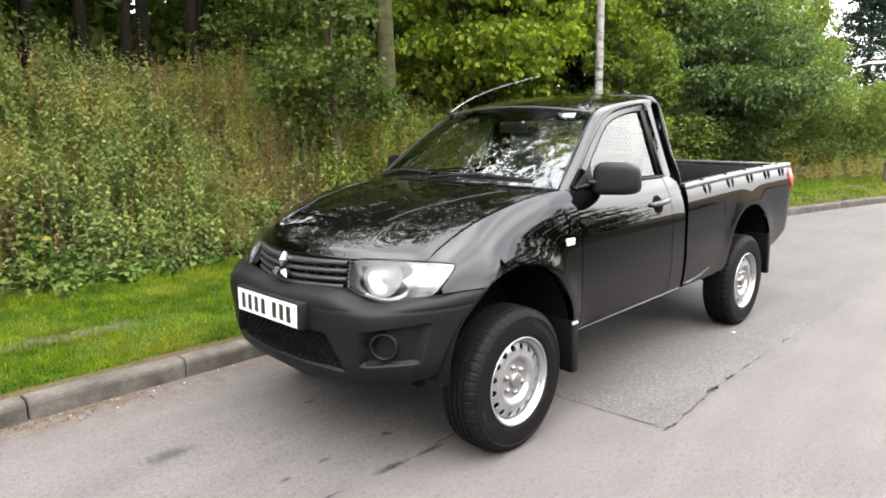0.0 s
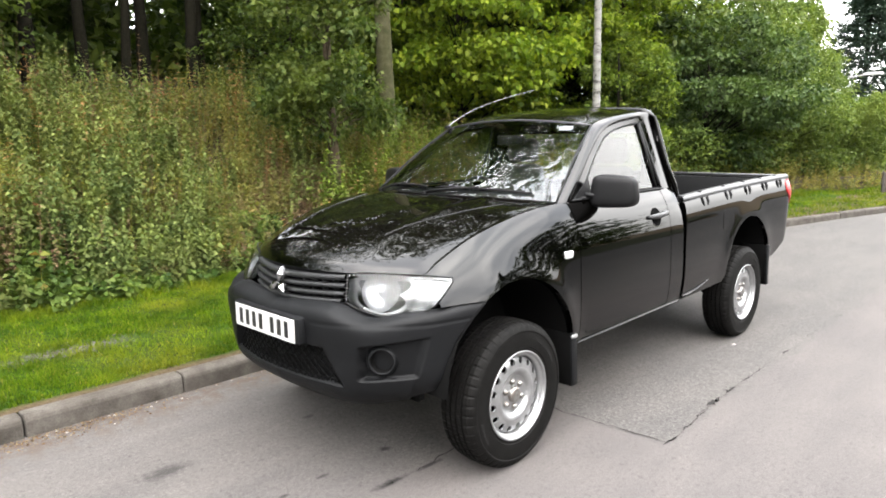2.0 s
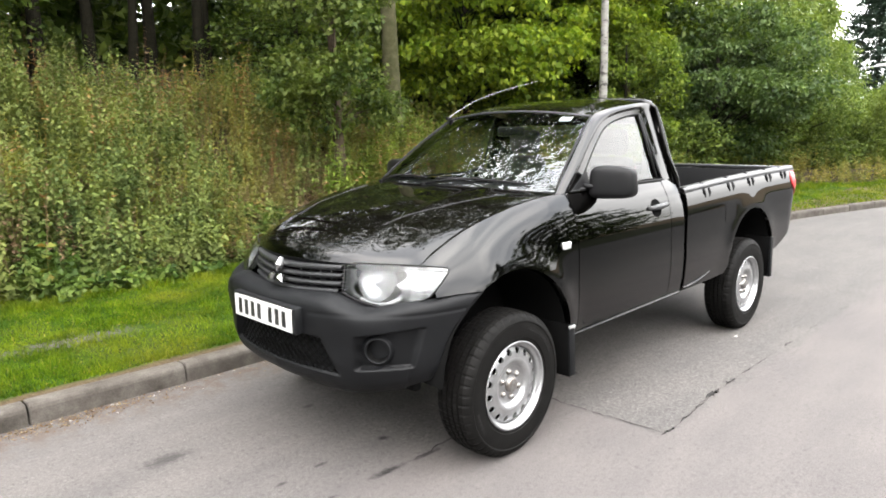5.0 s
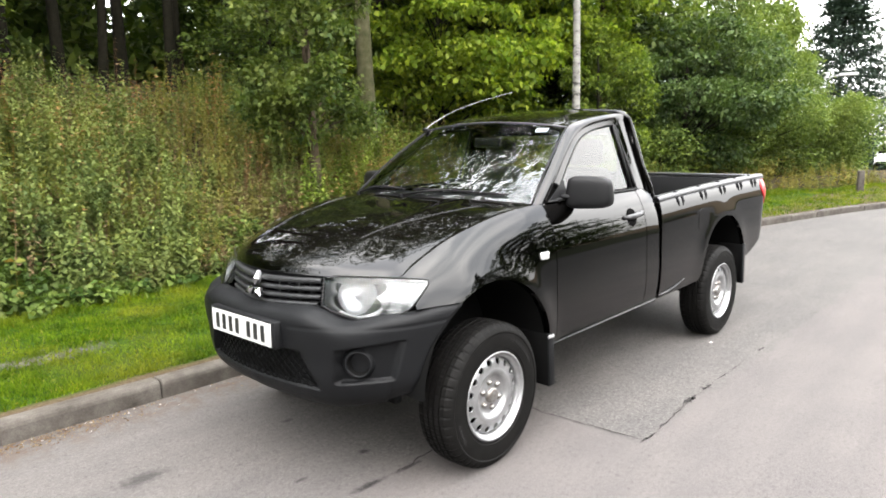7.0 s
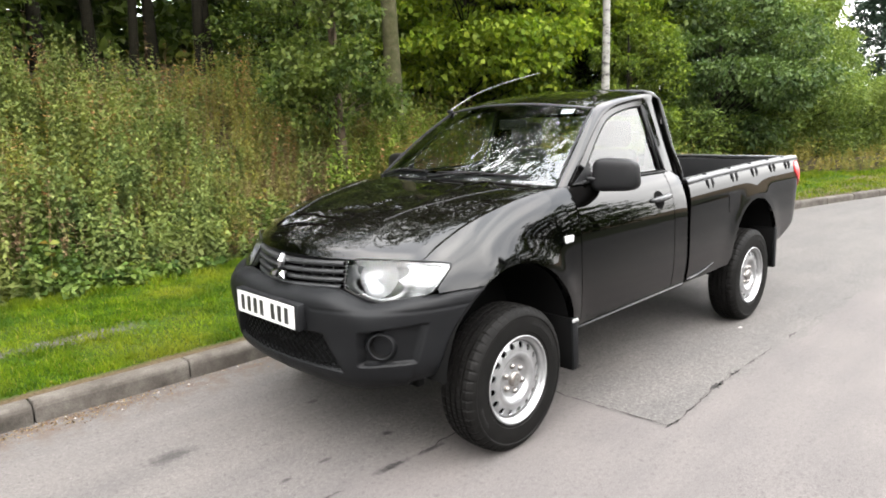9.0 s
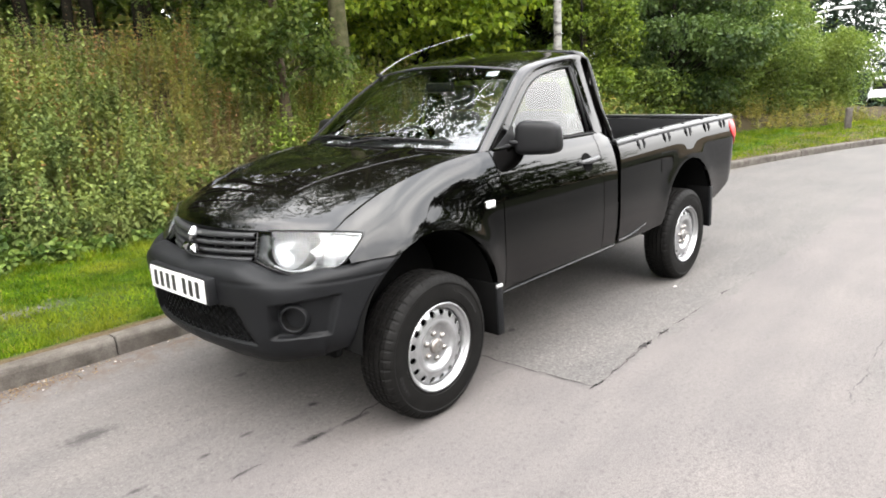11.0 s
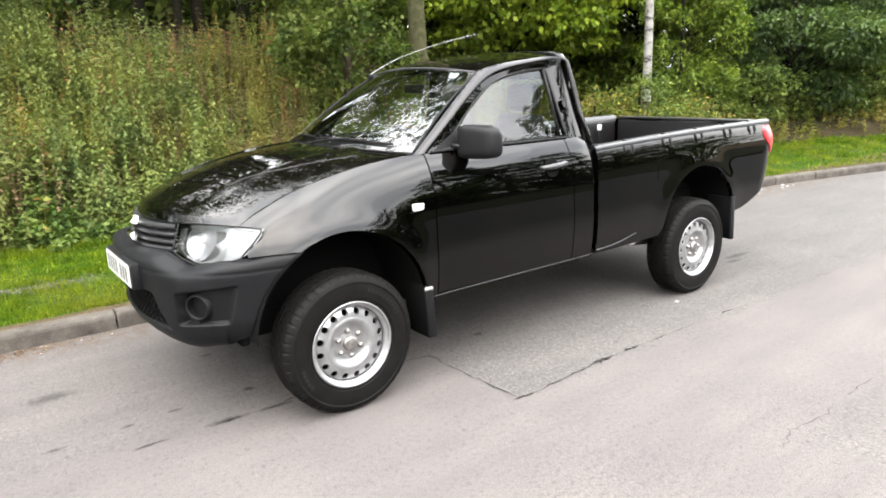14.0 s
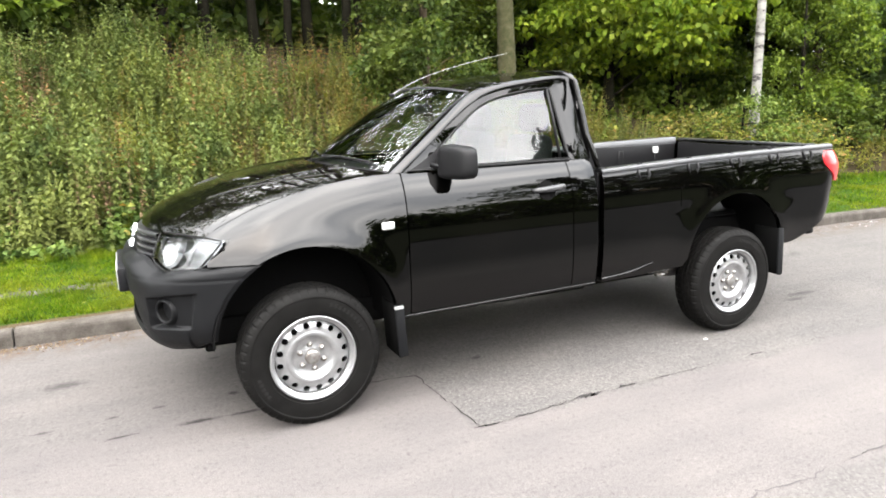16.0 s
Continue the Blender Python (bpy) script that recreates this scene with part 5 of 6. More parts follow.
    CREASE = ((1.84, 0.532), (1.95, 0.537), (2.08, 0.552), (2.25, 0.592))
    BACK = ((3.44, 0.585), (3.56, 0.595), (3.75, 0.655), (3.9, 0.715), (3.98, 0.745))
    ENDX = ((0.70, -0.045), (0.78, -0.01), (0.95, 0.030), (1.12, 0.045), (1.24, 0.0))

    def bed_column(x, z0, n=22):
        z1 = curve_at(TOP, x)
        out = []
        for j in range(n + 1):
            z = z0 + (z1 - z0) * math.sin(math.pi / 2 * j / n)
            w = shell(x, z, z1 + 0.02, 0.808, 0.96, 2.4) - 0.07 * smoothstep(3.80, 4.02, x) ** 2
            out.append((x + curve_at(ENDX, z) * smoothstep(3.5, 3.98, x), w, z))
        return out

    xs = [1.842 + 0.055 * i for i in range(13)]
    cols = [bed_column(x, curve_at(LOW, x)) for x in xs]
    for i in range(41):
        a = math.pi - 0.10 - (math.pi - 0.20) * i / 40
        x = REAR_ARCH[0] + REAR_ARCH[2] * math.cos(a)
        cols.append(bed_column(x, arch_z(x, REAR_ARCH, 0.56)))
    cols += [bed_column(3.445 + (3.98 - 3.445) * i / 14, curve_at(BACK, 3.445 + (3.98 - 3.445) * i / 14)) for i in range(15)]
    bed_side = grid("bed_side", cols, paint, truck, "", s, (0, -0.04, 0))
    tube("bed_lip", [Vector((x, s * (curve_at(SIDE, curve_at(CREASE, x)) + 0.002), curve_at(CREASE, x))) for x in (1.846 + 0.04 * k for k in range(11))], [0.010] * 7 + [0.008, 0.006, 0.004, 0.002], paint, bed_side, "", 8)
    # tail lamp wrapped round the rear corner
    rows = []
    for i in range(13):
        z = 1.0 + 0.225 * i / 12
        fr = 3.945 - 0.145 * smoothstep(0.99, 1.15, z) + 0.03 * smoothstep(1.18, 1.225, z)
        row = []
        for j in range(9):
            x = fr + (3.98 - fr) * j / 8
            w = shell(x, z, 1.26, 0.808, 0.96, 2.4) - 0.07 * smoothstep(3.80, 4.02, x) ** 2 + 0.008
            row.append((x + curve_at(ENDX, z) * smoothstep(3.5, 3.98, x) + 0.006 + 0.03 * smoothstep(2, 8, j) * math.sin(math.pi * (0.15 + 0.7 * i / 12)), w + 0.005 * math.sin(math.pi * j / 8), z))
        x_end = row[-1][0]
        row += [(x_end + 0.006, row[-1][1] - 0.03, z), (x_end + 0.008, row[-1][1] - 0.13, z)]
        rows.append(row)
    grid("tail_lamp", rows, red_lens, truck, "red tail lamp wrapped round the corner", s, (-0.01, -0.02, 0))
    # rail on the bed side with rope hooks
    rail = []
    for i in range(33):
        x = 1.85 + (3.945 - 1.85) * i / 32
        z = curve_at(TOP, x) + 0.004
        rail.append([(x, 0.808 + dy, z + dz) for dy, dz in ((0.012, -0.012), (0.019, 0.002), (0.016, 0.022), (0.004, 0.030), (-0.05, 0.030), (-0.066, 0.024), (-0.068, -0.03))])
    bed_rail = grid("bed_rail", rail, rail_grey, truck, "dark grey plastic rail along the bed side", s)
    tube("rail_strip", [Vector((x, s * 0.8285, curve_at(TOP, x) - 0.004)) for x in (1.86 + 0.16 * k for k in range(14))], 0.007, dark_plastic, bed_rail, "black strip under the rail", 6)
    for x in (2.16, 2.57, 2.95, 3.32, 3.66):
        z = curve_at(TOP, x)
        pts = [Vector((x + dx, s * (0.836 + dy), z + dz)) for dx, dy, dz in ((-0.04, 0, 0.004), (-0.043, 0.012, -0.028), (-0.032, 0.012, -0.058), (-0.012, 0.002, -0.066), (0.012, 0.002, -0.066), (0.032, 0.012, -0.058), (0.043, 0.012, -0.028), (0.04, 0, 0.004))]
        tube("rope_hook", pts, [0.008, 0.008, 0.007, 0.003, 0.003, 0.007, 0.008, 0.008], dark_plastic, bed_rail, "black rope hook", 6)
        part("rail_bolt", box_bm(x - 0.014, x + 0.014, s * 0.80 - 0.012, s * 0.80 + 0.012, z + 0.032, z + 0.042, 0.003, 1), dark_plastic, bed_rail)
    # wheel arch liners
    for (cx, cz, r), w0 in ((FRONT_ARCH, 0.845), (REAR_ARCH, 0.845)):
        rows = []
        for i in range(25):
            a = -0.05 + (math.pi + 0.05) * i / 24
            rows.append([(cx + (r - 0.004) * math.cos(a), w, cz + (r - 0.004) * math.sin(a)) for w in (w0, 0.62, 0.40)])
        liner = grid("arch_liner", rows, matt_black, truck, "black wheel arch liner", s)
    # mud flaps
    for x0, z0, z1 in ((0.452, 0.275, 0.575), (3.385, 0.355, 0.70)):
        bm = box_bm(x0, x0 + 0.022, min(s * 0.665, s * 0.872), max(s * 0.665, s * 0.872), z0, z1, 0.006, 2)
        for v in bm.verts:
            v.co.x += 0.05 * (z1 - v.co.z) / (z1 - z0) * (0.4 if x0 < 1 else 0.9)
        flap = part("mud_flap", bm, matt_black, truck, "black rubber mud flap")
        bm = box_bm(x0, x0 + 0.052, min(s * 0.862, s * 0.878), max(s * 0.862, s * 0.878), z0 + 0.004, z1 + 0.004, 0.006, 2)
        for v in bm.verts:
            v.co.x += 0.05 * (z1 - v.co.z) / (z1 - z0) * 0.4
        part("flap_bracket", bm, plastic, flap)
        if x0 < 1:
            part("flap_clip", box_bm(x0 - 0.004, x0 + 0.05, min(s * 0.874, s * 0.886), max(s * 0.874, s * 0.886), z1 - 0.022, z1 - 0.004, 0.004, 1), metal_dull, flap, "small bright steel clip")

# fuel flap on the near side
flap_rows = []
for i in range(13):
    z = 0.925 + 0.15 * i / 12
    cut = 0.028 * (1 - math.sqrt(max(0.0, 1 - (max(abs(i / 6 - 1) - 0.65, 0) / 0.35) ** 2)))
    flap_rows.append([(x, shell(x, z, 1.215, 0.808, 0.96, 2.4) + 0.0022, z) for x in (2.46 + cut + (0.18 - 2 * cut) * k / 10 for k in range(11))])
fuel_flap = grid("fuel_flap", flap_rows, paint, truck, "", -1, (0, -0.002, 0))

# bonnet
HL = ((0.0, -0.462, 0.684, 1.012), (0.1, -0.364, 0.692, 1.066), (0.3, -0.17, 0.706, 1.150), (0.6, 0.12, 0.724, 1.224), (0.8, 0.33, 0.738, 1.256), (1.0, 0.50, 0.742, 1.272))
HC = ((0.0, -0.715, 1.012), (0.05, -0.69, 1.052), (0.15, -0.60, 1.105), (0.3, -0.44, 1.170), (0.6, -0.12, 1.250), (0.8, 0.09, 1.280), (1.0, 0.27, 1.298))
rows = []
for i in range(61):
    u = (i / 60) ** 1.3
    ex, ew, ez = curve_at(HL, u)
    cx, cz = curve_at(HC, u)
    row = []
    for j in range(65):
        v = -1 + j / 32
        k = abs(v)
        x = cx + (ex - cx) * k**2.1
        z = cz + (ez - cz) * k**2.4
        z += 0.009 * math.exp(-((k - 0.60 + 0.08 * u) / 0.055) ** 2) * smoothstep(0.02, 0.3, u)
        z -= 0.012 * smoothstep(0.93, 1.0, k) * smoothstep(0.0, 0.1, u) * 0.5
        row.append((x, v * (ew - 0.003), z))
    rows.append(row)
HOOD_ROWS = rows
hood = grid("bonnet", rows, paint, truck, "glossy black bonnet with raised creases", 1, (0.012, 0, -0.03))
# fine raised crease on each half
for s in (-1, 1):
    crease = []
    for i in range(22, 54):
        k = 32 + s * 32 * (0.39 + 0.44 * (i / 60) ** 1.3)
        a, b = Vector(HOOD_ROWS[i][int(k)]), Vector(HOOD_ROWS[i][int(k) + 1])
        crease.append(a.lerp(b, k - int(k)))
    tube("bonnet_crease", crease, [0.001] + [0.003] * 30 + [0.001], paint, hood, "fine raised crease", 8)

# windscreen, cowl, wipers and roof
def screen_point(u, v):
    k = 1 - v * v
    a = Vector((0.510 - 0.190 * k, 0.728 * v, 1.276 + 0.022 * k))
    b = Vector((1.066 - 0.075 * k, 0.586 * v, 1.686 + 0.042 * k))
    p = a.lerp(b, u)
    return p + Vector((-0.6, 0, 0.8)) * 0.018 * math.sin(math.pi * u)


screen = grid("windscreen", [[tuple(screen_point(i / 16, -1 + j / 14)) for j in range(29)] for i in range(17)], screen_glass, truck, "laminated windscreen mirroring trees and sky")
for s in (-1, 1):
    tube("screen_trim", [screen_point(i / 12, s) + Vector((-0.002, s * 0.002, 0.002)) for i in range(13)], 0.006, dark_plastic, screen, "black windscreen edge trim", 6)
tube("screen_trim", [screen_point(1, -1 + i / 10) + Vector((-0.001, 0, 0.001)) for i in range(21)], 0.006, rail_grey, screen, "grey trim along the top of the windscreen", 6)
cowl = []
for j in range(29):
    v = -1 + j / 14
    p = screen_point(0, v)
    h = Vector((0.27 + (0.50 - 0.27) * abs(v)**2.1, 0.742 * v, 1.298 + (1.272 - 1.298) * abs(v)**2.4))
    cowl.append([(h.x - 0.02, h.y, h.z - 0.022), (h.x + 0.01, h.y, h.z - 0.016), (p.x + 0.005, p.y, p.z - 0.004), (p.x + 0.05, p.y * 0.98, p.z + 0.025)])
grid("cowl_panel", cowl, dark_plastic, truck, "black plastic panel under the wipers")
for y_p, y_e, lift in ((0.08, -0.60, 0.012), (0.64, 0.10, 0.016)):
    piv = screen_point(0.0, y_p / 0.728) + Vector((-0.02, 0, 0.004))
    pts = []
    for i in range(13):
        q = i / 12
        pts.append(screen_point(0.055 + lift * math.sin(math.pi * q), (y_p - 0.05 + (y_e - y_p + 0.05) * q) / 0.728) + Vector((-0.007, 0, 0.008)))
    wiper = tube("wiper", pts, [0.004] + [0.0078] * 11 + [0.004], dark_plastic, truck, "black windscreen wiper", 6)
    tube("wiper_arm", [piv, piv.lerp(pts[6], 0.5) + Vector((-0.008, 0, 0.010)), pts[6] + Vector((-0.005, 0, 0.008))], [0.010, 0.007, 0.005], dark_plastic, wiper, "", 8)
    part("wiper_pivot", box_bm(piv.x - 0.016, piv.x + 0.016, piv.y - 0.016, piv.y + 0.016, piv.z - 0.015, piv.z + 0.008, 0.006, 2), dark_plastic, wiper)
part("tax_label", box_bm(0, 0.001, -0.055, 0.055, -0.016, 0.016, 0, 1), paper, screen, "small white label inside the windscreen").matrix_basis = Matrix.Translation(screen_point(0.945, -0.74) + Vector((0.018, 0, -0.012))) @ Euler((0, radians(40), radians(-14))).to_matrix().to_4x4()

EDGE = ((0.0, 1.06, 0.590, 1.684), (0.2, 1.22, 0.590, 1.728), (0.5, 1.48, 0.598, 1.762), (0.8, 1.66, 0.602, 1.776), (0.9, 1.735, 0.604, 1.770), (1.0, 1.775, 0.612, 1.738))
rows = []
for i in range(25):
    u = i / 24
    ex, ew, ez = curve_at(EDGE, u)
    row = []
    for j in range(33):
        v = -1 + j / 16
        k = 1 - abs(v) ** 2.6
        z = ez + 0.040 * k + 0.004 * math.sin(math.pi * 5 * v) ** 2 * smoothstep(0.15, 0.35, u) * smoothstep(0.95, 0.8, u) * (abs(v) < 0.8)
        row.append((ex - 0.072 * (1 - v * v) * (1 - u) ** 2 + 0.01 * k * u, v * ew, z))
    rows.append(row)
grid("roof", rows, paint, truck, "black roof panel", 1, (0, 0, -0.02))
# rear wall of the cab with its window
for y0, y1, z0, z1 in ((-0.75, 0.75, 0.50, 1.30), (-0.60, 0.60, 1.64, 1.745), (-0.66, -0.54, 1.28, 1.66), (0.54, 0.66, 1.28, 1.66)):
    part("cab_rear_panel", box_bm(1.775, 1.800, y0, y1, z0, z1, 0.006, 1), paint, truck)
grid("rear_window", [[(1.786, y, z) for z in (1.29, 1.65)] for y in (-0.55, 0.0, 0.55)], screen_glass, truck, "rear cab window")
# black hoop behind the cab
HOOP = ((1.862, 0.772, 1.215), (1.852, 0.762, 1.29), (1.842, 0.716, 1.43), (1.834, 0.676, 1.57), (1.820, 0.642, 1.69), (1.810, 0.624, 1.742), (1.800, 0.592, 1.776), (1.797, 0.54, 1.792), (1.796, 0.40, 1.802), (1.796, 0.20, 1.808), (1.796, 0.0, 1.810))
hoop = [Vector((x - 0.036 * smoothstep(1.2, 1.4, z), -y, z)) for x, y, z in HOOP] + [Vector((x - 0.036 * smoothstep(1.2, 1.4, z), y, z)) for x, y, z in reversed(HOOP[:-1])]
sports_bar = tube("sports_bar", hoop, 0.018, paint, truck, "glossy black tubular hoop behind the cab", 12)
for s in (-1, 1):
    part("bar_foot", box_bm(1.845, 1.905, s * 0.78 - 0.035, s * 0.78 + 0.03, 1.19, 1.222, 0.012, 2), dark_plastic, sports_bar)
# aerial on the far roof pillar
AERIAL = ((0.0, 1.055, 0.600, 1.700), (0.1, 1.13, 0.594, 1.742), (0.3, 1.31, 0.578, 1.822), (0.6, 1.60, 0.545, 1.908), (1.0, 1.97, 0.495, 1.992))
aerial = tube("aerial", [Vector(curve_at(AERIAL, k / 24)) for k in range(25)], [0.0045 - 0.0027 * min(1, k / 8) for k in range(25)], metal_dull, truck, "thin bent radio aerial", 6)
part("aerial_base", box_bm(1.03, 1.075, 0.578, 0.610, 1.685, 1.708, 0.008, 2), dark_plastic, aerial)

# load bed: floor, front wall, liner, tailgate
part("bed_floor", box_bm(1.85, 3.97, -0.50, 0.50, 0.76, 0.79, 0.004, 1), dark_plastic, truck, "black ribbed bed floor")
for s in (-1, 1):
    part("bed_liner", box_bm(1.87, 3.93, min(s * 0.735, s * 0.752), max(s * 0.735, s * 0.752), 0.992, 1.212, 0.006, 2), dark_plastic, truck, "black plastic bed liner")
    bm = box_bm(2.52, 3.46, min(s * 0.48, s * 0.74), max(s * 0.48, s * 0.74), 0.990, 1.03, 0.018, 3)
    part("wheel_box", bm, dark_plastic, truck, "black plastic wheel box in the bed")
    for k in range(5):
        part("liner_rib", box_bm(2.0 + 0.42 * k, 2.06 + 0.42 * k, min(s * 0.725, s * 0.738), max(s * 0.725, s * 0.738), 0.995, 1.17, 0.006, 1), dark_plastic, truck)
part("bed_front_wall", box_bm(1.842, 1.872, -0.79, 0.79, 0.60, 1.190, 0.006, 2), dark_plastic, truck)
tailgate = part("tailgate", box_bm(3.945, 3.995, -0.715, 0.715, 0.72, 1.248, 0.014, 3), paint, truck, "closed black tailgate")
part("tailgate_liner", box_bm(3.930, 3.947, -0.70, 0.70, 0.80, 1.225, 0.006, 2), dark_plastic, tailgate, "black plastic liner on the tailgate")
part("tailgate_rail", box_bm(3.935, 4.000, -0.715, 0.715, 1.246, 1.262, 0.006, 2), rail_grey, tailgate)
latch = part("latch_cap", box_bm(3.66, 3.72, 0.722, 0.736, 1.135, 1.195, 0.006, 2), white_lens, truck, "white latch plate on the bed liner")
part("rear_bumper", box_bm(3.985, 4.06, -0.66, 0.66, 0.56, 0.68, 0.02, 2), plastic, truck, "dark grey rear bumper step")

# front bumper
PLAN = ((0.0, -0.838, 0.0), (0.3, -0.822, 0.27), (0.5, -0.785, 0.46), (0.68, -0.705, 0.625), (0.82, -0.585, 0.752), (0.92, -0.44, 0.822), (1.0, -0.27, 0.872))
WIDE = ((-0.585, 0.752), (-0.52, 0.792), (-0.44, 0.824), (-0.35, 0.850), (-0.235, 0.873))
RIM = ((0.0, 0.862), (0.15, 0.872), (0.34, 0.884), (0.44, 0.884), (0.52, 0.862), (0.62, 0.838), (0.70, 0.842), (0.82, 0.868), (0.92, 0.880), (1.0, 0.885))
FOOT = ((0.0, 0.405), (0.5, 0.408), (0.68, 0.42), (0.82, 0.450), (0.92, 0.483), (1.0, 0.50))
PUSH = ((0.0, 0.115), (0.07, 0.070), (0.16, 0.036), (0.35, 0.014), (0.55, 0.006), (0.75, -0.006), (0.88, -0.006), (0.94, 0.006), (0.975, 0.030), (1.0, 0.065))


def in_quad(w, z, corners, soft):
    """1 well inside a convex four-cornered opening, 0 outside, with a soft edge."""
    d = 9.0
    for (aw, az), (bw, bz) in zip(corners, corners[1:] + corners[:1]):
        n = math.hypot(bw - aw, bz - az)
        d = min(d, ((bw - aw) * (z - az) - (bz - az) * (w - aw)) / n)
    return smoothstep(0.0, soft, d)


INTAKE = [(-0.47, 0.515), (0.47, 0.515), (0.375, 0.690), (-0.375, 0.690)]
FOG = [(0.545, 0.552), (0.765, 0.575), (0.790, 0.762), (0.562, 0.716)]


def bumper_point(sv, t):
    k = abs(sv)
    z = curve_at(FOOT, k) + (curve_at(RIM, k) - curve_at(FOOT, k)) * t
    x, w = curve_at(PLAN, k)
    if k > 0.82:
        q = (k - 0.82) / 0.18
        xe = -math.sqrt(max(0.482**2 - (z - 0.47) ** 2, 0.01))
        x = -0.585 + (xe + 0.585) * q
        w = curve_at(WIDE, x) - 0.02 * smoothstep(0.6, 0.45, z)
    a = smoothstep(0.45, 0.95, k)
    nx, nw = math.cos(a * 1.35), -math.sin(a * 1.35)
    push = curve_at(PUSH, t) * (1 - 0.75 * smoothstep(0.7, 1.0, k))
    push += 0.050 * in_quad(sv_width(sv, w), z, INTAKE, 0.012)
    push += (0.030 + 0.02 * smoothstep(0.72, 0.56, w)) * in_quad(w, z, FOG, 0.008)
    push += 0.010 * smoothstep(0.012, 0.0, abs(z - (0.792 + 0.03 * k)))* 0.3 * (k > 0.35)
    return (x + nx * push, math.copysign(w + nw * push, sv) if k > 0 else 0.0, z)


def sv_width(sv, w):
    return math.copysign(w, sv)


bumper = grid("front_bumper", [[bumper_point(-1 + i / 110, j / 70) for j in range(71)] for i in range(221)], plastic, truck, "grained dark grey plastic front bumper", 1, (0.03, 0, 0))
# mesh in the lower intake
mesh_v, mesh_f = [], []
for i in range(9):
    z = 0.524 + 0.0195 * i
    hw = 0.465 - 0.095 * (z - 0.515) / 0.175 - 0.012
    n_half = int(hw / 0.0115)
    pts = []
    for k in range(-n_half, n_half + 1):
        up_down = (1, 1, -1, -1)[(k + 2 * (i % 2)) % 4]
        y = 0.0115 * k
        pts.append(Vector((-0.803 + 0.30 * y * y, y, z + 0.0072 * up_down)))
    tube_arrays(pts, [0.0034] * len(pts), 4, mesh_v, mesh_f)
mesh_from("intake_mesh", mesh_v, mesh_f, matt_black, bumper, "black honeycomb mesh in the lower intake")
rows = [[(-0.775 + 0.30 * y * y, y, z) for z in (0.505, 0.70)] for y in (-0.47 + 0.0588 * k for k in range(17))]
grid("intake_back", rows, matt_black, bumper)
for s in (-1, 1):
    fog = revolve("fog_lamp", [(0.080, -0.036), (0.070, -0.012), (0.062, 0.001), (0.057, 0.005), (0.052, 0.003), (0.050, -0.012)], plastic, bumper, "round fog lamp blank in the bumper", 32)
    fog.matrix_basis = Matrix.Translation((-0.672, s * 0.632, 0.650)) @ Euler((0, 0, radians(90 - 37 * s))).to_matrix().to_4x4()
    # shallow dish in near-black, its colour giving the shade of a deep hole
    revolve("fog_hole_shade", [(0.0515, -0.003), (0.049, -0.014), (0.042, -0.030), (0.0, -0.034)], matt_black, fog, "near-black dish that gives the shade of a deep fog lamp hollow", 24)
# number plate on its plinth
plinth = part("plate_plinth", box_bm(-0.867, -0.79, -0.285, 0.285, 0.692, 0.822, 0.012, 2), plastic, bumper, "grey plastic number plate plinth")
plate = part("number_plate", box_bm(-0.8715, -0.867, -0.26, 0.26, 0.700, 0.811, 0.0015, 1), plate_white, bumper, "white front number plate with dark bars")
for i, y in enumerate((0.205, 0.145, 0.085, 0.025, -0.075, -0.135, -0.195)):
    part("plate_bar", box_bm(-0.8728, -0.8712, y - 0.016, y + 0.016, 0.717, 0.794, 0.0, 1), ink, plate)

# grille
grille = grid("grille", [[(-0.672 + 0.55 * y * y, y, z) for z in (0.86, 0.93, 1.01)] for y in (-0.40 + 0.05 * k for k in range(17))], matt_black, truck, "dark grey slatted radiator grille")
for z, dz in ((0.990, 0.013), (0.952, 0.011), (0.914, 0.011), (0.880, 0.011)):
    rows = []
    half = 0.372 if z > 0.9 else 0.36
    for k in range(33):
        y = -half + 2 * half * k / 32
        x = -0.742 + 0.62 * y * y + 0.12 * (0.99 - z)*-1
        dip = -0.012 * (1 - abs(y) / half)
        rows.append([(x + 0.035, y, z + dz + dip - 0.002), (x + 0.004, y, z + dz + dip), (x - 0.004, y, z + dz - 0.005 + dip), (x - 0.004, y, z - dz + 0.006 + dip), (x + 0.006, y, z - dz + dip), (x + 0.035, y, z - dz + dip)])
    grid("grille_slat", rows, grille_grey, grille, "dark grey grille bar")
for y in (-0.30, -0.24, -0.18, -0.12, 0.12, 0.18, 0.24, 0.30):
    x = -0.725 + 0.62 * y * y
    part("grille_post", box_bm(x, x + 0.03, y - 0.005, y + 0.005, 0.872, 0.992, 0.002, 1), grille_grey, grille)
bm = bmesh.new()
for ang in (90, 210, 330):
    d = Vector((0, math.cos(radians(ang)), math.sin(radians(ang))))
    e = Vector((0, -d.z, d.y))
    o = Vector((-0.775, 0, 0.936))
    L, Wd = 0.08, 0.023
    ring = [o + d * 0.003, o + d * L / 2 + e * Wd, o + d * L, o + d * L / 2 - e * Wd]
    f = [bm.verts.new(p + Vector((-0.006, 0, 0))) for p in ring]
    b = [bm.verts.new(p + Vector((0.012, 0, 0))) for p in ring]
    peak = bm.verts.new(o + d * L / 2 + Vector((-0.019, 0, 0)))
    bm.faces.new(b[::-1])
    for i in range(4):
        bm.faces.new((f[i], f[(i + 1) % 4], b[(i + 1) % 4], b[i]))
        bm.faces.new((peak, f[(i + 1) % 4], f[i]))
bmesh.ops.recalc_face_normals(bm, faces=bm.faces)
bmesh.ops.rotate(bm, verts=bm.verts, cent=(-0.775, 0, 0.936), matrix=Matrix.Rotation(radians(18), 3, "Y"))
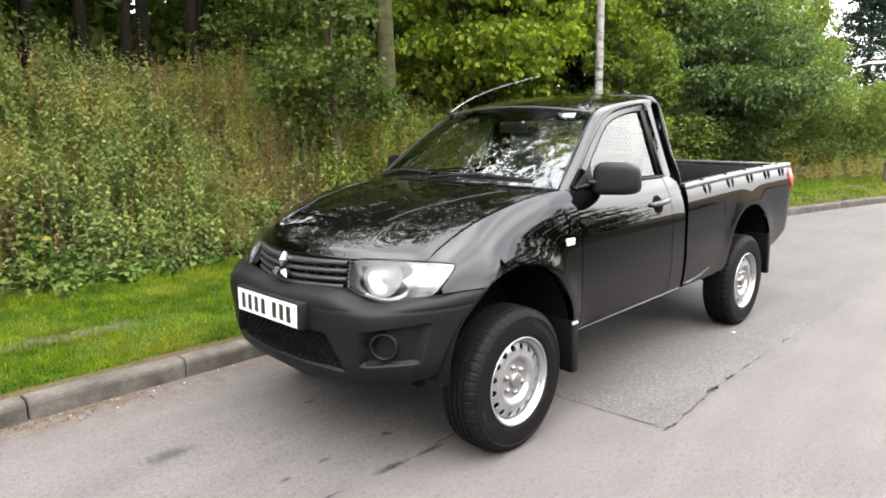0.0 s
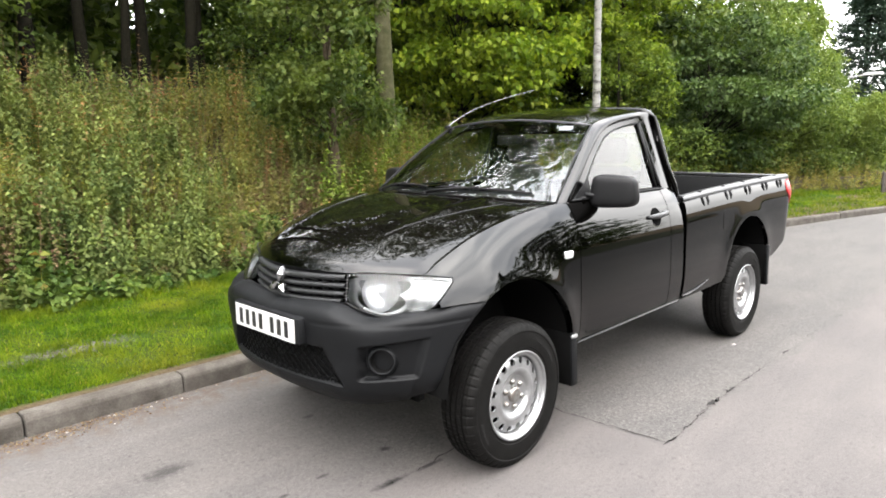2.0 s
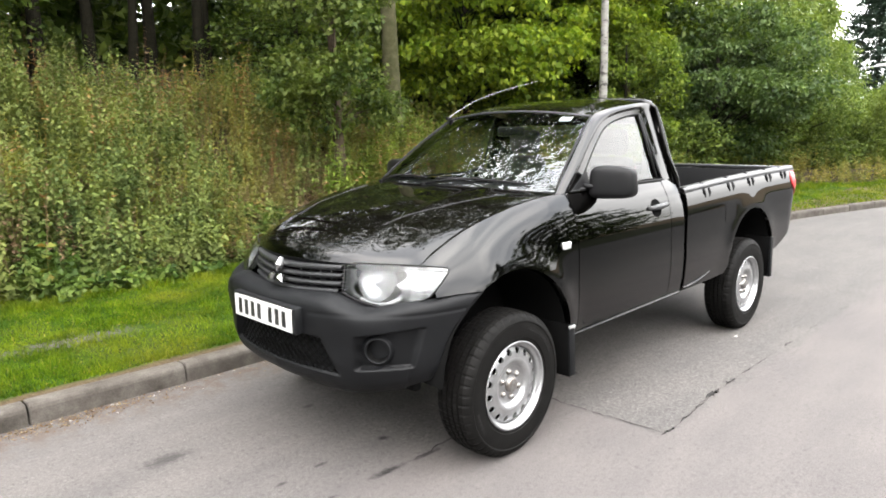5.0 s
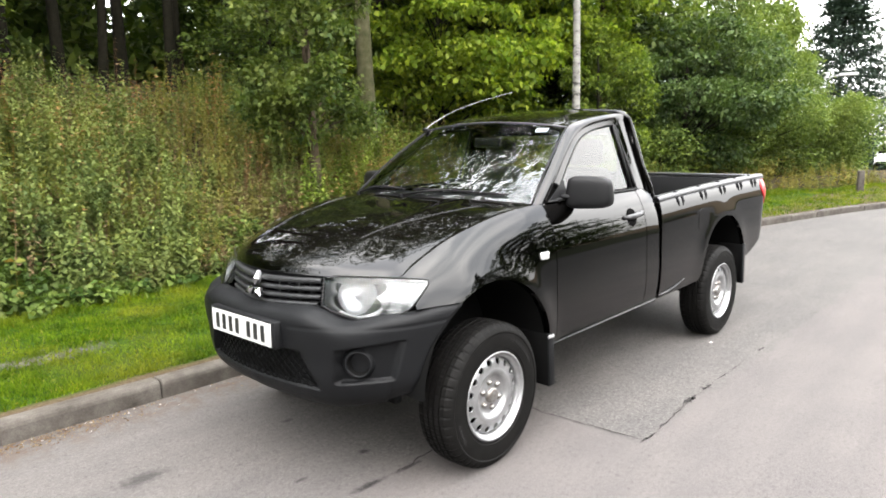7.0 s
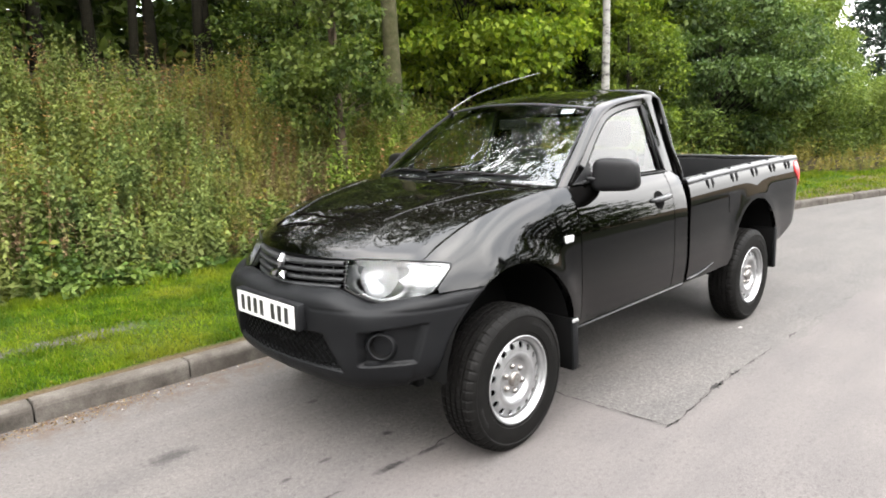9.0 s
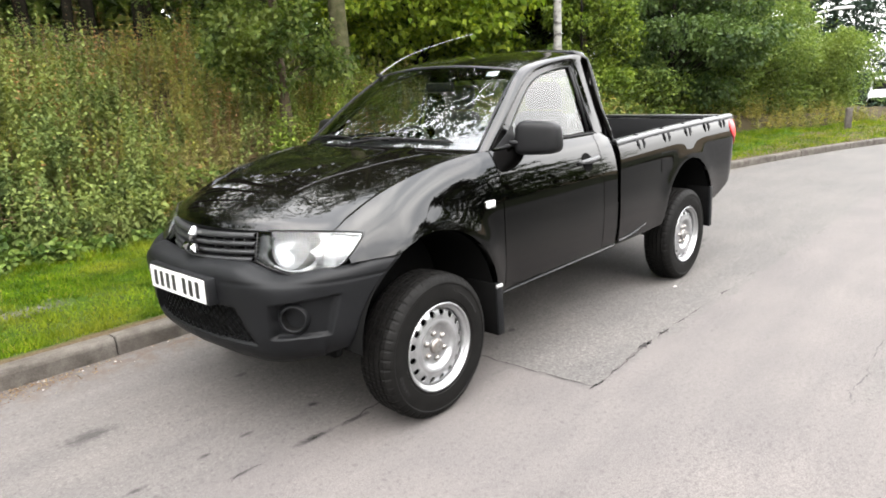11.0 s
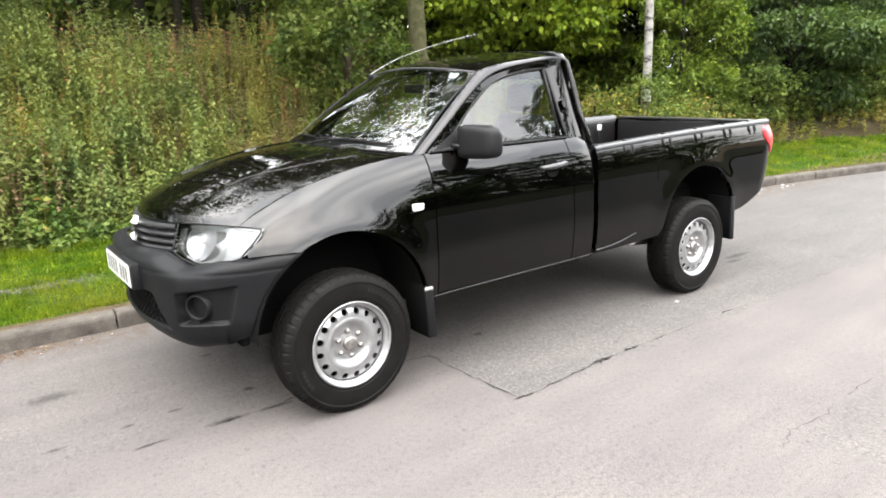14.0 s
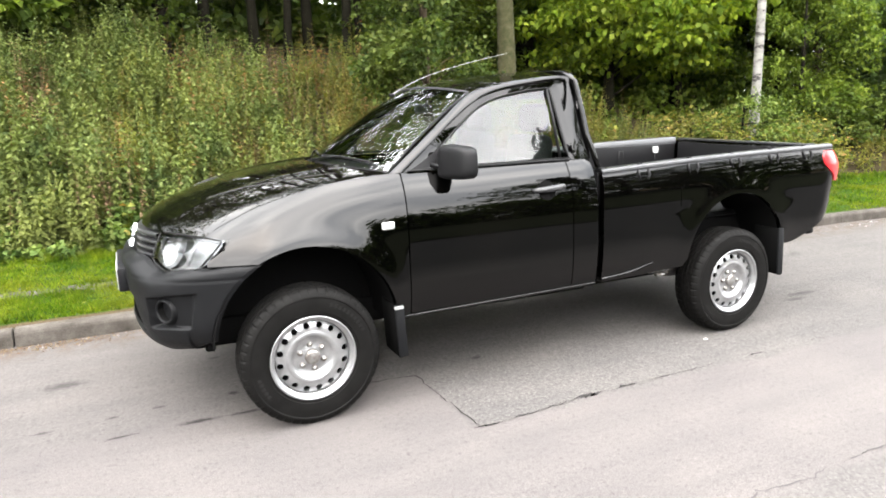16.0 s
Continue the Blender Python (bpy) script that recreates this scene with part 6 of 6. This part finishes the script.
part("badge", bm, chrome, grille, "chrome badge in plain shape", smooth=False)

# headlamps
TOPE = ((0.0, -0.632, 0.366, 1.012), (0.35, -0.585, 0.485, 1.016), (0.75, -0.468, 0.688, 1.014), (1.0, -0.388, 0.786, 1.004))
LOWE = ((0.0, -0.690, 0.412, 0.888), (0.25, -0.672, 0.492, 0.862), (0.55, -0.622, 0.612, 0.840), (0.82, -0.535, 0.722, 0.858), (0.90, -0.482, 0.775, 0.893), (1.0, -0.398, 0.798, 0.988))


def lamp_point(u, v, deep=0.0):
    a, b = Vector(curve_at(LOWE, u)), Vector(curve_at(TOPE, u))
    p = a.lerp(b, v)
    bulge = 0.022 * math.sin(math.pi * u) * math.sin(math.pi * min(max(v, 0), 1)) + 0.004
    n = Vector((-0.80, 0.55, 0.12)).normalized()
    return p + n * (bulge - deep) + Vector((0, 0.012, 0.003)) * smoothstep(0.55, 1.0, u)


for s in (-1, 1):
    lamp = grid("headlamp", [[tuple(lamp_point(i / 24, j / 14)) for j in range(15)] for i in range(25)], lamp_glass, truck, "large clear headlamp with chrome reflector", s, (0.05, -0.035, 0))
    # round bowl, and the dark panel round it
    bowl, panel = [], []
    for i in range(41):
        a = math.tau * i / 40
        ca, sa = math.cos(a), math.sin(a)
        bowl.append([tuple(lamp_point(0.43 + 0.19 * r * ca, 0.52 + 0.46 * r * sa, 0.026 + 0.062 * (1 - r * r) ** 0.9)) for r in (0.0, 0.15, 0.3, 0.45, 0.6, 0.72, 0.84, 0.93, 1.0)])
        far = min((0.31 if ca > 0 else 0.425) / max(abs(ca), 1e-4), (0.47 if sa > 0 else 0.51) / max(abs(sa), 1e-4))
        panel.append([tuple(lamp_point(0.43 + ca * d, 0.52 + sa * d, 0.026 - 0.006 * math.sin(math.pi * q))) for d, q in ((math.hypot(0.19 * ca, 0.46 * sa) * (1 - q) + far * q, q) for q in (0.0, 0.2, 0.6, 1.0))])
    grid("lamp_reflector", bowl, reflector, lamp, "silver headlamp reflector bowl", s)
    grid("lamp_surround", [panel[i % 40] for i in range(-12, 11)], lamp_chrome, lamp, "silver surround of the bowl", s)
    grid("lamp_bezel", [panel[i] for i in range(10, 29)], lamp_inner, lamp, "dark inner panel of the headlamp", s)
    # faceted reflector of the indicator, behind a bright dividing edge
    facets = []
    for i in range(7):
        u = 0.735 + 0.255 * i / 6
        facets.append([tuple(lamp_point(u, j / 6, 0.024 + 0.0015 * math.sin(2.1 * i))) for j in range(7)])
    grid("indicator_reflector", facets, lamp_chrome, lamp, "ribbed silver indicator reflector", s)
    edge = [lamp_point(0.735, j / 12, 0.02) for j in range(13)]
    tube("lamp_divider", [Vector((p.x, s * p.y, p.z)) for p in edge], 0.0022, reflector, lamp, "bright edge inside the headlamp", 6)
    c = lamp_point(0.43, 0.52, 0.07)
    bm = bmesh.new()
    bmesh.ops.create_uvsphere(bm, u_segments=16, v_segments=10, radius=0.014)
    bmesh.ops.translate(bm, verts=bm.verts, vec=Vector((c.x, s * c.y, c.z)))
    part("bulb_shield", bm, reflector, lamp)
    c = lamp_point(0.86, 0.66, 0.045)
    bm = bmesh.new()
    bmesh.ops.create_uvsphere(bm, u_segments=16, v_segments=10, radius=0.011)
    bmesh.ops.translate(bm, verts=bm.verts, vec=Vector((c.x, s * c.y, c.z)))
    part("indicator_bulb", bm, amber_lens, lamp, "small amber indicator bulb")
    rim = [lamp_point(i / 20, 0.0) for i in range(21)] + [lamp_point(1.0, j / 6) for j in range(1, 6)] + [lamp_point(1 - i / 20, 1.0) for i in range(21)] + [lamp_point(0.0, 1 - j / 6) for j in range(1, 7)]
    tube("lamp_seal", [Vector((p.x, s * p.y, p.z)) for p in rim], 0.0042, dark_plastic, lamp, "black edge seal round the headlamp", 6)

# wheels
wheel = new("wheel")
wheel.parent = truck
TYRE = [(0.205, 0.070), (0.216, 0.092), (0.232, 0.100), (0.240, 0.1005), (0.243, 0.104), (0.270, 0.107), (0.300, 0.108), (0.318, 0.106), (0.322, 0.109), (0.330, 0.1075), (0.345, 0.100), (0.357, 0.090), (0.365, 0.078), (0.367, 0.064), (0.368, 0.056), (0.358, 0.054), (0.358, 0.048), (0.369, 0.046), (0.370, 0.022), (0.360, 0.020), (0.360, 0.013), (0.370, 0.011)]
TYRE = TYRE + [(r, -y) for r, y in reversed(TYRE)]


def lugs(i, j, r, y):
    phase = (i + (2 if y < 0 else 0) + (2 if abs(y) < 0.03 else 0)) % 5
    if r > 0.3445 and phase == 0:
        r -= 0.0045 if abs(y) > 0.05 else 0.004
    return r, y


tyre = revolve("tyre", TYRE, rubber, wheel, "black tyre with block tread", 240, lugs)
tyre.data.set_sharp_from_angle(angle=radians(13))
rim_profile = [(0.2165, 0.088), (0.224, 0.097), (0.226, 0.102), (0.223, 0.105), (0.2165, 0.1045), (0.2145, 0.100), (0.2135, 0.090), (0.211, 0.0875), (0.2, 0.0845), (0.1975, 0.081), (0.196, 0.066), (0.194, 0.030), (0.192, -0.01), (0.196, -0.06), (0.22, -0.095)]
rim = revolve("rim", rim_profile, silver, wheel, "silver painted steel rim", 64)
disc_in = [(0.1405, 0.0822), (0.134, 0.0848), (0.127, 0.0855), (0.118, 0.0835), (0.108, 0.077), (0.101, 0.067), (0.097, 0.062), (0.070, 0.060), (0.052, 0.062), (0.046, 0.065), (0.0, 0.065)]
revolve("wheel_disc", disc_in, silver, rim, "silver dished wheel centre", 64)
# outer ring of the disc, with a round vent in each of its sixteen fields
verts, faces = [], []
SECT = 16
for k in range(SECT):
    mid = math.tau * k / SECT
    rings = []
    for scale, sq, push in ((1.0, True, 0.0), (0.66, False, 0.0008), (0.625, False, -0.001), (0.62, False, -0.008)):
        ring = []
        for i in range(16):
            a = math.tau * i / 16
            c, sn = math.cos(a), math.sin(a)
            if sq:
                q = 1 / max(abs(c), abs(sn))
                c, sn = c * q, sn * q
            else:
                c, sn = c * scale * 0.78, sn * scale + 0.2
            ang = mid + c * math.pi / SECT
            rr = 0.166 + sn * 0.0262
            y = 0.0825 - 0.017 * ((rr - 0.140) / 0.052) ** 2 + push
            ring.append(len(verts))
            verts.append((rr * math.cos(ang), y, rr * math.sin(ang)))
        rings.append(ring)
    for ra, rb in zip(rings, rings[1:]):
        for i in range(16):
            faces.append((ra[i], ra[(i + 1) % 16], rb[(i + 1) % 16], rb[i]))
bm = bmesh.new()
bv = [bm.verts.new(v) for v in verts]
for f in faces:
    bm.faces.new([bv[i] for i in f])
bmesh.ops.remove_doubles(bm, verts=bm.verts, dist=0.0002)
part("vent_ring", bm, silver, rim)
# brake drum widened to a near-black disc, so the vents read as shaded
revolve("brake_drum", [(0.1905, -0.04), (0.1905, 0.034), (0.10, 0.036), (0.0, 0.036)], matt_black, wheel, "brake drum widened into a dark disc behind the wheel vents", 32)
revolve("hub_cap", [(0.041, 0.060), (0.040, 0.078), (0.036, 0.084), (0.027, 0.088), (0.0, 0.089)], hub_metal, wheel, "metal hub cap", 28)
for k in range(6):
    a = math.tau * (k + 0.5) / 6
    nut = revolve("wheel_nut", [(0.0175, 0.058), (0.0165, 0.066), (0.0125, 0.074), (0.010, 0.078), (0.0, 0.079)], hub_metal, wheel, "", 6)
    nut.matrix_basis = Matrix.Translation((0.066 * math.cos(a), 0, 0.066 * math.sin(a)))
for a0, count in ((2.08, 10), (-0.45, 5)):
    for k in range(count):
        a = a0 + 0.088 * k
        bm = box_bm(-0.007, 0.007, 0.1065, 0.1086, -0.010, 0.010, 0, 1)
        bmesh.ops.transform(bm, matrix=Matrix.Rotation(-(a - math.pi / 2), 4, "Y") @ Matrix.Translation((0, 0, 0.290)), verts=bm.verts)
        part("sidewall_mark", bm, rubber_mark, tyre)
for i, (x, y, flip, spin) in enumerate(((0.0, -0.775, 180, 8), (0.0, 0.775, 0, 40), (2.995, -0.752, 180, 25), (2.995, 0.752, 0, 60))):
    m = Matrix.Translation((x, y, 0.364)) @ Euler((0, 0, radians(flip))).to_matrix().to_4x4() @ Euler((0, radians(spin), 0)).to_matrix().to_4x4()
    if i == 0:
        wheel.matrix_basis = m
    else:
        copy_thing(wheel, m)

# underbody
part("chassis", box_bm(-0.55, 3.95, -0.45, 0.45, 0.36, 0.52, 0.03, 2), matt_black, truck, "dark chassis under the truck")
part("engine_bay", box_bm(-0.58, 0.52, -0.42, 0.42, 0.48, 0.98, 0.03, 2), matt_black, truck)
part("cab_floor", box_bm(0.50, 1.78, -0.78, 0.78, 0.46, 0.56, 0.02, 2), matt_black, truck)
part("bulkhead", box_bm(0.47, 0.53, -0.76, 0.76, 0.46, 1.14, 0.01, 1), matt_black, truck)
part("bed_underside", box_bm(1.85, 3.93, -0.50, 0.50, 0.55, 0.76, 0.02, 1), matt_black, truck)
tube("rear_axle", [Vector((3.0, -0.74, 0.364)), Vector((3.0, 0.74, 0.364))], 0.05, matt_black, truck, "dark rear axle", 12)
tube("front_axle", [Vector((0.0, -0.74, 0.364)), Vector((0.0, 0.74, 0.364))], 0.04, matt_black, truck, "dark front axle", 12)
tube("exhaust_pipe", [Vector((2.1, -0.45, 0.42)), Vector((2.45, -0.52, 0.44)), Vector((2.56, -0.60, 0.48))], 0.025, matt_black, truck, "sooty exhaust pipe", 10)
for s in (-1, 1):
    leaf_path = [(x, 0.405 + 0.055 * ((x - 2.95) / 0.6) ** 2) for x in (2.35 + 0.1 * k for k in range(13))]
    spring = tube("leaf_spring", [Vector((x, s * 0.56, z)) for x, z in leaf_path], 0.016, hub_metal, truck, "dull brown steel leaf spring", 8)
    tube("spring_leaf", [Vector((x, s * 0.56, z - 0.024)) for x, z in leaf_path[2:11]], 0.013, hub_metal, spring, "", 8)
    part("spring_hanger", box_bm(2.31, 2.37, s * 0.56 - 0.025, s * 0.56 + 0.025, 0.445, 0.56, 0.008, 1), matt_black, spring, "black spring hanger")
part("tow_hook", box_bm(-0.50, -0.45, -0.68, -0.60, 0.42, 0.52, 0.01, 1), matt_black, truck)
tube("tow_bar", [Vector((3.9, 0, 0.5)), Vector((4.06, 0, 0.48)), Vector((4.12, 0, 0.52))], 0.025, matt_black, truck, "black tow bar", 10)

# cab interior
dash_rows = []
for j in range(21):
    y = -0.66 + 1.32 * j / 20
    hump = 0.035 * math.exp(-((y - 0.36) / 0.16) ** 2)
    dash_rows.append([(0.46, y, 1.20), (0.60, y, 1.225 + hump * 0.6), (0.72, y, 1.215 + hump), (0.80, y, 1.17 + hump), (0.84, y, 1.08), (0.80, y, 0.9), (0.78, y, 0.6)])
dash = grid("dashboard", dash_rows, dark_plastic, truck, "black dashboard")
wheel_c = Vector((1.06, 0.36, 1.165))
tilt = Euler((0, radians(-66), 0)).to_matrix()
steer = tube("steering_wheel", [wheel_c + tilt @ Vector((0.19 * math.cos(a), 0.19 * math.sin(a), 0)) for a in (math.tau * k / 36 for k in range(37))], 0.014, dark_plastic, truck, "black steering wheel", 8)
for a in (0.5, math.pi - 0.5, 1.5 * math.pi):
    tube("spoke", [wheel_c + tilt @ Vector((0.03 * math.cos(a), 0.03 * math.sin(a), -0.02)), wheel_c + tilt @ Vector((0.185 * math.cos(a), 0.185 * math.sin(a), 0))], 0.014, dark_plastic, steer, "", 6)
tube("steering_column", [wheel_c + tilt @ Vector((0, 0, -0.02)), Vector((0.80, 0.36, 1.0))], 0.035, dark_plastic, steer, "", 10)
for y in (-0.37, 0.37):
    bm = box_bm(1.14, 1.60, y - 0.25, y + 0.25, 0.72, 0.92, 0.06, 3)
    seat = part("seat", bm, cloth, truck, "dark cloth cab seat")
    bm = box_bm(1.50, 1.64, y - 0.24, y + 0.24, 0.85, 1.42, 0.06, 3)
    for v in bm.verts:
        v.co.x += 0.20 * (v.co.z - 0.85) * 0.5
        v.co.y = y + (v.co.y - y) * (1 - 0.22 * smoothstep(1.1, 1.42, v.co.z))
    part("seat_back", bm, cloth, seat)
    part("headrest", box_bm(1.60, 1.70, y - 0.13, y + 0.13, 1.43, 1.61, 0.045, 3), cloth, seat)
part("dash_paper", box_bm(0.545, 0.735, -0.62, -0.33, 1.226, 1.2275, 0, 1), paper, dash, "white sheet of paper on the dashboard").matrix_basis = Matrix.Translation((0, 0, 0.006))
part("rear_view_mirror", box_bm(1.02, 1.04, -0.11, 0.11, 1.57, 1.63, 0.008, 2), dark_plastic, truck, "inside mirror")

# ---- things along the far bend ----
post = part("bollard", box_bm(-0.075, 0.075, -0.075, 0.075, -0.2, 0.5, 0.02, 2), concrete)
post.matrix_world = pose(16.9, 0.97, land(16.9, 0.97), 0, 0, 20)
tagged(post, "short grey concrete post on the grass verge", "bollard")
lamp_post = new("street_lamp")
lamp_post.matrix_world = pose(40.0, 8.1, -1.0)
tagged(lamp_post, "grey street lamp with a white lantern", "street lamp")
tube("pole", [Vector((0, 0, -0.2)), Vector((0, 0, 3.6)), Vector((0, 0, 5.4)), Vector((0.15, -0.3, 5.6)), Vector((0.5, -1.2, 5.75))], [0.09, 0.07, 0.05, 0.04, 0.035], metal_dull, lamp_post, "grey steel pole", 10)
part("lantern", box_bm(0.3, 0.8, -2.0, -1.1, 5.69, 5.85, 0.05, 2), white_lens, lamp_post, "white lantern")
# small parked van seen past the bushes
van = new("van")
van.matrix_world = pose(44.0, 4.7, land(44.0, 4.7), 0, 0, 8)
tagged(van, "white parked van beyond the bend of the road", "van")
rows = []
for x, z0, z1 in ((-2.2, 0.45, 1.0), (-2.15, 0.4, 1.15), (-1.5, 0.4, 1.3), (-0.9, 0.4, 1.95), (0.0, 0.4, 2.05), (1.6, 0.4, 2.05), (2.1, 0.4, 1.9), (2.15, 0.5, 1.6)):
    rows.append([(x, w * 0.9, z0 + (z1 - z0) * q) for w, q in ((-0.9, 0.0), (-1.0, 0.25), (-1.0, 0.55), (-0.88, 0.92), (-0.7, 1.0), (0.0, 1.02), (0.7, 1.0), (0.88, 0.92), (1.0, 0.55), (1.0, 0.25), (0.9, 0.0))])
grid("body", rows, white_lens, van, "white van body")
for x in (-1.35, 1.3):
    for y in (-0.85, 0.85):
        w = revolve("wheel", [(0.0, 0.11), (0.18, 0.11), (0.2, 0.1), (0.3, 0.1), (0.32, 0.06), (0.32, -0.06), (0.3, -0.1), (0.0, -0.1)], rubber, van, "black van wheel", 24)
        w.matrix_basis = Matrix.Translation((x, y, 0.32))
for s in (-1, 1):
    part("side_window", box_bm(-0.75, 0.1, s * 0.88 - 0.012, s * 0.88 + 0.012, 1.3, 1.75, 0.02, 2), matt_black, van, "dark side window")
part("windscreen", box_bm(-0.02, 0.0, -0.72, 0.72, -0.32, 0.32, 0.01, 1), matt_black, van, "dark windscreen").matrix_basis = Matrix.Translation((-1.2, 0, 1.63)) @ Euler((0, radians(42), 0)).to_matrix().to_4x4()
# pale chips of stone and litter on the road
chip_rng = random.Random(8)
chips_at = [(2.71, -0.87, 0.022)] + [(chip_rng.uniform(-2.2, 8.5), 1.42 - abs(chip_rng.gauss(0, 0.12)) - 0.05, chip_rng.uniform(0.004, 0.012)) for _ in range(90)] + [(chip_rng.uniform(7.4, 8.6), 1.25 + chip_rng.uniform(-0.15, 0.1), chip_rng.uniform(0.015, 0.03)) for _ in range(10)]
verts, faces = [], []
for x, y, r in chips_at:
    y = min(y, kerb_y(x) - 0.03)
    b = len(verts)
    for k in range(6):
        a = math.tau * k / 6 + chip_rng.uniform(-0.3, 0.3)
        verts.append((x + r * math.cos(a) * chip_rng.uniform(0.7, 1.2), y + r * math.sin(a) * chip_rng.uniform(0.5, 1.0), 0.001))
    verts.append((x, y, 0.001 + r * 0.5))
    faces += [(b + k, b + (k + 1) % 6, b + 6) for k in range(6)]
tagged(mesh_from("stone_chips", verts, faces, pale_stone, smooth=False), "pale stone chips lying along the gutter", "gravel", kind="stuff")
